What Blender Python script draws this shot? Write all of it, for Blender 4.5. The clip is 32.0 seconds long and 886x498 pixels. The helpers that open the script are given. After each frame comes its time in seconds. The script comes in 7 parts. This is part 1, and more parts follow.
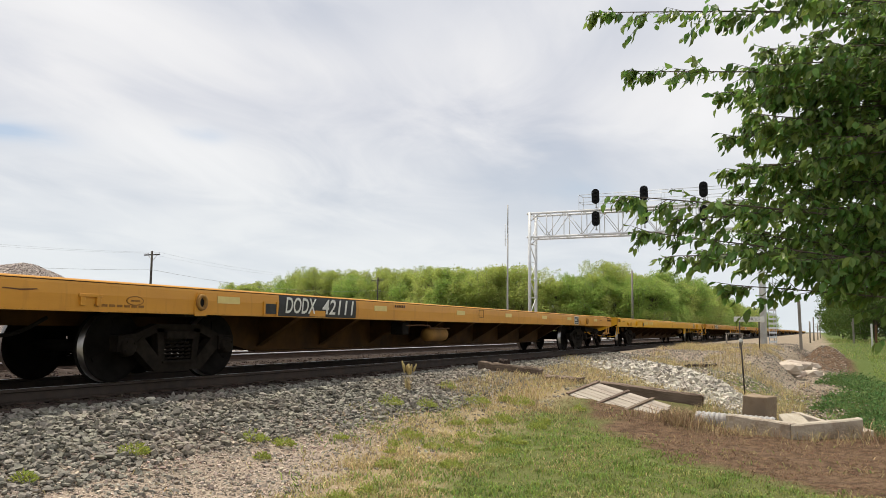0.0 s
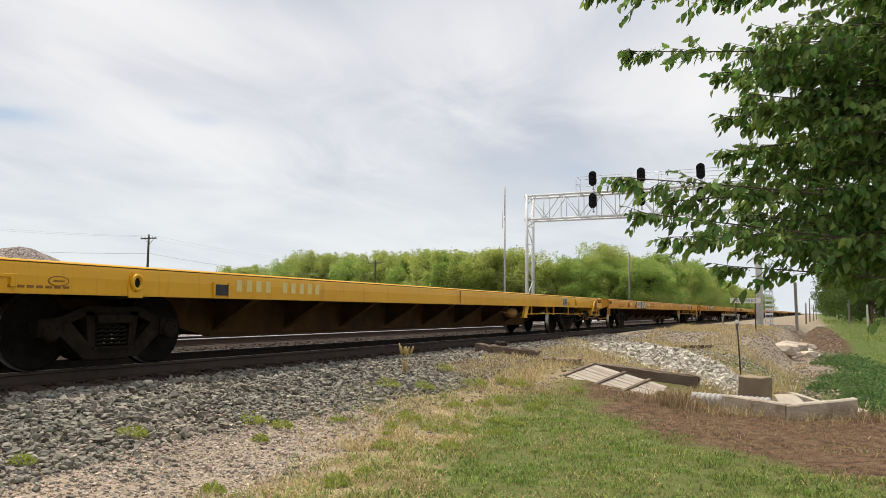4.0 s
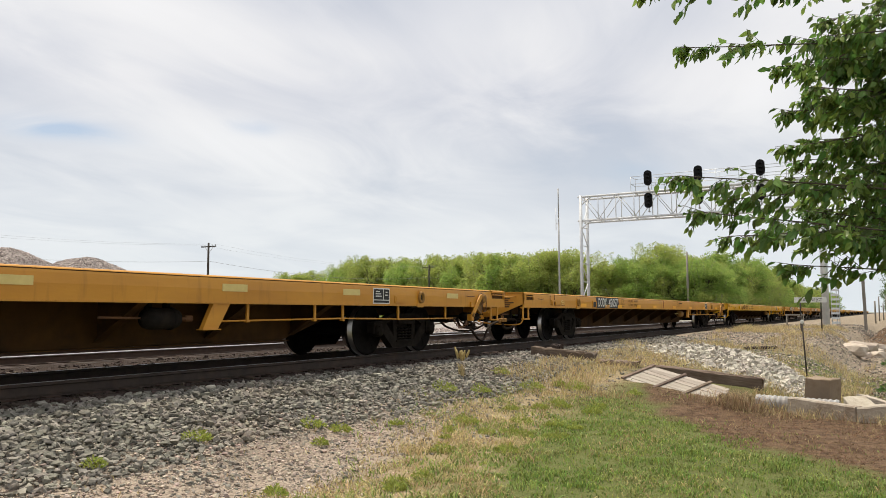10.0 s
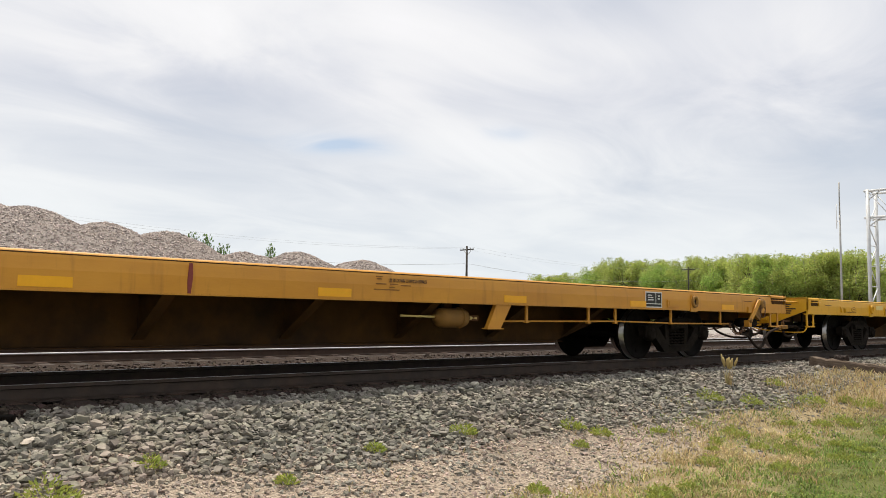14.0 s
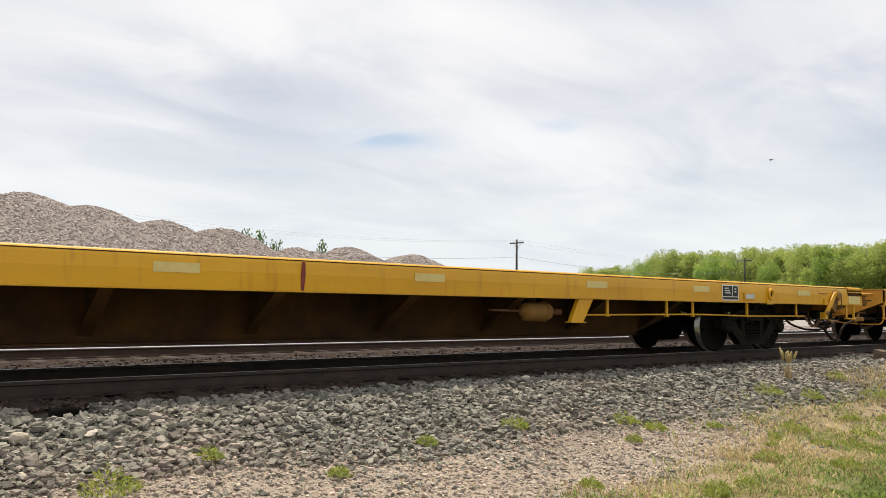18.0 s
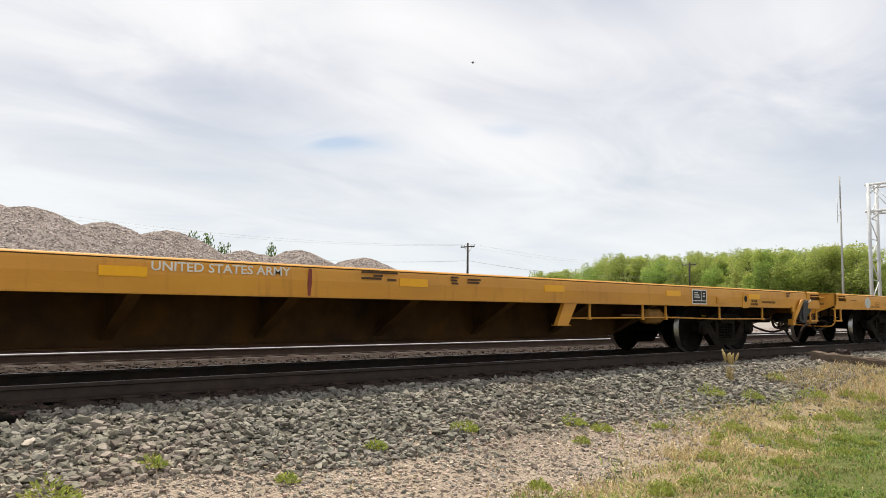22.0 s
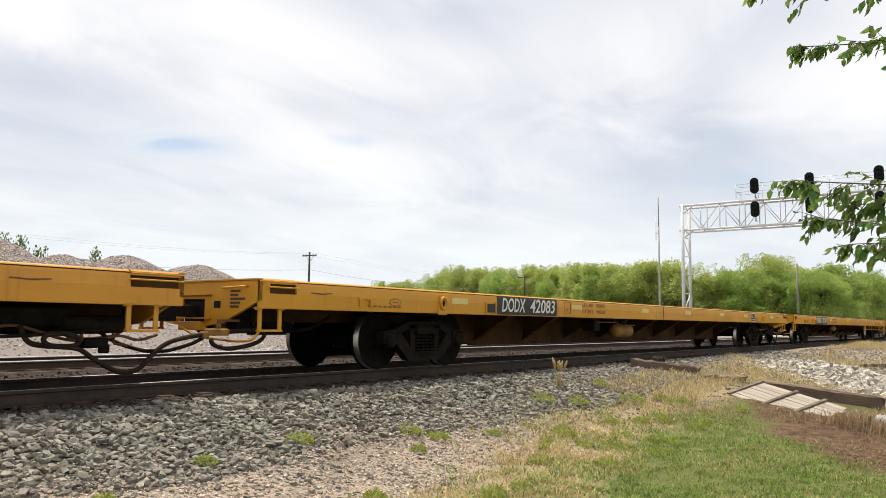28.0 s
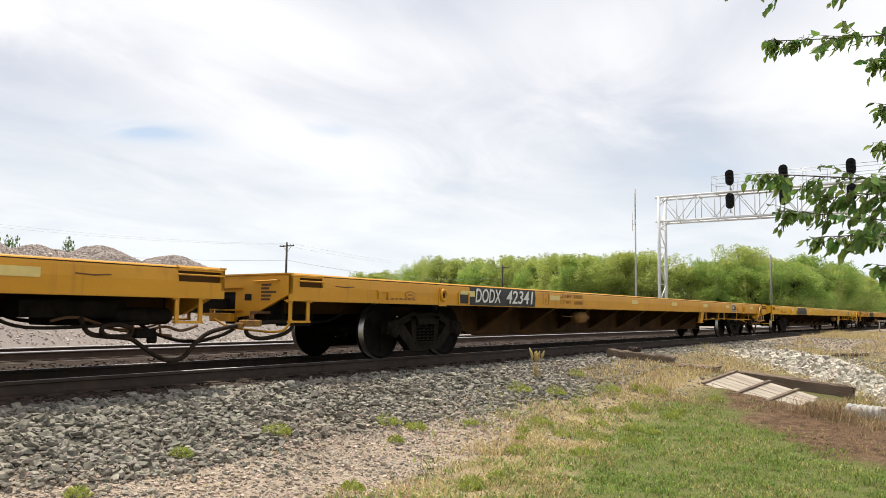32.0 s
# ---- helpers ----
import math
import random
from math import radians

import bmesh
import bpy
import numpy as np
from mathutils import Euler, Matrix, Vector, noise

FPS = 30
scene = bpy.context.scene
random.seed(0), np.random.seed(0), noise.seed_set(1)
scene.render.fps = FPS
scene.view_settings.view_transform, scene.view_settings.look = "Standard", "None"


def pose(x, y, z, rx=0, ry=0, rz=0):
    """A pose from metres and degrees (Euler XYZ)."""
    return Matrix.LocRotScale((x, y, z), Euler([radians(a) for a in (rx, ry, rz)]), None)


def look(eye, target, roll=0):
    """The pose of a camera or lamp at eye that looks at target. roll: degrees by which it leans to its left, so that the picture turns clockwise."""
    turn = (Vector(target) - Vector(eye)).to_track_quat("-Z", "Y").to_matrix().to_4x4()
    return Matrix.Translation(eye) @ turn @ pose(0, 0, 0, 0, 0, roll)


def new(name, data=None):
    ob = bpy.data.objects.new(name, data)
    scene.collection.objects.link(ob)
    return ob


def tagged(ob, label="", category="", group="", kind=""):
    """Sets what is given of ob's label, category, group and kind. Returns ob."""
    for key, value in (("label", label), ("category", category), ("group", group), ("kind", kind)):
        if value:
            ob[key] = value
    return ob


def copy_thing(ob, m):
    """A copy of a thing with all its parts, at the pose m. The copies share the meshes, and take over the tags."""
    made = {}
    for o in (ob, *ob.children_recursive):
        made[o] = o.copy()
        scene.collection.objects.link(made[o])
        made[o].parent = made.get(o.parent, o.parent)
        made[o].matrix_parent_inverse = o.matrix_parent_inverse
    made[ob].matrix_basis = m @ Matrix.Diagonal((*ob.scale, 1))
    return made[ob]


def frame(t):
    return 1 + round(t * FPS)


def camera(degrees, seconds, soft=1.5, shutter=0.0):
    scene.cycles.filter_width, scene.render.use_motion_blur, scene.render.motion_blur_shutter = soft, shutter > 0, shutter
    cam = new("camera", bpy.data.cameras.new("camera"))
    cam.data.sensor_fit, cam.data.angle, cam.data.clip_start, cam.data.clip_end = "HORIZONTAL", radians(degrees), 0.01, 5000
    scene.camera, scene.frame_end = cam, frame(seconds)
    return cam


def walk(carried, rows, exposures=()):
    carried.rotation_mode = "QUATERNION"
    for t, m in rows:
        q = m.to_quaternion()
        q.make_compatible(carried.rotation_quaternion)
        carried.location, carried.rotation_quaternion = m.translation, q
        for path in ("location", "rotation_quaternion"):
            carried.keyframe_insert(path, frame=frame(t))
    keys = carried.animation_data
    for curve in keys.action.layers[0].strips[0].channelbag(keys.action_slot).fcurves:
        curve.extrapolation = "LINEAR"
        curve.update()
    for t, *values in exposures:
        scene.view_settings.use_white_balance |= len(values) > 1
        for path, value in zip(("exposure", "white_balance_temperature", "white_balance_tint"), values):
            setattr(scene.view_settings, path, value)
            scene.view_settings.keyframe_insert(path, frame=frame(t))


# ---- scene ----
cam = camera(60.33, 32.0, soft=0.9)
PATH = [
    (0, pose(0.000, 0.000, 0.756, 95.89, -0.70, 26.15)),
    (0.5, pose(-0.003, 0.008, 0.748, 95.78, -0.91, 25.98)),
    (1, pose(-0.004, 0.010, 0.748, 95.44, -0.91, 25.83)),
    (1.5, pose(-0.007, 0.017, 0.747, 95.08, -0.87, 25.70)),
    (2, pose(-0.000, 0.016, 0.749, 94.86, -0.71, 25.63)),
    (2.5, pose(-0.006, 0.016, 0.746, 94.82, -0.58, 25.53)),
    (3, pose(-0.001, 0.011, 0.753, 94.79, -0.58, 25.64)),
    (3.5, pose(0.002, 0.014, 0.752, 94.67, -0.58, 25.78)),
    (5.5, pose(-0.002, 0.015, 0.753, 94.52, -0.25, 26.45)),
    (6, pose(-0.007, 0.014, 0.750, 94.64, -0.38, 26.54)),
    (6.5, pose(-0.003, 0.015, 0.751, 94.61, -0.52, 26.65)),
    (7, pose(-0.004, 0.017, 0.750, 94.52, -0.57, 26.98)),
    (7.5, pose(-0.011, 0.016, 0.750, 94.38, -0.46, 27.42)),
    (8, pose(-0.009, 0.017, 0.752, 94.17, -0.46, 27.68)),
    (8.5, pose(-0.005, 0.015, 0.754, 94.06, -0.53, 27.72)),
    (9, pose(-0.002, 0.011, 0.757, 94.23, -0.16, 28.67)),
    (9.5, pose(-0.002, 0.001, 0.753, 94.47, 0.29, 30.02)),
    (10, pose(-0.006, 0.005, 0.754, 94.84, 0.17, 30.04)),
    (10.5, pose(-0.006, 0.005, 0.752, 94.57, -0.06, 29.73)),
    (11, pose(-0.006, 0.002, 0.754, 94.64, -0.31, 29.87)),
    (11.5, pose(-0.009, 0.001, 0.753, 94.73, -0.09, 30.41)),
    (12, pose(-0.009, -0.012, 0.753, 94.75, -0.12, 31.92)),
    (12.5, pose(-0.027, -0.029, 0.751, 94.97, -0.68, 35.92)),
    (13, pose(-0.031, -0.047, 0.754, 94.60, -0.66, 43.17)),
    (13.5, pose(-0.034, -0.046, 0.754, 94.62, -1.09, 46.51)),
    (14, pose(-0.032, -0.066, 0.750, 94.87, -1.04, 48.86)),
    (14.5, pose(-0.042, -0.063, 0.747, 94.00, -1.07, 51.14)),
    (15, pose(-0.044, -0.062, 0.751, 93.58, -0.81, 52.32)),
    (15.5, pose(-0.044, -0.057, 0.756, 93.73, -0.68, 52.70)),
    (17.5, pose(-0.038, -0.059, 0.752, 94.48, -0.56, 53.12)),
    (18, pose(-0.039, -0.054, 0.751, 94.35, -0.71, 52.63)),
    (18.5, pose(-0.041, -0.050, 0.753, 94.19, -0.79, 51.99)),
    (19, pose(-0.039, -0.050, 0.746, 94.31, -0.76, 51.24)),
    (19.5, pose(-0.034, -0.054, 0.753, 94.20, -0.80, 50.72)),
    (20, pose(-0.035, -0.057, 0.757, 94.28, -0.77, 50.60)),
    (20.5, pose(-0.040, -0.055, 0.756, 94.41, -0.57, 51.46)),
    (21, pose(-0.039, -0.053, 0.756, 94.47, -0.36, 51.57)),
    (21.5, pose(-0.038, -0.055, 0.754, 94.55, -0.49, 51.35)),
    (22, pose(-0.027, -0.051, 0.752, 94.66, -0.57, 48.97)),
    (22.5, pose(-0.020, -0.045, 0.748, 94.58, -0.71, 45.56)),
    (23, pose(-0.021, -0.040, 0.752, 94.18, -1.13, 41.74)),
    (23.5, pose(-0.005, -0.040, 0.753, 94.42, -1.32, 38.93)),
    (24, pose(-0.008, -0.046, 0.753, 94.47, -1.10, 37.93)),
    (24.5, pose(-0.011, -0.034, 0.751, 94.72, -0.69, 37.96)),
    (25, pose(-0.016, -0.030, 0.748, 95.19, -0.59, 37.68)),
    (25.5, pose(0.006, -0.053, 0.757, 95.36, -0.62, 37.57)),
    (26, pose(-0.006, -0.039, 0.758, 95.37, -0.89, 37.16)),
    (26.5, pose(-0.031, -0.013, 0.743, 95.45, -0.81, 36.93)),
    (28.5, pose(-0.037, -0.010, 0.737, 95.56, -0.71, 37.20)),
    (29, pose(-0.032, -0.014, 0.747, 95.43, -1.02, 36.93)),
    (29.5, pose(-0.019, -0.024, 0.751, 95.31, -1.19, 36.72)),
    (30, pose(-0.019, -0.017, 0.749, 95.13, -0.83, 36.60)),
    (30.5, pose(-0.030, -0.004, 0.746, 94.98, -0.61, 36.47)),
    (31, pose(-0.019, -0.015, 0.747, 94.98, -0.66, 36.21)),
    (31.5, pose(-0.026, -0.005, 0.746, 94.89, -0.49, 35.92)),
    (32, pose(-0.034, -0.008, 0.744, 94.86, -0.65, 35.49)),
]
walk(cam, PATH, exposures=[(0, -0.02), (8, -0.02), (12, 0.0), (15, 0.06), (21, 0.08), (26, 0.15), (32, 0.21)])

# ---- sky, sun ----
TRACK_X = -9.0        # middle of the near track; rail tops are z = 0
SUN = Vector((-0.30, 0.16, 0.94)).normalized()
world = bpy.data.worlds.new("sky")
scene.world = world
world.use_nodes = True
wn, wl = world.node_tree.nodes, world.node_tree.links
wn.clear()


def wnode(kind, **values):
    n = wn.new(kind)
    for k, v in values.items():
        setattr(n, k, v)
    return n


def wmath(op, a, b=None, c=None):
    n = wnode("ShaderNodeMath", operation=op)
    for i, v in enumerate((a, b, c)):
        if v is None:
            continue
        if isinstance(v, (int, float)):
            n.inputs[i].default_value = v
        else:
            wl.new(v, n.inputs[i])
    return n.outputs[0]


def build_world():
    sky = wnode("ShaderNodeTexSky", sky_type="NISHITA", sun_disc=False)
    sky.sun_elevation = math.asin(SUN.z)
    sky.sun_rotation = math.atan2(SUN.x, SUN.y)
    sky.air_density, sky.dust_density = 1.0, 1.5
    way = wnode("ShaderNodeTexCoord")
    sep = wnode("ShaderNodeSeparateXYZ")
    wl.new(way.outputs["Generated"], sep.inputs[0])
    x, y, z = sep.outputs
    up = wmath("MAXIMUM", wmath("ADD", z, 0.16), 0.05)
    flat = wnode("ShaderNodeCombineXYZ")
    wl.new(wmath("DIVIDE", x, up), flat.inputs[0])
    wl.new(wmath("DIVIDE", y, up), flat.inputs[1])

    def cloud(scale, detail, rough, distortion, shift):
        n = wnode("ShaderNodeTexNoise")
        mp = wnode("ShaderNodeMapping")
        mp.inputs["Location"].default_value = shift
        mp.inputs["Rotation"].default_value = (0, 0, 0.6)
        mp.inputs["Scale"].default_value = (1.0, 0.62, 1.0)
        wl.new(flat.outputs[0], mp.inputs[0])
        wl.new(mp.outputs[0], n.inputs["Vector"])
        n.inputs["Scale"].default_value, n.inputs["Detail"].default_value = scale, detail
        n.inputs["Roughness"].default_value, n.inputs["Distortion"].default_value = rough, distortion
        return n.outputs["Fac"]

    big = cloud(0.75, 4, 0.45, 0.4, (3.1, 1.2, 0))
    fine = cloud(2.2, 7, 0.55, 0.7, (7.7, 4.1, 0))
    body = wmath("ADD", wmath("MULTIPLY", big, 0.65), wmath("MULTIPLY", fine, 0.35))
    body = wmath("ADD", wmath("MULTIPLY", wmath("SUBTRACT", body, 0.5), 0.95), 0.535)

    def patch(az, el, wide, tall, amount, ragged=1.6):
        """A soft cloud mass at an azimuth (from the track towards the yard behind it) and elevation, in degrees."""
        a, e = radians(az), radians(el)
        c = (-math.sin(a) * math.cos(e), math.cos(a) * math.cos(e), math.sin(e))
        u = (-math.cos(a), -math.sin(a), 0)
        v = (math.sin(a) * math.sin(e), -math.cos(a) * math.sin(e), math.cos(e))

        def dot(q):
            n = wnode("ShaderNodeVectorMath", operation="DOT_PRODUCT")
            wl.new(way.outputs["Generated"], n.inputs[0])
            n.inputs[1].default_value = q
            return n.outputs["Value"]
        wob = wmath("MULTIPLY", wmath("SUBTRACT", fine, 0.5), ragged)
        p = wmath("ADD", wmath("DIVIDE", dot(u), math.radians(wide)), wob)
        q = wmath("ADD", wmath("DIVIDE", dot(v), math.radians(tall)), wob)
        r = wmath("ADD", wmath("MULTIPLY", p, p), wmath("MULTIPLY", q, q))
        front = wmath("GREATER_THAN", dot(c), 0.0)
        return wmath("MULTIPLY", wmath("MULTIPLY", wmath("EXPONENT", wmath("MULTIPLY", r, -1.0)), front), amount)

    for az, el, wide, tall, amount in ((24.5, 19.0, 7, 4.5, 0.10), (9.5, 15.5, 5, 3.0, 0.08), (45, 12.0, 7, 2.2, 0.09), (74, 20, 9, 5, 0.09), (70, 8, 10, 4, 0.04), (41, 20, 10, 3, 0.03),
                                       (20, 12.0, 8, 3.2, -0.10), (50.5, 9.0, 4.5, 1.8, -0.07), (37, 22, 9, 3, -0.04), (67, 14, 7, 4, -0.07), (33, 8.6, 6, 1.6, -0.05), (13, 21, 9, 4, -0.05), (47, 15.5, 5, 1.2, -0.04)):
        body = wmath("ADD", body, patch(az, el, wide, tall, amount))
    ramp = wnode("ShaderNodeValToRGB")
    wl.new(body, ramp.inputs[0])
    els = ramp.color_ramp.elements
    els[0].position, els[0].color = 0.36, (0.53, 0.58, 0.68, 1)
    els[1].position, els[1].color = 0.66, (0.935, 0.93, 0.945, 1)
    for at, col in ((0.43, (0.63, 0.66, 0.735, 1)), (0.50, (0.745, 0.76, 0.81, 1)), (0.56, (0.85, 0.852, 0.875, 1)), (0.61, (0.90, 0.897, 0.91, 1))):
        e = els.new(at)
        e.color = col
    # the blue gap between the clouds
    gap = wmath("ADD", patch(56.3, 12.2, 2.9, 0.7, 1.0, 4.5), patch(43.5, 13.4, 1.8, 0.45, 0.35, 4.5))
    gap = wmath("MINIMUM", wmath("ADD", gap, patch(15.5, 10.3, 2.2, 0.9, 0.35, 4.0)), 0.8)
    blue = wnode("ShaderNodeMix", data_type="RGBA", blend_type="MULTIPLY")
    blue.inputs[0].default_value = 1.0
    wl.new(sky.outputs[0], blue.inputs[6])
    blue.inputs[7].default_value = (0.12, 0.12, 0.12, 1)
    mix = wnode("ShaderNodeMix", data_type="RGBA")
    wl.new(gap, mix.inputs[0])
    wl.new(ramp.outputs[0], mix.inputs[6])
    wl.new(blue.outputs[2], mix.inputs[7])
    # thinner, bluer cloud towards the horizon
    low = wmath("MINIMUM", wmath("MAXIMUM", wmath("SUBTRACT", 1.0, wmath("MULTIPLY", z, 3.6)), 0.0), 1.0)
    pale = wnode("ShaderNodeMix", data_type="RGBA")
    wl.new(wmath("MULTIPLY", low, 0.75), pale.inputs[0])
    wl.new(mix.outputs[2], pale.inputs[6])
    pale.inputs[7].default_value = (0.79, 0.855, 0.88, 1)
    bg = wnode("ShaderNodeBackground")
    bg.inputs["Strength"].default_value = 1.0
    wl.new(pale.outputs[2], bg.inputs["Color"])
    out = wnode("ShaderNodeOutputWorld")
    wl.new(bg.outputs[0], out.inputs[0])


build_world()
sun_data = bpy.data.lights.new("sun", "SUN")
sun_data.energy, sun_data.angle, sun_data.color = 4.3, radians(2), (1.0, 0.91, 0.76)
sun = new("sun", sun_data)
sun.matrix_world = look(SUN * 60, (0, 0, 0))


# ---- materials ----
def mat(name, a, b, scale=6.0, rough=0.8, metal=0.0, bump=0.3, fine=60.0, c=None, cscale=1.2, camount=0.5, vary=0.0, island=0.0,
        specular=0.4, stretch=(1, 1, 1), translucent=0.0, streak=None):
    """Two tones a and b mixed by fine noise, patches of a third tone c by coarse noise, bump by grain; vary: by object, island: by piece."""
    m = bpy.data.materials.new(name)
    m.use_nodes = True
    nt = m.node_tree
    n, l = nt.nodes, nt.links
    p = n["Principled BSDF"]
    tc = n.new("ShaderNodeTexCoord")
    mp = n.new("ShaderNodeMapping")
    mp.inputs["Scale"].default_value = stretch
    l.new(tc.outputs["Object"], mp.inputs[0])

    def nz(s, detail=5.0, r=0.6):
        t = n.new("ShaderNodeTexNoise")
        t.inputs["Scale"].default_value, t.inputs["Detail"].default_value, t.inputs["Roughness"].default_value = s, detail, r
        l.new(mp.outputs[0], t.inputs["Vector"])
        return t.outputs["Fac"]

    def mixc(f, x, y, kind="MIX"):
        k = n.new("ShaderNodeMix")
        k.data_type, k.blend_type = "RGBA", kind
        for sock, v in ((k.inputs[0], f), (k.inputs[6], x), (k.inputs[7], y)):
            if isinstance(v, tuple):
                sock.default_value = (*v, 1)
            elif isinstance(v, (int, float)):
                sock.default_value = v
            else:
                l.new(v, sock)
        return k.outputs[2]

    def sharp(v, lo, hi):
        r = n.new("ShaderNodeMapRange")
        r.inputs[1].default_value, r.inputs[2].default_value = lo, hi
        l.new(v, r.inputs[0])
        return r.outputs[0]

    col = mixc(sharp(nz(scale), 0.3, 0.7), a, b)
    if c:
        f = n.new("ShaderNodeMath")
        f.operation = "MULTIPLY"
        l.new(sharp(nz(cscale, 6), 0.48, 0.68), f.inputs[0])
        f.inputs[1].default_value = camount
        col = mixc(f.outputs[0], col, c)
    if streak:      # thin runs of rust down the side
        sm = n.new("ShaderNodeMapping")
        sm.inputs["Scale"].default_value = (1, 7.0, 0.9)
        l.new(tc.outputs["Object"], sm.inputs[0])
        st = n.new("ShaderNodeTexNoise")
        st.inputs["Scale"].default_value, st.inputs["Detail"].default_value = 1.6, 7.0
        l.new(sm.outputs[0], st.inputs["Vector"])
        f2 = n.new("ShaderNodeMath")
        f2.operation = "MULTIPLY"
        l.new(sharp(st.outputs["Fac"], 0.57, 0.74), f2.inputs[0])
        f2.inputs[1].default_value = 0.38
        col = mixc(f2.outputs[0], col, streak)
    if vary or island:
        if island:
            src = n.new("ShaderNodeNewGeometry").outputs["Random Per Island"]
        else:
            src = n.new("ShaderNodeObjectInfo").outputs["Random"]
        h = n.new("ShaderNodeHueSaturation")
        r = n.new("ShaderNodeMapRange")
        amount = vary or island
        r.inputs[3].default_value, r.inputs[4].default_value = 1 - amount, 1 + amount
        l.new(src, r.inputs[0])
        l.new(r.outputs[0], h.inputs["Value"])
        r2 = n.new("ShaderNodeMapRange")
        r2.inputs[3].default_value, r2.inputs[4].default_value = 0.5 - 0.075 * amount, 0.5 + 0.06 * amount
        mm = n.new("ShaderNodeMath")
        mm.operation = "FRACT"
        k = n.new("ShaderNodeMath")
        k.operation = "MULTIPLY"
        k.inputs[1].default_value = 7.31
        l.new(src, k.inputs[0])
        l.new(k.outputs[0], mm.inputs[0])
        l.new(mm.outputs[0], r2.inputs[0])
        l.new(r2.outputs[0], h.inputs["Hue"])
        l.new(col, h.inputs["Color"])
        col = h.outputs[0]
    l.new(col, p.inputs["Base Color"])
    p.inputs["Roughness"].default_value, p.inputs["Metallic"].default_value = rough, metal
    p.inputs["Specular IOR Level"].default_value = specular
    if bump:
        bn = n.new("ShaderNodeBump")
        bn.inputs["Strength"].default_value, bn.inputs["Distance"].default_value = bump, 0.02
        l.new(nz(fine, 4), bn.inputs["Height"])
        l.new(bn.outputs[0], p.inputs["Normal"])
    if translucent:
        tr = n.new("ShaderNodeBsdfTranslucent")
        l.new(col, tr.inputs["Color"])
        ms = n.new("ShaderNodeMixShader")
        ms.inputs[0].default_value = translucent
        l.new(p.outputs[0], ms.inputs[1])
        l.new(tr.outputs[0], ms.inputs[2])
        l.new(ms.outputs[0], n["Material Output"].inputs[0])
    return m


M = {}
M["orange"] = mat("orange_paint", (0.53, 0.24, 0.024), (0.61, 0.29, 0.032), 2.0, 0.5, bump=0.08, fine=30, c=(0.40, 0.17, 0.03), cscale=0.9, camount=0.35, stretch=(1, 0.5, 1.5), streak=(0.28, 0.12, 0.02))
M["yellow"] = mat("yellow_paint", (0.63, 0.325, 0.009), (0.69, 0.37, 0.012), 2.0, 0.45, bump=0.08, fine=30, c=(0.45, 0.20, 0.017), cscale=0.9, camount=0.3, stretch=(1, 0.5, 1.5), streak=(0.34, 0.15, 0.02))
M["amber"] = mat("amber_paint", (0.53, 0.25, 0.011), (0.61, 0.295, 0.015), 2.0, 0.5, bump=0.08, fine=30, c=(0.39, 0.165, 0.025), cscale=0.9, camount=0.35, stretch=(1, 0.5, 1.5), streak=(0.28, 0.12, 0.02))
M["under"] = mat("dark_underframe_paint", (0.054, 0.025, 0.008), (0.088, 0.042, 0.010), 3.0, 0.85, bump=0.2, c=(0.018, 0.012, 0.009), cscale=1.1, camount=0.85, specular=0.2)
M["black"] = mat("black_stencil_paint", (0.012, 0.012, 0.013), (0.03, 0.03, 0.03), 5.0, 0.6, bump=0.1)
M["white"] = mat("white_lettering", (0.72, 0.72, 0.68), (0.60, 0.60, 0.56), 14.0, 0.7, bump=0)
M["darktext"] = mat("dark_lettering", (0.05, 0.03, 0.02), (0.09, 0.05, 0.02), 14.0, 0.7, bump=0)
M["fadetext"] = mat("faded_brown_lettering", (0.15, 0.07, 0.02), (0.30, 0.14, 0.02), 30.0, 0.7, bump=0)
M["cream"] = mat("faded_cream_reflector", (0.70, 0.57, 0.22), (0.62, 0.49, 0.18), 9.0, 0.5, bump=0.05)
M["gold"] = mat("bright_yellow_reflector", (0.85, 0.42, 0.01), (0.78, 0.38, 0.01), 9.0, 0.4, bump=0.05)
M["soot"] = mat("sooty_cast_steel", (0.009, 0.008, 0.007), (0.018, 0.015, 0.013), 8.0, 0.9, bump=0.4, c=(0.04, 0.03, 0.02), cscale=3, camount=0.4, specular=0.1)
# side-frame and wheel steel: the deck's shade is put into both colours
M["castgrey"] = mat("dusty_shade_dark_steel", (0.009, 0.0075, 0.006), (0.018, 0.014, 0.011), 8.0, 0.9, bump=0.4, specular=0.08, c=(0.032, 0.026, 0.02), cscale=4, camount=0.4)
M["wheel"] = mat("shade_dark_wheel_steel", (0.006, 0.0055, 0.005), (0.014, 0.012, 0.011), 6.0, 0.85, bump=0.2, specular=0.06)
M["tread"] = mat("worn_bright_steel", (0.30, 0.29, 0.28), (0.42, 0.41, 0.40), 10.0, 0.3, 1.0, bump=0.05)
M["railhead"] = mat("polished_rail_head", (0.46, 0.46, 0.47), (0.58, 0.58, 0.58), 4.0, 0.62, 0.15, bump=0.03)
M["railweb"] = mat("dark_greased_rail", (0.028, 0.02, 0.016), (0.055, 0.038, 0.028), 6.0, 0.75, bump=0.2, c=(0.09, 0.05, 0.03), cscale=2, camount=0.4)
M["railrust"] = mat("rusty_rail", (0.05, 0.032, 0.023), (0.08, 0.05, 0.035), 6.0, 0.85, bump=0.2)
M["tie"] = mat("creosoted_wood", (0.026, 0.019, 0.015), (0.05, 0.036, 0.027), 6.0, 0.9, bump=0.5, stretch=(0.15, 1, 1), c=(0.075, 0.05, 0.036), vary=0.3)
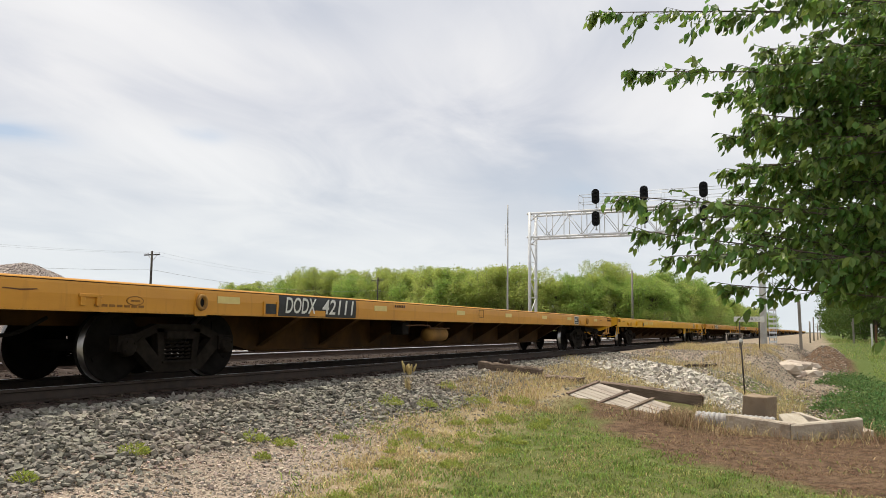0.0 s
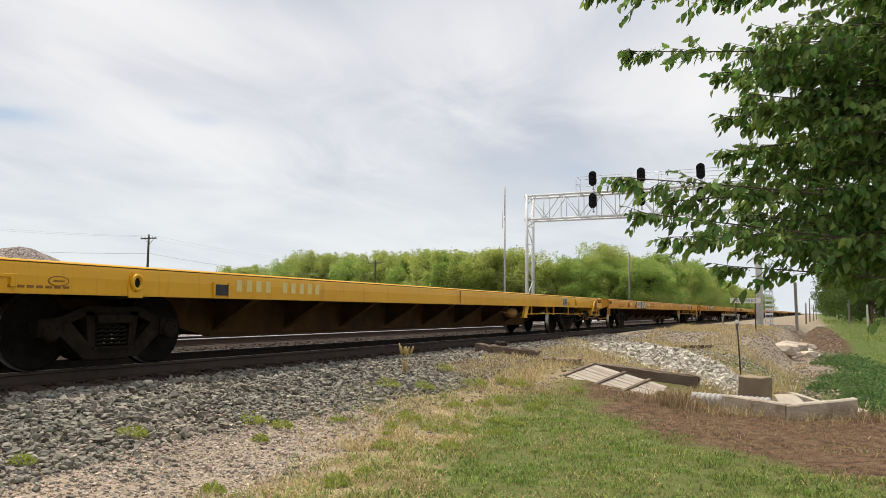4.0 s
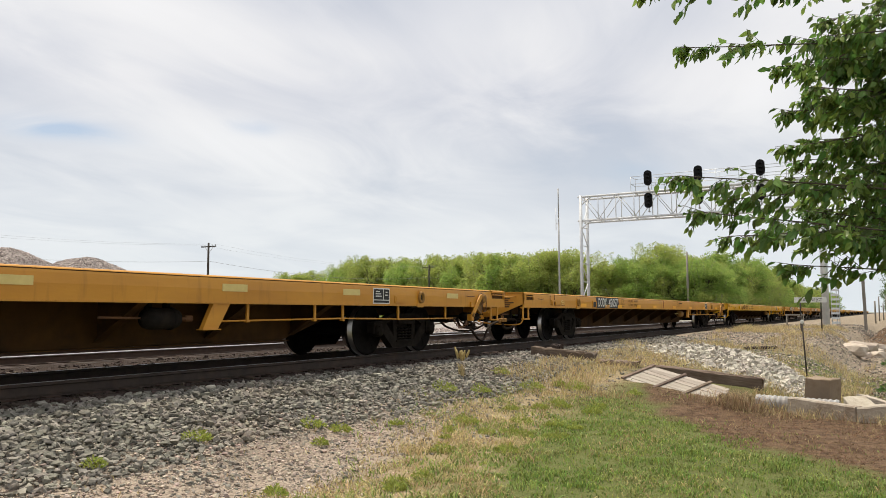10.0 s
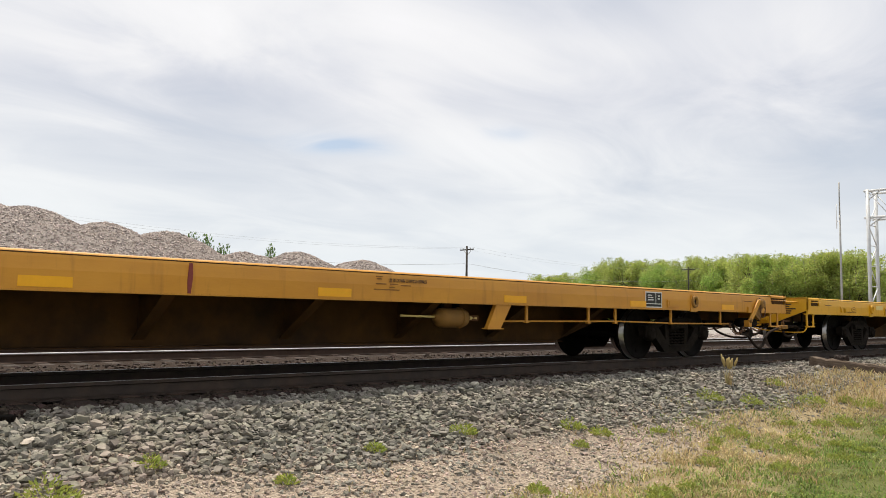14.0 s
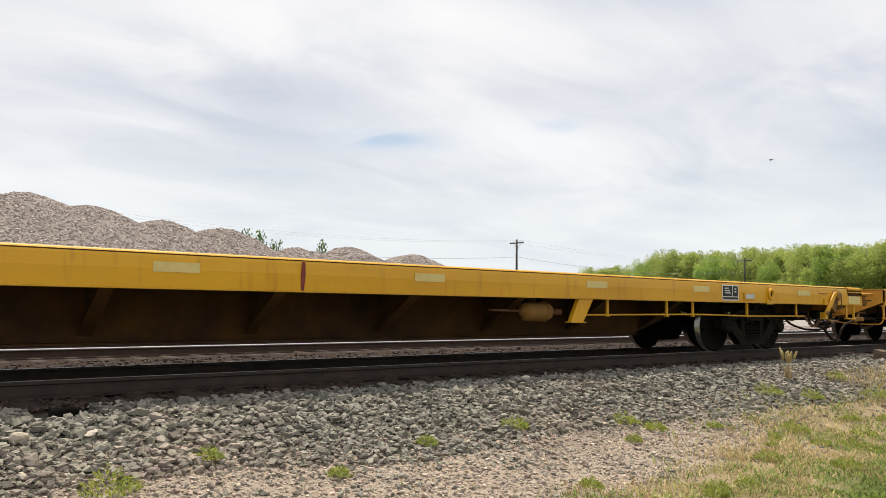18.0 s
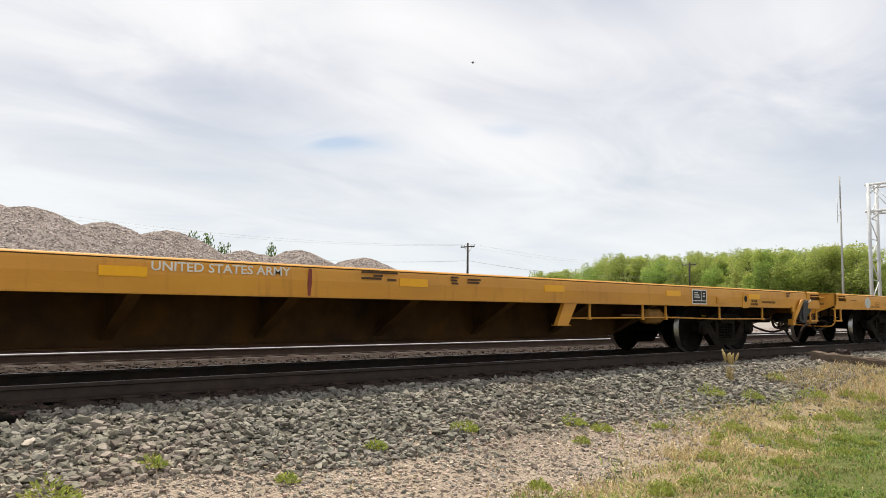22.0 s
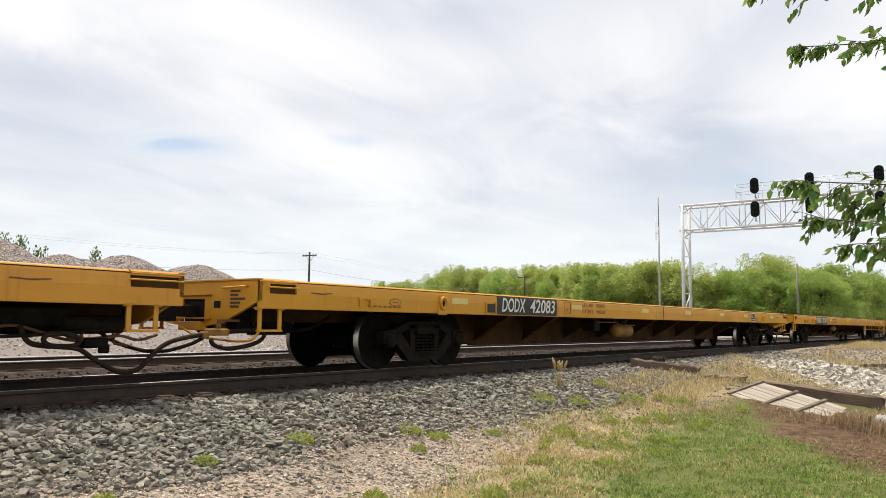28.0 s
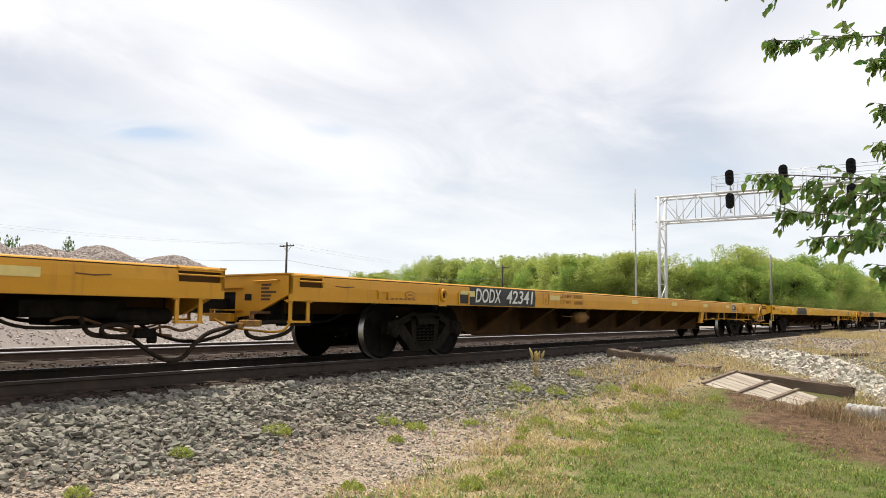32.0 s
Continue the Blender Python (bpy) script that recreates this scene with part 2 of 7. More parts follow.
M["timber"] = mat("weathered_timber", (0.12, 0.085, 0.06), (0.25, 0.19, 0.14), 9.0, 0.9, bump=0.8, stretch=(0.12, 1, 1), c=(0.055, 0.04, 0.03), cscale=2.5, camount=0.7, vary=0.2)
M["board"] = mat("bleached_board", (0.29, 0.25, 0.20), (0.43, 0.385, 0.325), 9.0, 0.9, bump=0.5, stretch=(0.1, 1, 1), c=(0.19, 0.15, 0.11), cscale=2.5, vary=0.15)
M["concrete"] = mat("old_concrete", (0.36, 0.31, 0.245), (0.50, 0.445, 0.36), 6.0, 0.9, bump=0.9, fine=18, c=(0.22, 0.165, 0.11), cscale=2.8, camount=0.8, vary=0.1)
M["brownblock"] = mat("stained_concrete", (0.22, 0.155, 0.10), (0.33, 0.255, 0.175), 5.0, 0.9, bump=0.5, c=(0.13, 0.09, 0.065), cscale=2.5, camount=0.6)
M["zinc"] = mat("galvanised_steel", (0.50, 0.51, 0.52), (0.62, 0.63, 0.64), 5.0, 0.5, 0.6, bump=0.05)
M["silver"] = mat("silver_painted_steel", (0.62, 0.63, 0.64), (0.74, 0.75, 0.75), 3.0, 0.5, 0.15, bump=0.05)
M["signal"] = mat("matt_black_housing_and_holes", (0.006, 0.006, 0.007), (0.011, 0.011, 0.012), 6.0, 0.7, bump=0.05, specular=0.2)
M["greywood"] = mat("grey_pole_wood", (0.20, 0.18, 0.155), (0.30, 0.27, 0.235), 6.0, 0.9, bump=0.4, stretch=(1, 1, 0.1))
M["darkwood"] = mat("dark_pole_wood", (0.045, 0.038, 0.034), (0.075, 0.062, 0.052), 6.0, 0.9, bump=0.4, stretch=(1, 1, 0.1))
M["stone"] = mat("grey_ballast_stone", (0.155, 0.145, 0.119), (0.30, 0.283, 0.238), 14.0, 0.9, bump=0.35, fine=90, island=0.42, c=(0.33, 0.26, 0.20), cscale=0.8, camount=0.35, specular=0.25)
M["pebble"] = mat("tan_gravel", (0.33, 0.27, 0.213), (0.51, 0.435, 0.355), 20.0, 0.9, bump=0.3, fine=120, island=0.42, c=(0.437, 0.287, 0.213), cscale=1.5, camount=0.4)
# heap surface painted like its stones' shaded sides, darker than pilestone
M["pile"] = mat("pinkish_grey_gravel", (0.19, 0.163, 0.148), (0.31, 0.272, 0.247), 45.0, 0.95, bump=0.6, fine=40)
M["rock"] = mat("pale_limestone", (0.36, 0.33, 0.275), (0.56, 0.52, 0.44), 6.0, 0.9, bump=0.4, fine=30, c=(0.26, 0.21, 0.16), cscale=4, camount=0.5, vary=0.3)
M["grass"] = mat("fresh_grass", (0.162, 0.25, 0.05), (0.3, 0.395, 0.105), 2.5, 0.8, bump=0, island=0.55, c=(0.39, 0.385, 0.16), cscale=1.6, camount=0.65, translucent=0.4)
M["straw"] = mat("dry_straw_grass", (0.44, 0.355, 0.165), (0.63, 0.525, 0.275), 1.5, 0.9, bump=0, island=0.4, c=(0.31, 0.225, 0.11), cscale=2.2, camount=0.65, translucent=0.25)
M["weed"] = mat("yellow_green_weed", (0.275, 0.33, 0.066), (0.396, 0.429, 0.11), 3, 0.8, bump=0, island=0.3, translucent=0.4)
M["leaf"] = mat("broad_green_leaf", (0.10, 0.185, 0.038), (0.195, 0.305, 0.072), 3, 0.38, bump=0.05, island=0.5, translucent=0.48)
M["farleaf"] = mat("pale_spring_foliage", (0.325, 0.403, 0.0952), (0.482, 0.543, 0.162), 0.5, 0.8, bump=0, island=0.35, c=(0.538, 0.56, 0.224), cscale=0.2, camount=0.6, translucent=0.55)
M["farleaf2"] = mat("green_foliage", (0.236, 0.36, 0.0767), (0.366, 0.49, 0.13), 0.5, 0.8, bump=0, island=0.35, c=(0.437, 0.507, 0.153), cscale=0.25, camount=0.5, translucent=0.55)
M["bark"] = mat("grey_brown_bark", (0.07, 0.055, 0.04), (0.13, 0.10, 0.08), 6, 0.9, bump=0.6, stretch=(1, 1, 0.3))
M["rubber"] = mat("rusty_black_hose", (0.014, 0.010, 0.008), (0.04, 0.026, 0.018), 8, 0.9, bump=0.2, specular=0.2)
M["rust"] = mat("rusted_steel", (0.10, 0.05, 0.025), (0.19, 0.09, 0.04), 8, 0.85, bump=0.4, c=(0.05, 0.035, 0.03), cscale=4)
M["dirtpad"] = mat("pale_dirt", (0.38, 0.32, 0.25), (0.48, 0.42, 0.34), 5, 0.95, bump=0.4)
M["wire"] = mat("dull_wire", (0.25, 0.26, 0.28), (0.32, 0.33, 0.35), 5, 0.7, bump=0)

M["twig"] = mat("grey_bare_twig", (0.26, 0.24, 0.20), (0.36, 0.33, 0.28), 2, 0.9, bump=0)
M["weldred"] = mat("dark_red_weld_mark", (0.15, 0.03, 0.03), (0.24, 0.055, 0.045), 6, 0.8, bump=0.1)
M["pipe"] = mat("weathered_galvanised_steel", (0.34, 0.34, 0.335), (0.46, 0.46, 0.45), 6.0, 0.6, 0.3, bump=0.1, c=(0.25, 0.20, 0.15), cscale=3, camount=0.5)
M["seed"] = mat("golden_seed_head", (0.44, 0.34, 0.14), (0.54, 0.43, 0.20), 20, 0.9, bump=0, translucent=0.3)
# dirty paint, dimmed as well for the air tank's shade under the sill
M["dirtydimpaint"] = mat("dirty_dimmed_orange_paint", (0.19, 0.095, 0.02), (0.28, 0.148, 0.032), 4, 0.8, bump=0.2, c=(0.08, 0.045, 0.02), cscale=2, camount=0.6)
M["feather"] = mat("black_feather", (0.02, 0.018, 0.016), (0.035, 0.03, 0.028), 6, 0.8, bump=0)
# shaded copy of the foliage, for right-hand trees with the sun behind them
M["shadeleaf"] = mat("shaded_green_foliage", (0.069, 0.121, 0.0253), (0.127, 0.19, 0.0414), 0.35, 0.8, bump=0, island=0.3, translucent=0.35)
M["ditchleaf"] = mat("lush_weed_leaf", (0.075, 0.15, 0.045), (0.15, 0.235, 0.07), 3, 0.7, bump=0, island=0.5, translucent=0.4)
M["rubble"] = mat("broken_limestone", (0.36, 0.33, 0.275), (0.56, 0.52, 0.44), 6.0, 0.9, bump=0.4, fine=30, island=0.35)
M["cinderstone"] = mat("oily_brown_ballast", (0.034, 0.024, 0.018), (0.08, 0.056, 0.042), 20.0, 0.9, bump=0.3, fine=120, island=0.5)
M["pilestone"] = mat("pinkish_grey_stone", (0.33, 0.28, 0.252), (0.49, 0.424, 0.382), 16.0, 0.95, bump=0, island=0.35)
M["cover"] = mat("black_rubber_sheet", (0.010, 0.010, 0.011), (0.026, 0.026, 0.027), 5, 0.55, bump=0.8, fine=9)
M["gearpaint"] = mat("rust_eaten_paint", (0.20, 0.10, 0.03), (0.42, 0.23, 0.05), 9, 0.85, bump=0.5, c=(0.07, 0.04, 0.025), cscale=6, camount=0.8)
M["stalk"] = mat("brown_dead_stalk", (0.27, 0.185, 0.095), (0.50, 0.385, 0.23), 5, 0.95, bump=0, island=0.4)
M["boulder"] = mat("pinkish_weathered_stone", (0.42, 0.35, 0.28), (0.60, 0.52, 0.43), 3.0, 0.9, bump=0.6, fine=14, c=(0.30, 0.22, 0.16), cscale=2.0, camount=0.6, vary=0.15)
M["litter"] = mat("brown_plant_litter", (0.12, 0.07, 0.036), (0.30, 0.20, 0.11), 5, 0.95, bump=0, island=0.6)

# ---- mesh helpers ----
def bm_box(bm, x0, x1, y0, y1, z0, z1, m=None):
    vs = [bm.verts.new(m @ Vector(c) if m else c) for c in
          ((x0, y0, z0), (x1, y0, z0), (x1, y1, z0), (x0, y1, z0), (x0, y0, z1), (x1, y0, z1), (x1, y1, z1), (x0, y1, z1))]
    for f in ((0, 3, 2, 1), (4, 5, 6, 7), (0, 1, 5, 4), (1, 2, 6, 5), (2, 3, 7, 6), (3, 0, 4, 7)):
        bm.faces.new([vs[i] for i in f])
    return vs


def boxes(*dims):
    bm = bmesh.new()
    for d in dims:
        bm_box(bm, *d)
    return bm


def prism(outline, axis, lo, hi, bm=None):
    """An outline in the two other axes, extruded along axis from lo to hi."""
    bm = bm or bmesh.new()

    def at(u, v, w):
        return {"x": (w, u, v), "y": (u, w, v), "z": (u, v, w)}[axis]
    a = [bm.verts.new(at(u, v, lo)) for u, v in outline]
    b = [bm.verts.new(at(u, v, hi)) for u, v in outline]
    bm.faces.new(a[::-1])
    bm.faces.new(b)
    k = len(a)
    for i in range(k):
        bm.faces.new((a[i], a[(i + 1) % k], b[(i + 1) % k], b[i]))
    bmesh.ops.recalc_face_normals(bm, faces=bm.faces)
    return bm


def tube(points, radius, sides=8, bm=None, taper=None):
    bm = bm or bmesh.new()
    pts = [Vector(p) for p in points]
    rings = []
    side = None
    for i, p in enumerate(pts):
        d = (pts[min(i + 1, len(pts) - 1)] - pts[max(i - 1, 0)]).normalized()
        if side is None:
            side = d.cross(Vector((0, 0, 1)) if abs(d.z) < 0.9 else Vector((1, 0, 0))).normalized()
        side = (side - d * side.dot(d)).normalized()
        u = d.cross(side)
        r = radius if taper is None else radius + (taper - radius) * i / (len(pts) - 1)
        rings.append([bm.verts.new(p + r * (math.cos(a) * side + math.sin(a) * u)) for a in [2 * math.pi * k / sides for k in range(sides)]])
    for a, b in zip(rings, rings[1:]):
        for k in range(sides):
            f = bm.faces.new((a[k], a[(k + 1) % sides], b[(k + 1) % sides], b[k]))
            f.smooth = sides > 5
    bm.faces.new(rings[0][::-1])
    bm.faces.new(rings[-1])
    return bm


def lathe(profile, axis="x", sides=28, bm=None, shift=(0, 0, 0)):
    """Radius and place along the axis, turned round it; closed from end to end."""
    bm = bm or bmesh.new()
    rings = []
    for r, w in profile:
        ring = []
        for k in range(sides):
            a = 2 * math.pi * k / sides
            u, v = r * math.cos(a), r * math.sin(a)
            p = {"x": (w, u, v), "y": (u, w, v), "z": (u, v, w)}[axis]
            ring.append(bm.verts.new(Vector(p) + Vector(shift)))
        rings.append(ring)
    for a, b in zip(rings, rings[1:]):
        for k in range(sides):
            f = bm.faces.new((a[k], a[(k + 1) % sides], b[(k + 1) % sides], b[k]))
            f.smooth = True
    bm.faces.new(rings[0][::-1])
    bm.faces.new(rings[-1])
    bmesh.ops.recalc_face_normals(bm, faces=bm.faces)
    return bm


def bevel(bm, width, segments=1):
    bmesh.ops.bevel(bm, geom=list(bm.edges), offset=width, segments=segments, affect="EDGES", profile=0.6)
    return bm


def mesh_of(bm, name, material):
    me = bpy.data.meshes.new(name)
    bm.to_mesh(me)
    bm.free()
    for m in material if isinstance(material, (list, tuple)) else (material,):
        me.materials.append(m)
    return me


def part(name, bm, material, parent, label="", at=None):
    ob = new(name, mesh_of(bm, name, material) if not isinstance(bm, bpy.types.Mesh) else bm)
    ob.parent = parent
    if at is not None:
        ob.matrix_basis = at
    if label:
        ob["label"] = label
    return ob


def thing(name, label, category, at=None, group="", kind=""):
    ob = new(name)
    ob.empty_display_size = 0.2
    if at is not None:
        ob.matrix_basis = at
    return tagged(ob, label, category, group, kind)


def solid(name, bm, material, label, category, at=None, group="", kind=""):
    ob = new(name, mesh_of(bm, name, material))
    if at is not None:
        ob.matrix_basis = at
    return tagged(ob, label, category, group, kind)


def lettering(text, size, parent, material, at, name="lettering", label="", squeeze=1.0, align="LEFT", bold=0.0, slant=0.0, fit=0.0):
    cu = bpy.data.curves.new(name, "FONT")
    cu.body, cu.size, cu.extrude, cu.align_x, cu.align_y = text, size, 0.0015, align, "CENTER"
    cu.resolution_u, cu.offset, cu.shear = 3, bold, slant
    cu.materials.append(material)
    ob = new(name, cu)
    ob.parent = parent
    if fit:      # stretch the line to a given width
        bpy.context.view_layer.update()
        squeeze = fit / ob.dimensions.x
    ob.matrix_basis = at @ Matrix.Diagonal((squeeze, 1, 1, 1))
    if label:
        ob["label"] = label
    return ob


def clamp(v, lo=0.0, hi=1.0):
    return max(lo, min(hi, v))


def smooth(lo, hi, v):
    t = clamp((v - lo) / (hi - lo))
    return t * t * (3 - 2 * t)


# ---- the ground ----
def height(x, y):
    """The ground's height: the track bed, its shoulder, the yard in front, the ditch and the pad by the gantry."""
    bed = -0.21
    # shoulder falls to the yard in front; farther off the fall is longer
    w = smooth(10.0, 16.0, y)
    near = bed - 0.65 * smooth(-7.55, -4.6, x)
    far = bed + 0.02 - 0.62 * clamp((x + 7.3) / 6.2)
    z = near + (far - near) * w
    z += 0.10 * smooth(2.0, 8.0, x) * (1 - w)
    # pad by the gantry
    pad = smooth(27.0, 34.0, y) * (1 - smooth(-1.7, -0.2, x - 0.5 * smooth(60, 90, y)))
    z += (-0.10 - z) * pad
    # ditch beyond the culvert, and the grassy bank beyond it
    along = smooth(13.3, 14.7, y) * (1 - smooth(41.0, 49.0, y))
    cut = smooth(-2.5, -0.2, x) * (1 - smooth(1.2, 4.2, x - 0.02 * (y - 15)))
    z += (-1.5 - z) * cut * along
    bank = smooth(1.5, 5.5, x) * smooth(12, 20, y)
    z += (-0.62 - z) * bank * (1 - cut)
    far_y = smooth(62, 75, y) * smooth(-6, -2, x)
    z += (-0.2 - z) * far_y
    # heap of bare earth at the ditch's end
    if x > -4:
        z = max(z, -1.3 + 1.3 * math.exp(-((x - 0.25 - 0.06 * (y - 47)) / 1.3) ** 2 - ((y - 47.5) / 3.4) ** 2) + 0.12 * noise.noise((x * 1.1, y * 0.7, 8.0)))
    if x < -7.5:
        z = bed
        z += 0.04 * smooth(-11.0, -12.0, x)
        if x < -16.4:
            z += 0.12 * smooth(-16.4, -18.5, x)
    amp = 0.02 + 0.05 * smooth(-6.5, -3.0, x)
    if x > -7.4:
        z += amp * noise.noise((x * 0.8, y * 0.8, 3.1)) + 0.35 * amp * noise.noise((x * 3.1, y * 3.1, 1.7))
    return z


def ground_material():
    m = bpy.data.materials.new("yard_ground")
    m.use_nodes = True
    nt = m.node_tree
    n, l = nt.nodes, nt.links
    p = n["Principled BSDF"]
    tc = n.new("ShaderNodeTexCoord")
    sep = n.new("ShaderNodeSeparateXYZ")
    l.new(tc.outputs["Object"], sep.inputs[0])

    def nz(s, d=6.0):
        t = n.new("ShaderNodeTexNoise")
        t.inputs["Scale"].default_value, t.inputs["Detail"].default_value, t.inputs["Roughness"].default_value = s, d, 0.65
        l.new(tc.outputs["Object"], t.inputs["Vector"])
        return t.outputs["Fac"]

    def math2(op, a, b):
        k = n.new("ShaderNodeMath")
        k.operation = op
        for i, v in enumerate((a, b)):
            if isinstance(v, (int, float)):
                k.inputs[i].default_value = v
            else:
                l.new(v, k.inputs[i])
        return k.outputs[0]

    def rng(v, lo, hi):
        r = n.new("ShaderNodeMapRange")
        r.interpolation_type = "SMOOTHSTEP"
        r.inputs[1].default_value, r.inputs[2].default_value = lo, hi
        l.new(v, r.inputs[0])
        return r.outputs[0]

    def mixc(f, x, y):
        k = n.new("ShaderNodeMix")
        k.data_type = "RGBA"
        for sock, v in ((k.inputs[0], f), (k.inputs[6], x), (k.inputs[7], y)):
            if isinstance(v, tuple):
                sock.default_value = (*v, 1)
            else:
                l.new(v, sock)
        return k.outputs[2]

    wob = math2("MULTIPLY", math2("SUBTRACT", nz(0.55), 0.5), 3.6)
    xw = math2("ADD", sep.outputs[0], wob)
    # bed under the ballast kept dark, to read as shaded gaps between stones
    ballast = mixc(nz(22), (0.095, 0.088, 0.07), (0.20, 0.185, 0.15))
    cells = n.new("ShaderNodeTexVoronoi")
    cells.inputs["Scale"].default_value = 42.0
    l.new(tc.outputs["Object"], cells.inputs["Vector"])
    tone = n.new("ShaderNodeSeparateColor")
    l.new(cells.outputs["Color"], tone.inputs[0])
    gravel = mixc(tone.outputs[0], mixc(nz(26), (0.235, 0.182, 0.138), (0.37, 0.297, 0.232)), mixc(nz(3.0), (0.39, 0.316, 0.247), (0.51, 0.427, 0.34)))
    soil = mixc(rng(nz(7.0), 0.32, 0.68), (0.07, 0.042, 0.025), (0.20, 0.13, 0.08))
    turf = mixc(nz(5.0), (0.085, 0.11, 0.03), (0.18, 0.185, 0.066))
    straw = mixc(nz(12.0), (0.24, 0.185, 0.095), (0.41, 0.325, 0.175))
    cinder = mixc(nz(7.0), (0.026, 0.018, 0.013), (0.058, 0.039, 0.029))
    # straw and turf follow the distance from the track and from the camera's corner
    lawn = math2("ADD", math2("ADD", sep.outputs[0], 3.2), math2("ADD", math2("MULTIPLY", math2("MINIMUM", sep.outputs[1], 10.5), 0.28), math2("MULTIPLY", wob, 0.7)))
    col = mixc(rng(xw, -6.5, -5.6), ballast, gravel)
    col = mixc(math2("MULTIPLY", rng(lawn, -0.1, 0.6), 0.8), col, straw)
    col = mixc(rng(lawn, 1.1, 2.1), col, turf)
    # bare soil beside the culvert and under the near tree
    bare = math2("MINIMUM", math2("ADD", math2("MULTIPLY", sep.outputs[1], 0.55), sep.outputs[0]), math2("SUBTRACT", math2("ADD", sep.outputs[1], sep.outputs[0]), 4.8))
    bare = math2("ADD", bare, math2("MULTIPLY", wob, 0.75))
    col = mixc(math2("MULTIPLY", rng(bare, 3.5, 4.0), math2("SUBTRACT", 1.0, rng(sep.outputs[1], 13.5, 17.0))), col, soil)
    # the grassy bank beyond the ditch, its turf darkened for the trees' shade
    col = mixc(math2("MULTIPLY", rng(xw, 0.9, 1.9), rng(sep.outputs[1], 13.0, 16.0)), col, mixc(nz(5.0), (0.075, 0.11, 0.027), (0.13, 0.165, 0.046)))
    col = mixc(math2("MULTIPLY", rng(sep.outputs[1], 26.0, 30.0), math2("SUBTRACT", 1.0, rng(xw, 0.0, 1.0))), col,
               mixc(nz(3.0), (0.23, 0.18, 0.13), (0.38, 0.32, 0.24)))
    # the bed between the tracks and the stone yard behind them
    edge = math2("ADD", sep.outputs[0], math2("MULTIPLY", wob, 0.06))
    col = mixc(math2("SUBTRACT", 1.0, rng(edge, -7.50, -7.20)), col, cinder)
    # the earth heap
    heap = math2("MULTIPLY", rng(sep.outputs[1], 41.5, 43.5), math2("SUBTRACT", 1.0, rng(sep.outputs[1], 51.0, 54.0)))
    heap = math2("MULTIPLY", heap, math2("MULTIPLY", rng(sep.outputs[0], -1.2, -0.6), math2("SUBTRACT", 1.0, rng(sep.outputs[0], 1.3, 1.9))))
    col = mixc(heap, col, soil)
    col = mixc(math2("SUBTRACT", 1.0, rng(sep.outputs[0], -17.5, -16.5)), col, mixc(nz(18), (0.29, 0.26, 0.24), (0.43, 0.40, 0.37)))
    col = mixc(math2("SUBTRACT", 1.0, rng(sep.outputs[0], -70.0, -45.0)), col, turf)
    col = mixc(math2("MULTIPLY", rng(sep.outputs[1], 75.0, 95.0), math2("SUBTRACT", 1.0, rng(sep.outputs[0], -20.0, -17.0))), col, turf)
    l.new(col, p.inputs["Base Color"])
    p.inputs["Roughness"].default_value = 0.95
    p.inputs["Specular IOR Level"].default_value = 0.15
    bn = n.new("ShaderNodeBump")
    bn.inputs["Strength"].default_value, bn.inputs["Distance"].default_value = 0.7, 0.03
    l.new(math2("ADD", nz(30, 5), math2("MULTIPLY", cells.outputs["Distance"], -1.2)), bn.inputs["Height"])
    l.new(bn.outputs[0], p.inputs["Normal"])
    return m


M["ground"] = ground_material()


def steps(*spans):
    out = []
    for a, b, d in spans:
        k = max(1, round((b - a) / d))
        out += [a + (b - a) * i / k for i in range(k)]
    return out + [spans[-1][1]]


def build_ground():
    xs = steps((-2500, -400, 700), (-400, -60, 60), (-60, -18, 6), (-18, -8, 0.8), (-8, 5, 0.16), (5, 12, 0.7), (12, 60, 8), (60, 400, 80), (400, 2500, 700))
    ys = steps((-2000, -300, 600), (-300, -30, 60), (-30, -4, 4), (-4, 22, 0.2), (22, 45, 0.5), (45, 100, 2.5), (100, 400, 40), (400, 3500, 600))
    verts = [(x, y, height(x, y)) for y in ys for x in xs]
    w = len(xs)
    faces = [(j * w + i, j * w + i + 1, (j + 1) * w + i + 1, (j + 1) * w + i) for j in range(len(ys) - 1) for i in range(w - 1)]
    me = bpy.data.meshes.new("ground")
    me.from_pydata(verts, [], faces)
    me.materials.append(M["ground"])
    for f in me.polygons:
        f.use_smooth = True
    tagged(new("ground", me), "stony yard ground with patchy grass, ditch and dirt", "ground", kind="structure")


build_ground()


# ---- tracks ----
def rail_bm(y0, y1, low):
    """A rail's foot, web and head; the head is the second material."""
    prof = [(-0.07, -0.165), (0.07, -0.165), (0.07, -0.153), (0.012, -0.135), (0.010, -0.045), (0.036, -0.034), (0.036, -0.018), (0.036, -0.006), (0.030, 0.0),
            (-0.030, 0.0), (-0.036, -0.006), (-0.036, -0.018), (-0.036, -0.034), (-0.010, -0.045), (-0.012, -0.135), (-0.07, -0.153)]
    bm = prism(prof, "y", y0, y1)
    for f in bm.faces:
        if f.calc_center_median().z > low and len(f.verts) == 4:
            f.material_index = 1
    return bm


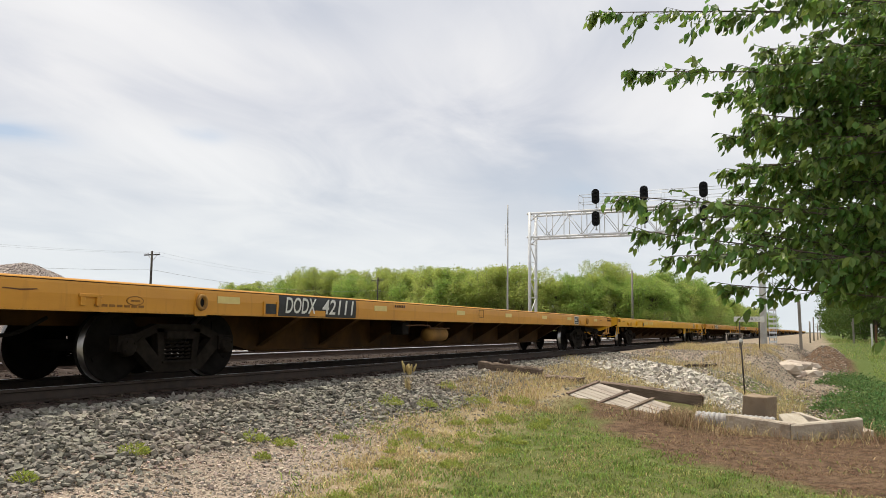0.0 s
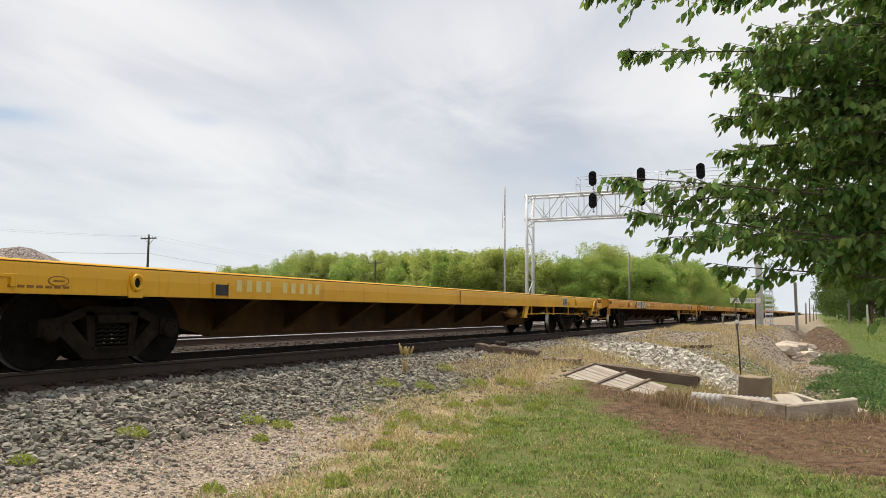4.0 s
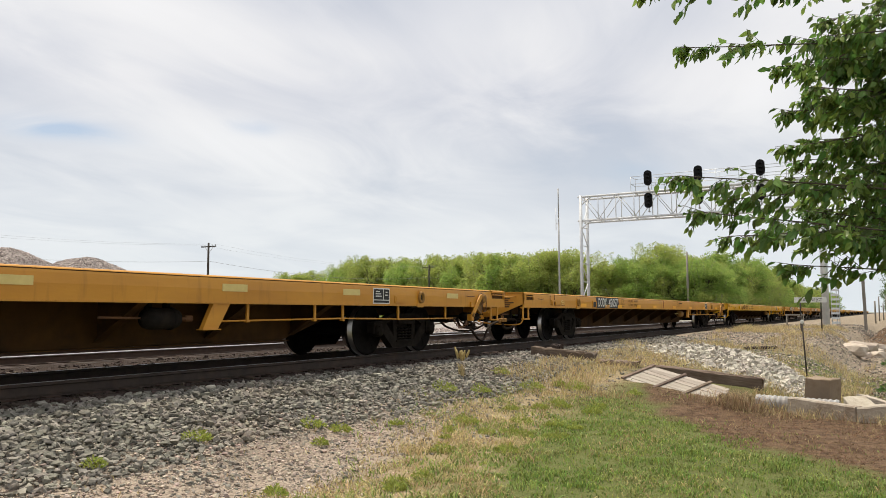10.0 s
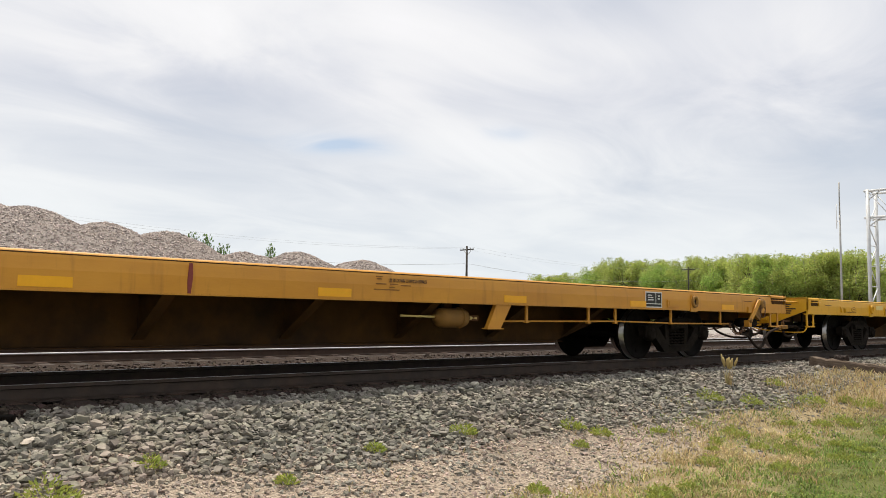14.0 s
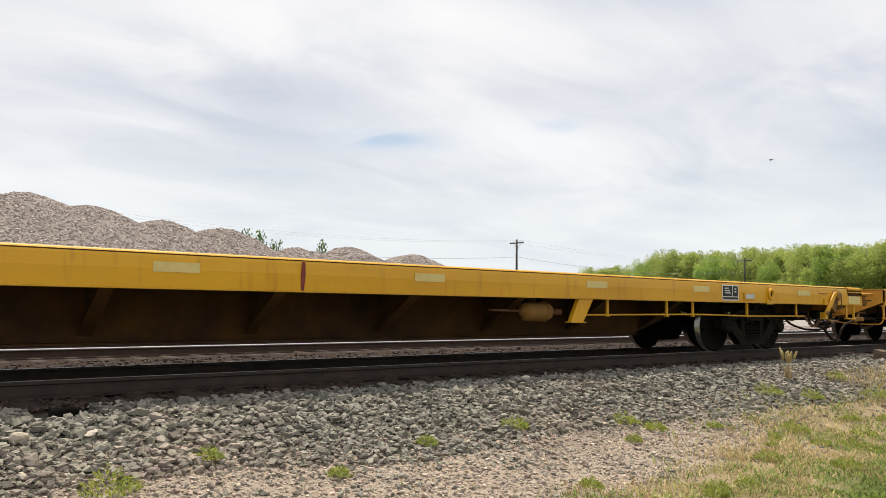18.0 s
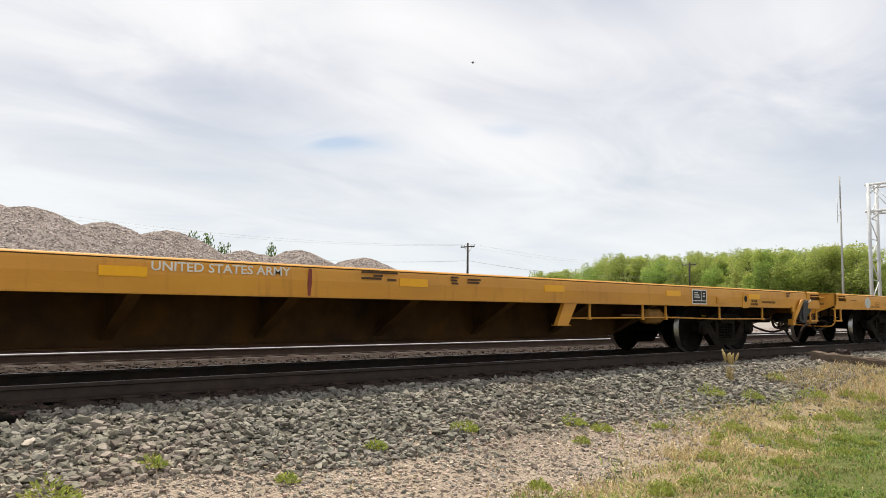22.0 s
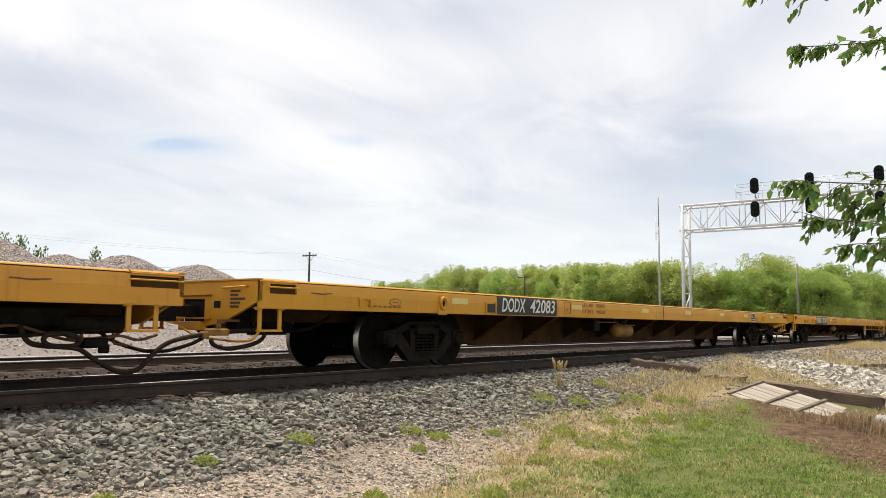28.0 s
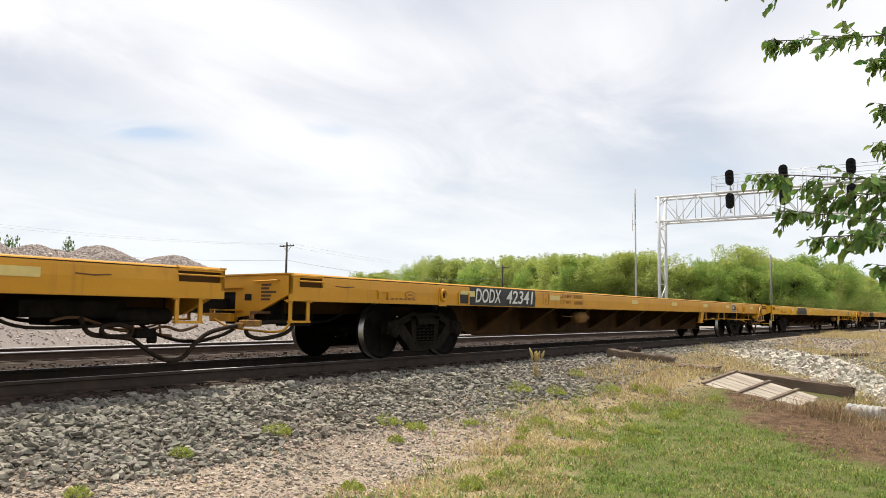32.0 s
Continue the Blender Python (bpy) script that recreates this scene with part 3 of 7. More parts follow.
def build_track(name, x, label, web, near_ties, low):
    tr = thing(name, label, "railway track", pose(x, 0, 0), kind="structure")
    for side in (-0.7525, 0.7525):
        part("rail", rail_bm(-140, 900, low), [web, M["railhead"]], tr, "steel rail with a polished head", pose(side, 0, 0))
    bm = boxes((-1.38, 1.38, -0.115, 0.115, -0.34, -0.165))
    bevel(bm, 0.012)
    tie = mesh_of(bm, "tie", M["tie"])
    plate = mesh_of(bevel(boxes((-0.19, 0.19, -0.09, 0.09, -0.165, -0.150)), 0.004), "tie_plate", M["railrust"])
    rest = bmesh.new()
    y, k = -60.0, 0
    rnd = random.Random(5)
    while y < 300:
        dx = rnd.uniform(-0.09, 0.09)
        if -3 < y < near_ties:
            t = part("tie", tie, None, tr, at=pose(dx, y, rnd.uniform(-0.006, 0.006), 0, 0, rnd.uniform(-1, 1)))
            for side in (-0.7525, 0.7525):
                part("tie_plate", plate, None, t, at=pose(side - dx, 0, 0))
        else:
            bm_box(rest, -1.3 + dx, 1.3 + dx, y - 0.115, y + 0.115, -0.34, -0.165)
        y += 0.51
    far = part("ties", rest, M["tie"], tr)
    far["kind"] = "stuff"
    return tr


build_track("track_1", TRACK_X, "near railway track on dark creosoted wooden ties", M["railweb"], 40, -0.002)
build_track("track_2", TRACK_X - 5.55, "second railway track with rusty brown rails", M["railrust"], 12, -0.014)


# ---- loose stone ----
def stone_shape(rnd, flat=0.7):
    bm = bmesh.new()
    bmesh.ops.create_icosphere(bm, subdivisions=1, radius=1.0)
    long = rnd.uniform(0.95, 1.5)
    for v in bm.verts:
        v.co *= rnd.uniform(0.55, 1.2)
        v.co.x *= long
        v.co.z *= flat
    co = np.array([v.co[:] for v in bm.verts])
    fa = np.array([[v.index for v in f.verts] for f in bm.faces])
    bm.free()
    return co, fa


def chunk_shape(rnd):
    """A broken stone: a box with pushed corners, 12 triangles."""
    co = np.array([(sx, sy, sz) for sz in (-1, 1) for sy in (-1, 1) for sx in (-1, 1)], float)
    co *= np.array([[rnd.uniform(0.3, 1.15) for _ in range(3)] for _ in range(8)]) * np.array((rnd.uniform(0.85, 1.35), 1.0, rnd.uniform(0.42, 0.8)))
    quads = [(0, 2, 3, 1), (4, 5, 7, 6), (0, 1, 5, 4), (1, 3, 7, 5), (3, 2, 6, 7), (2, 0, 4, 6)]
    fa = np.array([t for q in quads for t in ((q[0], q[1], q[2]), (q[0], q[2], q[3]))])
    return co, fa


def scatter(name, places, shapes, material, label, category, parent=None, seed=1):
    """Many small pieces in one mesh: places of x, y, z, size."""
    rnd = np.random.RandomState(seed)
    vs, fs, base = [], [], 0
    for x, y, z, s in places:
        co, fa = shapes[rnd.randint(len(shapes))]
        ang = rnd.rand(3) * 6.28
        ang[1] = rnd.normal(0, 0.55)      # most pieces lie flat
        ca, sa = np.cos(ang), np.sin(ang)
        rz = np.array([[ca[0], -sa[0], 0], [sa[0], ca[0], 0], [0, 0, 1]])
        rx = np.array([[1, 0, 0], [0, ca[1], -sa[1]], [0, sa[1], ca[1]]])
        vs.append((co * s) @ (rz @ rx).T + (x, y, z))
        fs.append(fa + base)
        base += len(co)
    v = np.concatenate(vs)
    f = np.concatenate(fs)
    me = bpy.data.meshes.new(name)
    me.from_pydata(v.tolist(), [], f.tolist())
    me.materials.append(material)
    ob = new(name, me)
    if parent:
        ob.parent = parent
        ob["kind"] = "stuff"
        return ob
    return tagged(ob, label, category, kind="stuff")


def lawn_edge(y):
    """Where the dry grass begins, by the way along the track."""
    return -3.2 - 0.28 * min(y, 10.5)


def build_ballast():
    rnd = random.Random(11)
    shapes = [stone_shape(rnd, rnd.uniform(0.4, 0.75)) for _ in range(16)] + [chunk_shape(rnd) for _ in range(8)]
    chips = [chunk_shape(rnd) for _ in range(10)]
    pts = []
    # shoulder of the near track, dense by the rail and thinning into the yard
    for _ in range(58000):
        y = -5 + 35 * rnd.random() ** 1.45
        x = -7.62 + 0.10 * noise.noise((0.0, y * 2.5, 3.0)) + 3.2 * rnd.random() ** 1.25
        edge = -6.0 + 0.45 * noise.noise((0.0, y * 0.35, 9.0)) + 0.03 * y
        if x > edge and rnd.random() > (0.42 + 0.6 * noise.noise((x * 1.3, y * 1.3, 27.0))) * (1 - smooth(0.3, 1.9, x - edge)) + 0.04:
            continue
        s = rnd.uniform(0.019, 0.040) if rnd.random() > 0.06 else rnd.uniform(0.040, 0.055)
        if x > edge:
            s *= rnd.uniform(0.45, 0.85)
        if x < -7.15 and 1.15 < y < 1.65:
            continue
        pts.append((x, y, height(x, y) + s * (rnd.uniform(-0.2, 1.0) if x < edge else rnd.uniform(-0.3, 0.3)), s))
    scatter("ballast", pts, shapes, M["stone"], "grey crushed-stone ballast along the track", "ballast", seed=2)
    pts = []
    # between the rails and between the tracks
    for _ in range(9000):
        y = -4 + 50 * rnd.random() ** 1.3
        x = rnd.uniform(-12.9, -7.75)
        s = rnd.uniform(0.02, 0.034)
        pts.append((x, y, -0.205 + s * rnd.uniform(0, 0.6) + (0.03 if x < -10.35 else 0), s))
    # dark stones packed between the tie ends
    for _ in range(9000):
        y = -4 + 34 * rnd.random() ** 1.3
        x = rnd.uniform(-8.12, -7.5)
        s = rnd.uniform(0.016, 0.032)
        pts.append((x, y, -0.20 + s * rnd.uniform(0, 0.9), s))
    scatter("ballast", pts, chips, M["cinderstone"], "oily brown ballast between the rails", "ballast", seed=4)
    pts = []
    for _ in range(76000):
        y = -4 + 24 * rnd.random() ** 1.5
        x = -6.4 + 3.2 * rnd.random()
        u = x - lawn_edge(y) + 0.5 * noise.noise((x * 0.6, y * 0.6, 4.0))
        if u > 0.25 and rnd.random() > 0.25 * (1 - smooth(0.2, 1.2, u)):
            continue
        s = rnd.uniform(0.005, 0.013) if rnd.random() < 0.86 else rnd.uniform(0.014, 0.024)
        pts.append((x, y, height(x, y) + s * rnd.uniform(-0.2, 0.6), s))
    slope = []
    # stony slope between the track and the ditch
    for _ in range(24000):
        y = 17 + 43 * rnd.random() ** 1.3
        x = rnd.uniform(-6.8, 1.2)
        s = rnd.uniform(0.016, 0.034)
        (slope if rnd.random() < 0.45 else pts).append((x, y, height(x, y) + s * rnd.uniform(0.0, 0.8), s))
    scatter("slope_stone", slope, chips, M["stone"], "grey stones on the slope towards the ditch", "stones", seed=8)
    scatter("gravel", pts, chips, M["pebble"], "tan gravel and pebbles on bare ground", "gravel", seed=3)


build_ballast()


# ---- flat cars ----
LENGTH, PITCH = 26.92, 28.0
WHEEL_R, WHEELBASE = 0.46, 1.80
TRUCK_Y = (3.74, LENGTH - 3.77)
HALF = 1.37
TOP, LOW = 1.25, 0.905
FLIP = {}
SHARED = {}


def shared(key, make):
    if key not in SHARED:
        SHARED[key] = make()
    return SHARED[key]


def wheelset_mesh():
    bm = bmesh.new()
    for s in (-1, 1):
        g = 0.7525 * s
        prof = [(0.0, g - 0.07 * s), (0.10, g - 0.07 * s), (0.11, g - 0.03 * s), (0.36, g - 0.045 * s), (0.38, g - 0.068 * s), (0.482, g - 0.068 * s),
                (0.482, g - 0.044 * s), (0.460, g - 0.034 * s), (0.454, g + 0.068 * s), (0.40, g + 0.070 * s), (0.38, g + 0.045 * s),
                (0.14, g + 0.055 * s), (0.12, g + 0.09 * s), (0.0, g + 0.09 * s)]
        lathe([(max(r, 0.004), w) for r, w in prof], "x", 36, bm)
        # three bosses on the plate, so that its turning shows
        for k in range(3):
            a = k * 2.094
            m = Matrix.Rotation(a, 4, "X")
            bm_box(bm, g + 0.03 * s - 0.012, g + 0.03 * s + 0.03, -0.03, 0.03, 0.16, 0.34, m)
    lathe([(0.075, -0.95), (0.075, 0.95)], "x", 16, bm)
    me = mesh_of(bm, "wheelset", [M["wheel"], M["tread"]])
    for p in me.polygons:
        r = math.hypot(p.center.y, p.center.z)
        if 0.445 < r < 0.47 and abs(p.normal.x) < 0.4:
            p.material_index = 1
    return me


def side_frame_mesh():
    """A cast truck side: arched top member, sloping tension member, columns and journal boxes."""
    bm = bmesh.new()
    hw = WHEELBASE / 2
    x0, x1 = -0.06, 0.06
    top = [(-hw - 0.16, 0.50), (-hw - 0.16, 0.60), (-hw + 0.15, 0.63), (-0.42, 0.76), (0.42, 0.76), (hw - 0.15, 0.63), (hw + 0.16, 0.60),
           (hw + 0.16, 0.50), (hw - 0.12, 0.50), (0.38, 0.65), (-0.38, 0.65), (-hw + 0.12, 0.50)]
    prism(top, "x", x0, x1, bm)
    low = [(-hw + 0.10, 0.46), (-hw + 0.26, 0.60), (-0.31, 0.27), (0.31, 0.27), (hw - 0.26, 0.60), (hw - 0.10, 0.46), (0.42, 0.13), (-0.42, 0.13)]
    prism(low, "x", x0 - 0.01, x1 + 0.01, bm)
    for s in (-1, 1):
        prism([(s * 0.24, 0.2), (s * 0.34, 0.2), (s * 0.40, 0.70), (s * 0.27, 0.70)], "x", x0, x1, bm)
        lathe([(0.004, 0.125), (0.035, 0.13), (0.06, 0.12), (0.09, 0.12), (0.115, 0.10), (0.125, 0.0), (0.11, -0.02)], "x", 20, bm, (0.02, s * hw, WHEEL_R))
        prism([(s * hw - 0.16, 0.40), (s * hw + 0.16, 0.40), (s * hw + 0.15, 0.60), (s * hw - 0.15, 0.60)], "x", -0.05, 0.09, bm)
        for a in (0.6, 2.17, 3.74):
            bm_box(bm, 0.12, 0.155, s * hw + 0.08 * math.cos(a) - 0.014, s * hw + 0.08 * math.cos(a) + 0.014, WHEEL_R + 0.08 * math.sin(a) - 0.014, WHEEL_R + 0.08 * math.sin(a) + 0.014)
    bm_box(bm, -0.08, 0.10, -0.30, 0.30, 0.235, 0.262)
    bm_box(bm, -0.07, 0.115, -0.27, 0.27, 0.56, 0.66)
    return mesh_of(bm, "side_frame", M["castgrey"])


def spring_mesh():
    pts = []
    for i in range(61):
        a = i / 60 * 2 * math.pi * 5
        pts.append((0.055 * math.cos(a), 0.055 * math.sin(a), 0.25 + 0.26 * i / 60))
    return mesh_of(tube(pts, 0.016, 6), "spring", M["castgrey"])


def stirrup_mesh():
    w = 0.38
    bm = boxes((-0.014, 0.014, 0, 0.055, -0.27, 0), (-0.014, 0.014, w - 0.055, w, -0.27, 0), (-0.035, 0.035, 0, w, -0.295, -0.265), (-0.02, 0.02, -0.04, 0.06, -0.02, 0.02),
               (-0.02, 0.02, w - 0.06, w + 0.04, -0.02, 0.02))
    return bevel(bm, 0.004)


ROLL = ((0.0, 0.16), (0.010, 0.10), (0.020, 0.045), (0.031, 0.014), (0.048, -0.008), (0.072, -0.020), (0.10, -0.022))


def side_sill_bm(s):
    """A pressed side sill with a rolled upper edge, a lower flange and a step pocket near either end."""
    xo, xi = s * HALF, s * (HALF - 0.03)
    a, b = min(xo, xi), max(xo, xi)
    bm = bmesh.new()
    p0, p1 = 0.17, 0.62
    q0, q1 = LENGTH - 0.65, LENGTH - 0.05
    bm_box(bm, a, b, p1, q0, LOW, TOP - ROLL[0][1])
    prism([(s * (HALF - d), TOP - h) for d, h in ROLL] + [(s * (HALF - 0.10), TOP - ROLL[0][1])], "y", p1, q0, bm)
    for y0, y1 in ((0.0, p0), (q1, LENGTH)):
        bm_box(bm, a, b, y0, y1, LOW, TOP)
    for y0, y1 in ((p0, p1), (q0, q1)):
        bm_box(bm, a, b, y0, y1, LOW, 1.085)
        bm_box(bm, a, b, y0, y1, 1.21, TOP)
    f0, f1 = min(s * HALF, s * (HALF - 0.11)), max(s * HALF, s * (HALF - 0.11))
    bm_box(bm, f0, f1, 0.0, LENGTH, LOW - 0.012, LOW - 0.001)
    for y0, y1 in ((0.0, p1), (q0, LENGTH)):
        prism([(s * (HALF + 0.006), TOP - 0.02), (s * (HALF + 0.006), TOP - 0.012), (s * (HALF - 0.035), TOP + 0.022), (s * (HALF - 0.10), TOP + 0.022), (s * (HALF - 0.10), TOP + 0.004),
               (s * (HALF - 0.036), TOP + 0.004), (s * (HALF + 0.001), TOP - 0.02)], "y", y0, y1, bm)
    bmesh.ops.recalc_face_normals(bm, faces=bm.faces)
    return bm


def centre_sill_bm(a=4.3, c=5.95):
    """A deep fish-bellied centre sill, shallow over the trucks."""
    b, d = LENGTH - 5.1, LENGTH - 6.4
    side = [(0.15, 0.72), (a, 0.72), (c, 0.335), (d, 0.335), (b, 0.72), (LENGTH - 0.15, 0.72), (LENGTH - 0.15, 1.17), (0.15, 1.17)]
    bm = prism(side, "x", -0.36, 0.36)
    for s in (-1, 1):       # lower flange plates
        bm_box(bm, s * 0.42 - 0.08, s * 0.42 + 0.08, c, d, 0.318, 0.334)
    return bm


def cross_bearer_bm(s):
    """A tapered web with a lower flange, from the centre sill out to the side sill."""
    bm = prism([(s * 0.36, 0.42), (s * 0.36, 1.17), (s * 1.33, 1.17), (s * 1.33, 0.97)], "y", -0.012, 0.012)
    prism([(s * 0.36, 0.40), (s * 0.36, 0.42), (s * 1.33, 0.985), (s * 1.33, 0.965)], "y", -0.07, 0.07, bm)
    return bm


def end_sill_bm():
    """The sloping end plate, with the draft-gear pocket left open in its middle."""
    bm = bmesh.new()
    for s in (-1, 1):
        out = [(s * 0.26, 0.66), (s * 0.62, 0.70), (s * 1.37, 0.99), (s * 1.37, 1.25), (s * 0.26, 1.25)]
        prism(out, "y", 0.0, 0.05, bm)
    bm_box(bm, -0.26, 0.26, 0.0, 0.05, 1.02, 1.25)
    bm_box(bm, -0.26, 0.26, 0.0, 0.05, 0.62, 0.70)
    bm_box(bm, -1.36, 1.36, -0.03, 0.06, 1.252, 1.27)
    for z0, z1 in ((1.07, 1.085), (0.755, 0.775)):       # ledges above and below the pocket
        bm_box(bm, -0.42, 0.42, -0.045, -0.001, z0, z1)
    return bm


def coupler_mesh():
    bm = boxes((-0.07, 0.07, -0.38, 0.35, 0.78, 0.94))
    bevel(bm, 0.015)
    bm2 = prism([(-0.16, -0.34), (0.16, -0.36), (0.17, -0.52), (0.05, -0.46), (-0.02, -0.50), (-0.10, -0.62), (-0.19, -0.60), (-0.20, -0.40)], "z", 0.72, 1.0, bm)
    return mesh_of(bm2, "coupler", M["soot"])


def arc(points, n=14):
    """A smooth run through the points."""
    pts = [Vector(p) for p in points]
    out = []
    for i in range(len(pts) - 1):
        p0, p1, p2, p3 = pts[max(i - 1, 0)], pts[i], pts[i + 1], pts[min(i + 2, len(pts) - 1)]
        for k in range(n):
            t = k / n
            out.append(0.5 * ((2 * p1) + (p2 - p0) * t + (2 * p0 - 5 * p1 + 4 * p2 - p3) * t * t + (3 * p1 - p0 - 3 * p2 + p3) * t ** 3))
    return out + [pts[-1]]


WHEELSETS = []


def flat_car(k, paint, number="", panel="black", brake=True, extras=(), weights="", turning=True, tone="orange", span=(5.43, 7.67), weld=0.0):
    paint_m = M[paint]
    end = "with hand-brake lever and rod" if brake else "with plain sides"
    car = thing("flat_car", f"{tone} empty flat car {end}", "flat car", pose(TRACK_X, 0, 0), group="flat cars of the train")

    def put(name, key, make, parent=car, at=None, label="", material=None):
        me = shared((key, material.name if material else ""), lambda: mesh_of(make(), name, material) if material else make())
        return part(name, me, None, parent, label, at)

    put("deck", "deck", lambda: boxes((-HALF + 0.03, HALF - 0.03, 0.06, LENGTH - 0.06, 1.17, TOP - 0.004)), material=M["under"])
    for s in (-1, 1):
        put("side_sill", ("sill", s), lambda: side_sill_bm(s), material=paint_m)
    put("centre_sill", ("centre", "stake" in extras), lambda: centre_sill_bm(*((3.6, 5.1) if "stake" in extras else (4.3, 5.95))), material=M["under"], label="deep dark fish-belly centre sill")
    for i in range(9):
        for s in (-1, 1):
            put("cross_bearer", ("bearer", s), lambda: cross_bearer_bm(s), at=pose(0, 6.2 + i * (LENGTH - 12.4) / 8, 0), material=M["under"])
    truck_y = ({-1: 3.68, 0: 3.64, 1: 3.64, 3: 3.66, 4: 3.42, 7: 3.46}.get(k, TRUCK_Y[0]), LENGTH - 3.69 if k == 4 else TRUCK_Y[1])
    for y in truck_y:
        put("body_bolster", "bolster", lambda: boxes((-1.33, 1.33, -0.2, 0.2, 0.86, 1.165), (-0.35, 0.35, -0.18, 0.18, 0.70, 0.86)), at=pose(0, y, 0), material=M["soot"])
    for y, turn in ((0.0, 0), (LENGTH, 180)):
        at = pose(0, y, 0, 0, 0, turn)
        put("end_sill", "end", end_sill_bm, at=at, material=paint_m, label="sloping end plate with draft pocket")
        # black box fills the opening, standing in for the pocket's shaded inside
        put("draft_pocket", "pocket", lambda: boxes((-0.25, 0.25, 0.051, 0.5, 0.72, 1.01)), at=at, material=M["signal"])
        put("coupler", "coupler", coupler_mesh, at=at)
        put("uncoupling_lever", "uncouple", lambda: tube(arc([(0.12, -0.25, 0.64), (0.3, -0.12, 0.53), (0.9, -0.08, 0.48), (1.18, -0.06, 0.48), (1.29, -0.01, 0.51), (1.33, 0.08, 0.64)], 6), 0.016, 6), at=at, material=paint_m if y == 0 else M["rust"])
        put("air_hose", "hose", lambda: tube(arc([(0.30, 0.35, 0.70), (0.33, 0.12, 0.62), (0.30, -0.15, 0.45), (0.12, -0.42, 0.34), (0.0, -0.56, 0.33)], 8), 0.026, 8), at=at, material=M["rubber"])
        put("train_pipe", "pipe", lambda: tube(arc([(0.30, 0.35, 0.70), (0.42, 0.9, 0.60), (0.62, 1.5, 0.62), (0.7, 1.9, 0.82)], 6), 0.024, 8), at=at, material=M["soot"])
        put("grab_iron", "grab", lambda: tube([(0.70, 0.0, 1.16), (0.70, -0.06, 1.16), (1.15, -0.06, 1.17), (1.15, 0.0, 1.17)], 0.012, 6), at=at, material=paint_m)
        put("draft_box", "draft", lambda: bevel(boxes((-0.34, 0.34, 0.3, 1.5, 0.56, 0.73), (0.40, 0.62, 0.25, 0.55, 0.62, 0.90)), 0.02), at=at, material=M["soot"])
        put("hanger", "hang", lambda: boxes((0.86, 0.89, 0.30, 0.34, 0.56, 1.17), (0.86, 0.89, 0.80, 0.84, 0.60, 1.17), (0.80, 0.92, 0.28, 0.86, 0.55, 0.575)), at=at, material=M["soot"])
        put("carrier_iron", "carrier", lambda: bevel(boxes((-0.24, 0.24, -0.06, 0.06, 0.60, 0.72)), 0.01), at=at, material=paint_m)
        ends = put("small_lettering", "endtext", lambda: boxes(*[(0.80, 0.80 + w, -0.004, -0.001, z, z + 0.03) for w, z in ((0.20, 1.10), (0.16, 1.05), (0.30, 1.00), (0.20, 0.95), (0.18, 0.90))]), at=at, material=M["darktext"])
        ends["kind"] = "stuff"
        # thin black plate drawn in place of a hole's shade
        put("end_hole", "endhole", lambda: boxes((0.46, 0.60, -0.004, 0.002, 0.90, 0.99)), at=at, material=M["signal"])
        put("angle_cock", "cock", lambda: bevel(boxes((0.24, 0.38, 0.15, 0.35, 0.62, 0.74), (0.28, 0.34, 0.2, 0.3, 0.74, 0.86)), 0.01), at=at, material=M["rust"])
    # the thick brake hose hangs in a coil from this car's far end to the next one; a stiff pipe loops round at the near end
    hang = [(-1.60, 0.66), (-1.52, 0.51), (-1.37, 0.46), (-1.05, 0.45), (-1.02, 0.53), (-1.17, 0.58), (-1.34, 0.57), (-1.38, 0.51), (-1.27, 0.455), (-1.0, 0.42), (-0.83, 0.32), (-0.60, 0.19), (-0.42, 0.15), (-0.24, 0.19), (-0.06, 0.36), (0.13, 0.47), (0.39, 0.53), (0.63, 0.56)]
    put("brake_hose", "hosecoil", lambda: tube(arc([(1.0 + (0.05 if 3 < i < 8 else -0.012 * max(0, i - 9)), LENGTH + y, z) for i, (y, z) in enumerate(hang)], 5), 0.028, 8), material=M["rubber"], label="thick rust-brown brake hose")
    turn = [(-0.31, 0.58), (0.02, 0.60), (0.32, 0.61), (0.45, 0.56), (0.36, 0.47), (0.13, 0.41), (-0.16, 0.385), (-0.36, 0.43), (-0.42, 0.50)]
    put("end_pipe", "pipeloop", lambda: tube(arc([(0.92 + 0.01 * i, y, z) for i, (y, z) in enumerate(turn)], 5), 0.028, 8), material=M["rubber"])
    put("hose_fitting", "fitting", lambda: bevel(boxes((0.84, 0.98, -0.42, -0.12, 0.545, 0.635), (0.86, 0.95, -0.50, -0.40, 0.52, 0.60), (0.88, 0.94, -0.28, -0.22, 0.63, 0.70)), 0.015), material=M["gearpaint"], label="rusty orange hose fitting")
    put("fitting_bracket", "fitbracket", lambda: boxes((0.90, 0.93, -0.27, -0.23, 0.66, 0.74), (0.90, 0.93, -0.27, 0.06, 0.72, 0.75)), material=M["rust"])
    put("pipe_run", "endpipes", lambda: tube(arc([(0.95, LENGTH - 1.9, 0.62), (0.97, LENGTH - 1.62, 0.66), (0.9, LENGTH - 1.1, 0.52), (0.86, LENGTH - 0.75, 0.50), (0.84, LENGTH - 0.45, 0.55), (0.82, LENGTH - 0.2, 0.50), (0.8, LENGTH + 0.05, 0.56)], 6), 0.018, 6, tube([(0.9, LENGTH - 0.95, 0.72), (0.9, LENGTH - 0.9, 0.50)], 0.02, 6, tube([(0.84, LENGTH - 0.55, 0.72), (0.84, LENGTH - 0.5, 0.46), (0.84, LENGTH - 0.35, 0.44)], 0.016, 6))), material=M["rust"])
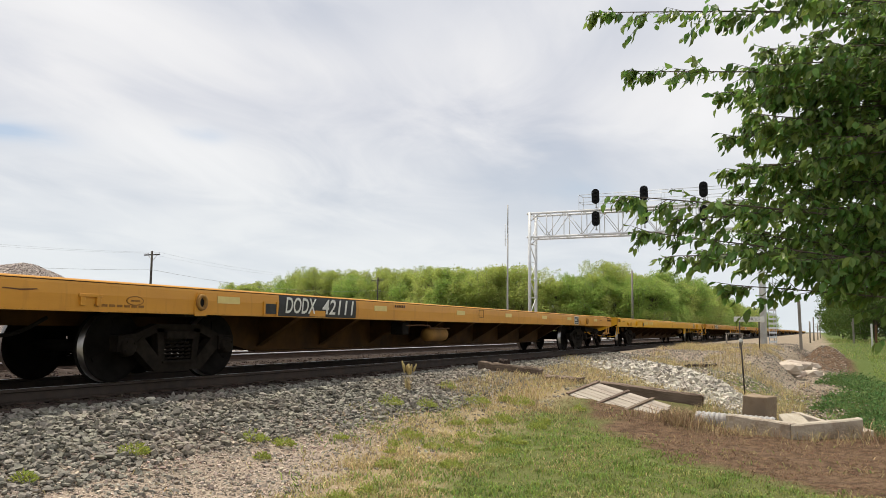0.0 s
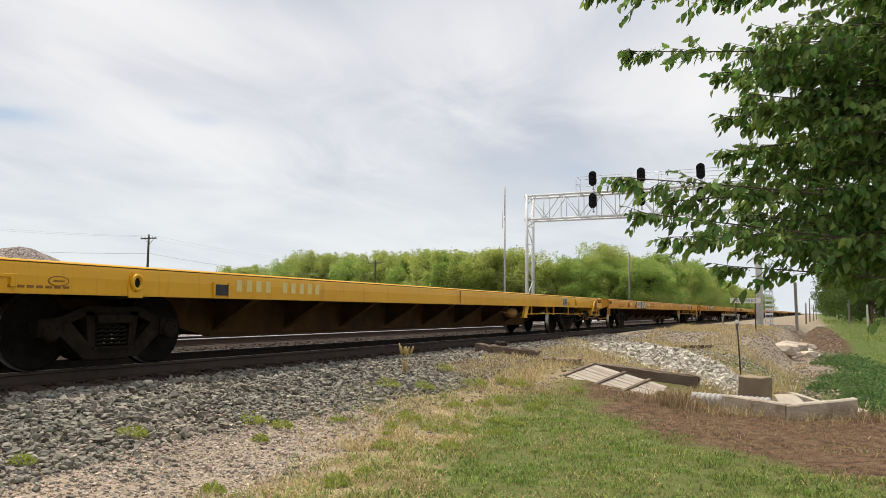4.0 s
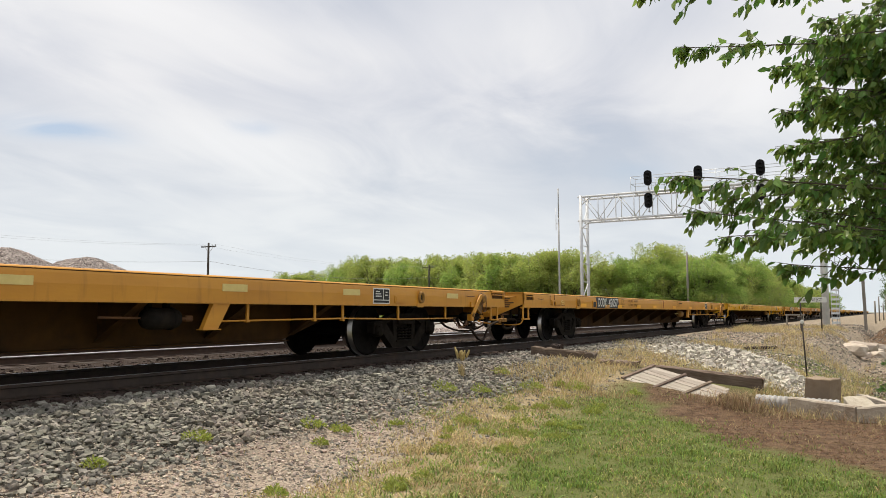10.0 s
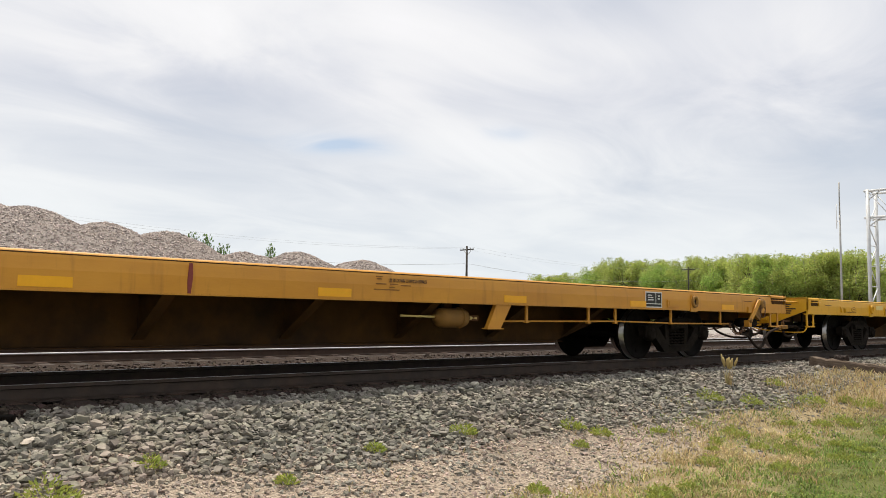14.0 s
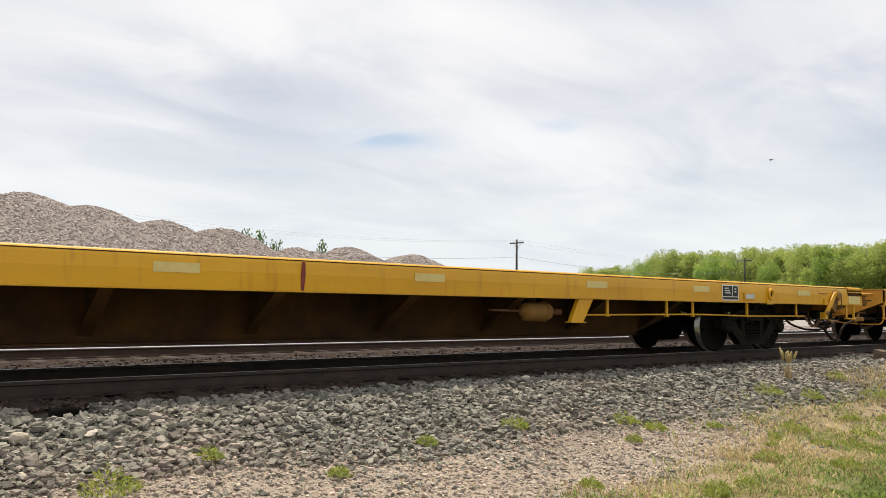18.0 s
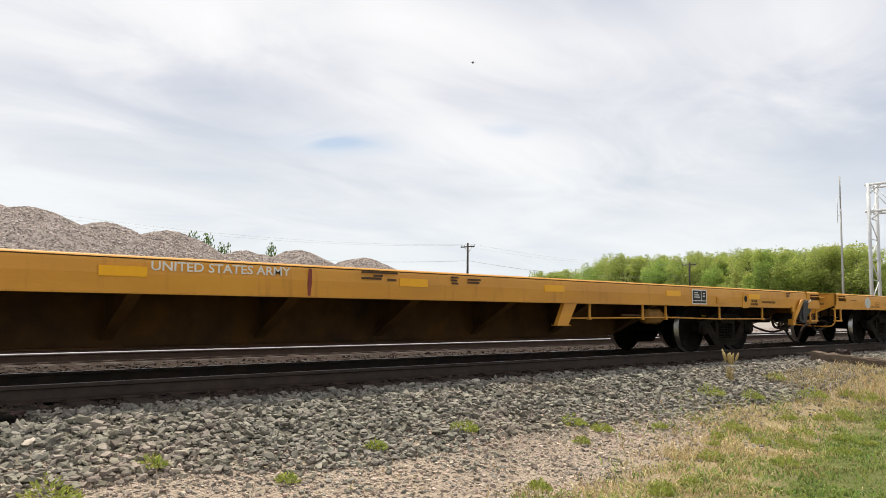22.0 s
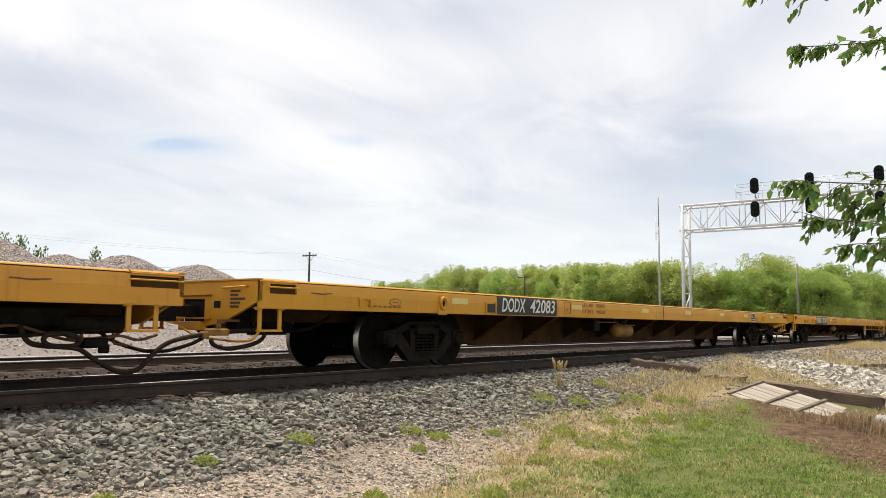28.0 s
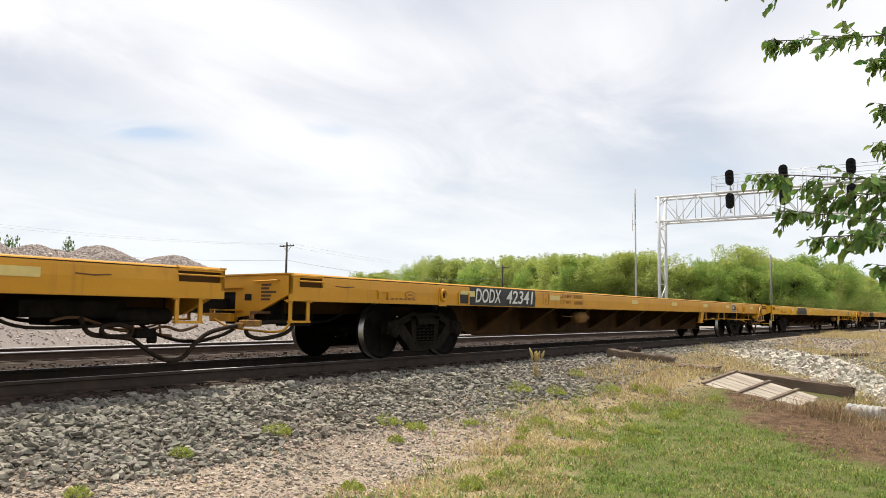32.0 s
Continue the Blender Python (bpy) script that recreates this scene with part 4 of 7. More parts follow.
    put("valve", "endvalve", lambda: bevel(boxes((0.80, 0.94, LENGTH - 0.90, LENGTH - 0.62, 0.42, 0.53), (0.84, 0.90, LENGTH - 0.70, LENGTH - 0.58, 0.36, 0.46)), 0.015), material=M["soot"])
    put("end_reservoir", "endres", lambda: lathe([(0.01, -0.37), (0.08, -0.36), (0.10, -0.32), (0.10, 0.32), (0.08, 0.36), (0.01, 0.37)], "y", 16, None, (0.86, LENGTH - 0.78, 0.68)), material=M["soot"])
    for s in (-1, 1):
        for y, key in ((0.34, "n"), (LENGTH - 0.42, "f")):
            q0, q1 = (0.17, 0.62) if key == "n" else (LENGTH - 0.50, LENGTH - 0.07) if k == 4 else (LENGTH - 0.65, LENGTH - 0.05)
            # dark box behind each slot, standing in for the shade in it
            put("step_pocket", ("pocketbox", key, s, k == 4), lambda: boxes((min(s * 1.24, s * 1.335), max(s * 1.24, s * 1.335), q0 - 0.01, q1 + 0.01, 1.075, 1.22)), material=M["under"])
            put("pocket_bar", ("pbar", key, s, k == 4), lambda: tube([(s * 1.385, q0 - 0.03, 1.165), (s * 1.40, q0, 1.165), (s * 1.40, q1, 1.165), (s * 1.385, q1 + 0.03, 1.165)], 0.011, 6), material=paint_m)
            put("stirrup_step", "stirrup", stirrup_mesh, at=pose(s * 1.32, 0.03 if key == "n" else LENGTH - (0.44 if k == 4 else 0.66), LOW - 0.012), material=paint_m)
        for y in (truck_y[0] + 0.04, LENGTH - (3.49 if k == 4 else 3.72)):
            out, rim = s * 1.371, s * 1.376
            put("jacking_pad", ("jack", s), lambda: prism([(-0.11, LOW - 0.03), (0.11, LOW - 0.03), (0.12, 1.02), (0.07, 1.19), (-0.07, 1.19), (-0.12, 1.02)], "x", min(out, s * 1.385), max(out, s * 1.385)), at=pose(0, y, 0), material=paint_m)
            def ring():
                bm = lathe([(0.055, 1.38), (0.058, 1.425), (0.075, 1.432), (0.092, 1.425), (0.098, 1.38)], "x", 22)
                for v in bm.verts:
                    v.co.x *= s
                    v.co.z *= 1.18
                    v.co.z += 1.06
                bmesh.ops.recalc_face_normals(bm, faces=bm.faces)
                return bm
            if k != 4 or y < 9:
                put("jack_ring", ("jackring", s), ring, at=pose(0, y, 0), material=M["gearpaint"] if paint == "orange" else paint_m, label="worn round jacking collar")
            # flat black disc takes the place of the shaded jacking hole
            put("jack_hole", ("jackhole", s), lambda: prism([(0.055 * math.cos(a * 0.5236), 1.06 + 0.065 * math.sin(a * 0.5236)) for a in range(12)], "x", min(s * 1.38, s * 1.389), max(s * 1.38, s * 1.389)), at=pose(0, y, 0), material=M["signal"])
    # trucks
    for y in truck_y:
        truck = put("truck", "truckbolster", lambda: bevel(boxes((-0.98, 0.98, -0.20, 0.20, 0.42, 0.68), (-0.9, 0.9, -0.5, -0.42, 0.40, 0.48), (-0.9, 0.9, 0.42, 0.5, 0.40, 0.48)), 0.02), at=pose(0, y, 0), material=M["soot"], label="two-axle freight truck in shade-darkened steel")
        for s in (-1, 1):
            put("side_frame", "sideframe", side_frame_mesh, truck, pose(s * 0.99, 0, 0, 0, 0, 0 if s > 0 else 180))
            for dy in (-0.18, -0.06, 0.06, 0.18):
                put("spring", "spring", spring_mesh, truck, pose(s * 1.0, dy, 0))
        for dy in (-WHEELBASE / 2, WHEELBASE / 2):
            w = put("wheelset", "wheelset", wheelset_mesh, truck, pose(0, dy, WHEEL_R))
            if turning:
                WHEELSETS.append((w, dy))
    # number panel and stencils on the side that the camera sees
    xs = HALF + 0.003
    face = pose(xs + 0.003, 0, 0, 90, 0, 90)

    def plate(name, y0, y1, z0, z1, material, label="", thick=0.004):
        return part(name, boxes((xs - 0.002, xs + thick, y0, y1, z0, z1)), material, car, label)

    p0, p1 = span
    if panel == "black":
        skin = [(HALF + 0.005, LOW + 0.002)] + [(HALF + 0.005 - d, TOP - h) for d, h in ROLL[:4]]
        bm = prism(skin + [(x - 0.007, z) for x, z in reversed(skin)], "y", p0, p1)
        for v in bm.verts:
            v.co.y += 0.13 * (v.co.z - 1.07)
        part("number_panel", bm, M["black"], car, "black panel with white number")
    if "stake" in extras:
        part("bracket", bevel(boxes((xs + 0.006, xs + 0.05, p0 + 1.25, p0 + 1.53, 0.68, 1.22)), 0.01), paint_m, car)
    if number:
        a, b = number.split(" ")
        ink = M["white"] if panel == "black" else M["darktext"]
        z, w = 1.07, p1 - p0
        slant = 0.0 if "stake" in extras else 0.16
        d0 = 0.594 if "stake" in extras else 0.513
        lettering(a, 0.36, car, ink, pose(xs + 0.006, p0 + (0.046 if "stake" in extras else 0.0625) * w, z, 90, 0, 90), bold=0.010 if "stake" in extras else 0.004, slant=slant, fit=(0.35 if "stake" in extras else 0.37) * w)
        lettering(b, 0.36, car, ink, pose(xs + 0.006, p0 + d0 * w, z, 90, 0, 90), bold=0.010 if "stake" in extras else 0.004, slant=slant, fit=(0.38 if "stake" in extras else 0.437) * w)
    if "faded" in extras:     # a worn number that cannot be read
        for i in range(9):
            y = p0 + 0.1 + i * 0.22 + (0.2 if i > 3 else 0)
            plate("text_bar", y, y + 0.12, 1.0, 1.17, M["cream"])
    if "stake" not in extras:
        plate("placard", p0 - 0.35, p0 - 0.08, LOW + 0.03, 1.09, M["black"], "dark placard in a painted holder", 0.012)
        for y in (p0 - 0.385, p0 - 0.08):
            plate("placard_holder", y, y + 0.035, LOW + 0.01, 1.12, paint_m, thick=0.02)
    if "stake" not in extras:
        badge = part("badge", prism([(2.60 + 0.135 * math.cos(a * 0.2618), 1.04 + 0.06 * math.sin(a * 0.2618)) for a in range(24)], "x", xs - 0.002, xs + 0.003), M["cream" if k == 2 else "fadetext"], car, "worn oval badge")
        part("badge_face", prism([(2.60 + 0.118 * math.cos(a * 0.2618), 1.04 + 0.047 * math.sin(a * 0.2618)) for a in range(24)], "x", xs - 0.002, xs + 0.005), paint_m, badge)
        part("badge_mark", boxes((xs, xs + 0.007, 2.53, 2.67, 1.03, 1.05)), M["cream" if k == 2 else "fadetext"], badge)
    if k == 2:      # the dark outline of a painted-over hatch
        part("hatch_outline", tube([(xs, 1.71, 1.215), (xs, 1.685, 0.985), (xs, 1.70, 0.975), (xs, 1.985, 0.972), (xs, 2.0, 0.99), (xs, 2.02, 1.225), (xs, 2.0, 1.232), (xs, 1.73, 1.225), (xs, 1.71, 1.215)], 0.008, 5), M["rust"], car, "dark rusty outline of a hatch")
    if "patch" in extras:
        part("grey_patch", prism([(1.95 + 0.2 * math.cos(a * 1.0472 + 0.3), 1.06 + 0.15 * math.sin(a * 1.0472 + 0.3)) for a in range(6)], "x", xs - 0.002, xs + 0.003), M["zinc"], car, "faded grey painted patch")
    if weights == "faded":      # worn writing and a lone test mark
        for i in range(5):
            plate("text_bar", 9.1 + i * 0.09, 9.15 + i * 0.09, 1.15, 1.20, M["darktext"])
        sq = bmesh.new()
        for dims in ((13.33, 13.62, 1.20, 1.212), (13.33, 13.62, 1.02, 1.032), (13.33, 13.345, 1.02, 1.212), (13.605, 13.62, 1.02, 1.212)):
            bm_box(sq, xs - 0.002, xs + 0.002, *dims)
        part("test_mark", sq, M["darktext"], car)
    elif weights:
        ld, lt = weights.split(" ")
        wy, cy = (0.66, 0.17) if "stake" in extras else (1.13, 0.33)
        ink2 = M["darktext" if "stake" in extras else "fadetext"]
        lettering("LD LMT  " + ld, 0.115, car, ink2, pose(xs + 0.002, p1 + wy, 1.16, 90, 0, 90), bold=0.001, fit=0.92 if "stake" in extras else 1.1)
        lettering("LT WT   " + lt, 0.115, car, ink2, pose(xs + 0.002, p1 + wy, 1.02, 90, 0, 90), bold=0.001, fit=0.92 if "stake" in extras else 1.1)
        sq = bmesh.new()
        for dims in ((p1 + cy, p1 + cy + 0.26, 1.20, 1.208), (p1 + cy, p1 + cy + 0.26, 0.97, 0.978), (p1 + cy, p1 + cy + 0.008, 0.97, 1.208), (p1 + cy + 0.252, p1 + cy + 0.26, 0.97, 1.208)):
            bm_box(sq, xs - 0.002, xs + 0.002, *dims)
        box = part("test_mark", sq, M["darktext"], car)
        lettering("C", 0.11, box, M["darktext"], pose(xs + 0.002, p1 + cy + 0.08, 1.05, 90, 0, 90))
    # consolidated stencil: black panes with white rims and unreadable lines
    y0 = LENGTH - 5.26
    st = plate("stencil_plate", y0, y0 + 0.50, 0.925, 1.20, M["white"], "black stencil panes with white rims", 0.003)
    part("pane", boxes((xs, xs + 0.005, y0 + 0.02, y0 + 0.30, 1.00, 1.18), (xs, xs + 0.005, y0 + 0.32, y0 + 0.48, 1.00, 1.18), (xs, xs + 0.005, y0 + 0.02, y0 + 0.48, 0.945, 0.985)), M["black"], st)
    fine = part("small_lettering", boxes(*[(xs + 0.004, xs + 0.0065, y0 + 0.07, y0 + 0.07 + w, z, z + 0.018) for w, z in ((0.12, 1.13), (0.16, 1.09), (0.18, 1.05))],
                            (xs + 0.004, xs + 0.0065, y0 + 0.37, y0 + 0.43, 1.12, 1.14), (xs + 0.004, xs + 0.0065, y0 + 0.36, y0 + 0.43, 1.07, 1.09)), M["white"], st)
    fine["kind"] = "stuff"
    holder = part("tag_holder", bevel(boxes((xs, xs + 0.02, y0 + 0.66, y0 + 1.02, 0.945, 1.075)), 0.005), paint_m, car)
    part("tag_board", boxes((xs + 0.018, xs + 0.026, y0 + 0.70, y0 + 0.98, 0.97, 1.05)), M["zinc"] if k == 3 else paint_m, holder)
    tint = M["gold"] if "gold" in extras else M["cream"]
    if "plain" not in extras:
        low_, high_ = (0.93, 1.03) if "gold" in extras and "stake" not in extras else (1.06, 1.16)
        for y in (4.0, 7.59, 11.24, 14.85, 17.58, LENGTH - 6.1, LENGTH - 3.35) if "stake" in extras else (4.05, p1 + 2.17 if "gold" in extras else p1 + 0.64, 12.02, 15.13, 18.2, LENGTH - 5.70 if "gold" in extras else LENGTH - 6.1, LENGTH - 2.7):
            plate("reflector", y, y + 0.46, low_, high_, tint)
        if k == 4:
            plate("reflector", 0.02, 0.6, LOW + 0.01, 1.05, tint)
        if k == 3:
            plate("reflector", LENGTH - 0.63, LENGTH - 0.13, LOW + 0.015, 1.085, tint)
    if "patches" in extras:
        plate("painted_patch", p0 + 0.81, p0 + 1.26, LOW + 0.012, LOW + 0.11, M["orange"], "orange patch over the number panel", 0.0035)
    if "gold" in extras and "stake" not in extras:
        plate("reflector", p1 - 0.10, p1 + 0.34, LOW + 0.01, LOW + 0.11, M["gold"], thick=0.006)
    if "worn" in extras:      # black paint worn off the panel's first half
        part("worn_patch", prism([(p0 + 0.02, LOW + 0.03), (p0 + 0.5, LOW + 0.01), (p0 + 1.02, LOW + 0.02), (p0 + 1.06, LOW + 0.14), (p0 + 0.86, LOW + 0.10), (p0 + 0.70, LOW + 0.19), (p0 + 0.42, LOW + 0.11),
                                  (p0 + 0.30, LOW + 0.22), (p0 + 0.12, LOW + 0.17)], "x", xs + 0.001, xs + 0.0045), paint_m, car, "orange paint showing through the worn panel")
    if weld:
        part("weld_mark", prism([(weld - 0.02, LOW + 0.01), (weld + 0.012, LOW + 0.005), (weld + 0.03, 1.08), (weld + 0.022, 1.225), (weld - 0.015, 1.225), (weld - 0.028, 1.05)], "x", xs - 0.002, xs + 0.003), M["weldred"], car, "dark red mark across the sill")
    if k == 2:
        lettering("32 TIE DOWN CHAINS & 4 SPARES", 0.06, car, M["darktext"], pose(xs + 0.002, 16.15, 1.155, 90, 0, 90), bold=0.001, slant=0.2, fit=0.61)
        faint = part("small_lettering", boxes(*[(xs - 0.002, xs + 0.0015, y, y + w, z, z + 0.014) for y, w, z in ((15.95, 0.10, 1.19), (15.96, 0.08, 1.16), (15.95, 0.16, 1.10), (16.17, 0.12, 1.10), (16.34, 0.16, 1.09), (16.16, 0.08, 1.06), (15.92, 0.40, 1.03))]), M["fadetext"], car)
        faint["kind"] = "stuff"
    if k == 4:
        lettering("DEFECT CA", 0.05, car, M["darktext"], pose(xs + 0.003, 3.69, 1.09, 90, 0, 90), bold=0.001, fit=0.32)
        pull = part("pull_handle", tube([(xs, 3.80, 1.20), (xs + 0.03, 3.80, 1.20), (xs + 0.035, 3.84, 1.175), (xs + 0.035, 4.0, 1.165), (xs + 0.03, 4.03, 1.17), (xs, 4.03, 1.17)], 0.016, 6), M["gearpaint"], car, "rusty pull handle")
        part("handle_plate", bevel(boxes((xs - 0.002, xs + 0.012, 3.78, 3.86, 1.15, 1.225)), 0.004), paint_m, pull)
    if "marks" in extras:     # faded writing that cannot be read
        lettering("UNITED STATES ARMY", 0.13, car, M["white"], pose(xs + 0.002, 11.73, 1.17, 90, 0, 90), bold=0.002, fit=1.56)
        marks = part("small_lettering", boxes(*[(xs - 0.002, xs + 0.0015, y, y + w, z, z + 0.025) for y, w, z in ((14.27, 0.55, 1.205), (14.45, 0.14, 1.165), (14.27, 0.3, 1.13), (14.66, 0.14, 1.12),
                     (15.72, 0.13, 1.19), (15.72, 0.11, 1.15), (15.73, 0.12, 1.11), (16.02, 0.25, 1.17), (16.02, 0.22, 1.13))]), M["darktext"], car)
        marks["kind"] = "stuff"
    for s_ in (0.86,) if k == 4 else (0.86, LENGTH - 1.9):      # dented scrapes along the sill
        part("scrape", prism([(s_, 1.115), (s_ + 0.22, 1.10), (s_ + 0.42, 1.118), (s_ + 0.40, 1.128), (s_ + 0.2, 1.116), (s_ + 0.02, 1.126)], "x", xs - 0.002, xs + 0.002), M["rust"], car)
    if "patch" not in extras:
        part("lug", bevel(boxes((xs, xs + 0.03, 1.80, 1.86, 0.96, 1.06), (xs, xs + 0.03, 2.02, 2.08, 0.96, 1.06), (xs, xs + 0.02, 1.78, 2.10, 1.06, 1.10)), 0.004), paint_m, car)
    # small unreadable lines above the truck
    lines = part("small_lettering", boxes(*[(xs - 0.002, xs + 0.0015, 2.0 + i * 0.11, 2.08 + i * 0.11, 0.955, 0.985) for i in range(7)]), M["fadetext"], car)
    lines["kind"] = "stuff"
    if brake:
        rod_y0, rod_y1 = LENGTH - 8.8, LENGTH - 2.3
        tank = {4: LENGTH - 6.2, 7: 9.4}.get(k, LENGTH - 9.5)
        part("brake_rod", tube([(1.28, rod_y0, 0.66), (1.28, LENGTH - 5.9, 0.68), (1.28, LENGTH - 4.2, 0.655), (1.28, rod_y1, 0.66)], 0.014, 6), paint_m, car)
        for y in (LENGTH - 8.16, LENGTH - 6.71, LENGTH - 6.0, LENGTH - 4.35, LENGTH - 2.62):
            part("rod_hanger", boxes((1.27, 1.30, y - 0.02, y + 0.02, 0.655, LOW - 0.013), (1.25, 1.31, y - 0.03, y + 0.03, 0.64, 0.665)), paint_m, car)
        part("bracket_foot", boxes((1.24, 1.37, LENGTH - 9.03, LENGTH - 8.72, 0.548, 0.562)), paint_m, car)
        part("brake_bracket", prism([(LENGTH - 9.02, 0.56), (LENGTH - 8.76, 0.56), (LENGTH - 8.55, LOW - 0.013), (LENGTH - 8.85, LOW - 0.013)], "x", 1.28, 1.35), paint_m, car)
        # tank and band get their shade from the dimmed colour
        part("air_tank", lathe([(0.02, -0.30), (0.05, -0.30), (0.05, -0.27), (0.11, -0.25), (0.13, -0.20), (0.135, -0.15), (0.135, 0.15), (0.13, 0.20), (0.11, 0.25), (0.05, 0.27), (0.05, 0.30), (0.02, 0.30)], "y", 20, None, (1.12, tank, 0.70)), M["soot"] if k == 1 else M["dirtydimpaint"], car, "dark air cylinder slung below the sill, shade in its colour")
        part("tank_band", lathe([(0.137, -0.02), (0.146, -0.02), (0.146, 0.02), (0.137, 0.02)], "y", 20, None, (1.12, tank + 0.14, 0.70)), M["soot"] if k == 1 else M["dirtydimpaint"], car)
        part("push_rod", tube([(1.12, tank - 0.30, 0.71), (1.12, tank - 0.88, 0.72)], 0.016, 6, tube([(1.12, tank + 0.30, 0.70), (1.14, tank + 0.45, 0.70)], 0.03, 6)), M["cream"] if k == 2 else M["rust"], car)
        part("slack_adjuster", bevel(boxes((1.08, 1.16, tank + 0.36, tank + 0.50, 0.66, 0.74)), 0.015), M["rust"], car)
        for y in (tank - 0.16, tank + 0.12):
            part("tank_strap", boxes((1.0, 1.1, y, y + 0.04, 0.7, LOW)), M["soot"], car)
        lever = part("brake_lever", bevel(prism([(LENGTH - 1.74, 0.74), (LENGTH - 1.66, 0.67), (LENGTH - 1.22, 1.12), (LENGTH - 1.25, 1.17), (LENGTH - 1.33, 1.15)], "x", 1.40, 1.435), 0.006), paint_m, car, "slanting hand-brake lever arm")
        if k != 4:
            part("ratchet", bevel(prism([(LENGTH - 1.32, 1.15), (LENGTH - 1.24, 1.20), (LENGTH - 1.13, 1.18), (LENGTH - 1.07, 1.08), (LENGTH - 1.11, 0.97), (LENGTH - 1.17, 0.90), (LENGTH - 1.22, 0.73), (LENGTH - 1.44, 0.85), (LENGTH - 1.34, 1.0)], "x", 1.375, 1.399), 0.006), M["gearpaint"], lever, "rust-eaten hand-brake housing")
            part("gear_case", lathe([(0.004, 1.399), (0.095, 1.399), (0.105, 1.42), (0.085, 1.46), (0.03, 1.47), (0.004, 1.47)], "x", 18, None, (0, LENGTH - 1.18, 1.08)), M["gearpaint"], lever, "rusty round hand-brake gear case")
            part("pawl", lathe([(0.004, 1.40), (0.045, 1.40), (0.05, 1.44), (0.03, 1.455), (0.004, 1.455)], "x", 14, None, (0, LENGTH - 1.67, 0.73)), M["gearpaint"], lever)
            part("wheel_rim", tube([(1.44, LENGTH - 1.18 + 0.10 * math.cos(q * 0.5236), 0.96 + 0.17 * math.sin(q * 0.5236)) for q in range(13)], 0.011, 6), M["rust"], lever)
        part("lever_foot", bevel(boxes((1.30, 1.42, LENGTH - 1.72, LENGTH - 1.61, 0.60, 0.74)), 0.01), paint_m, lever)
        part("lever_shelf", boxes((1.30, 1.42, LENGTH - 1.62, LENGTH - 1.30, 0.655, 0.675)), M["soot"], lever)
        part("upper_bracket", bevel(boxes((1.372, 1.41, LENGTH - 1.72, LENGTH - 1.58, LOW - 0.02, LOW + 0.10)), 0.006), paint_m, lever)
        for i in range(0 if k == 4 else 13):      # chain from the lever's foot to the rod
            f = i / 12
            y, z = LENGTH - 1.68 - 0.62 * f, 0.60 - 0.155 * math.sin(math.pi * f) + 0.035 * f
            link = shared("link", lambda: mesh_of(tube([(0.02 * math.cos(q), 0.042 * math.sin(q), 0) for q in [k * 0.7854 for k in range(9)]], 0.009, 5), "chain_link", M["rust"]))
            part("chain_link", link, None, car, at=pose(1.3, y, z, 0, 90 * (i % 2), 0))
    else:
        part("brake_beam", boxes((0.5, 0.9, LENGTH - 2.2, LENGTH - 1.0, 0.66, 0.84)), M["soot"], car)
        part("brake_cylinder", lathe([(0.03, -0.50), (0.10, -0.48), (0.15, -0.42), (0.16, -0.36), (0.16, 0.36), (0.15, 0.42), (0.10, 0.48), (0.03, 0.50)], "y", 18, None, (1.0, 11.62, 0.60)), M["dirtydimpaint"], car, "dirty orange air reservoir")
        part("valve_box", bevel(boxes((0.9, 1.2, 9.75, 10.02, 0.60, 0.86)), 0.02), M["soot"], car)
        part("valve_pipe", tube(arc([(1.18, 9.8, 0.78), (1.2, 10.2, 0.80), (1.2, 10.9, 0.80), (1.15, 11.2, 0.74), (1.15, 12.1, 0.74)], 5), 0.016, 6), M["rust"], car)
        for y in (11.3, 11.9):
            part("cylinder_hanger", boxes((0.93, 0.97, y, y + 0.04, 0.74, 1.1)), M["under"], car)
        part("brake_pipe", tube(arc([(1.0, LENGTH - 2.6, 0.72), (1.05, LENGTH - 2.2, 0.56), (1.0, LENGTH - 1.2, 0.58), (0.9, LENGTH - 0.5, 0.64)], 6), 0.02, 6), M["soot"], car)
    if k == 4:
        lengthen_far_end(car, 0.2)
        covered_brake(car, paint_m)
    return car



def lengthen_far_end(car, by):
    """Draws a car's far end out by a little: what sits there moves, what runs through grows."""
    for ob in list(car.children):
        if ob.type != "MESH":
            continue
        ys = [(ob.matrix_basis @ v.co).y for v in ob.data.vertices]
        if min(ys) > LENGTH - 4.7:
            ob.matrix_basis = Matrix.Translation((0, by, 0)) @ ob.matrix_basis
        elif max(ys) > LENGTH - 0.9:
            ob.data = ob.data.copy()
            for v in ob.data.vertices:
                if (ob.matrix_basis @ v.co).y > LENGTH - 3.0:
                    v.co += ob.matrix_basis.inverted().to_3x3() @ Vector((0, by, 0))


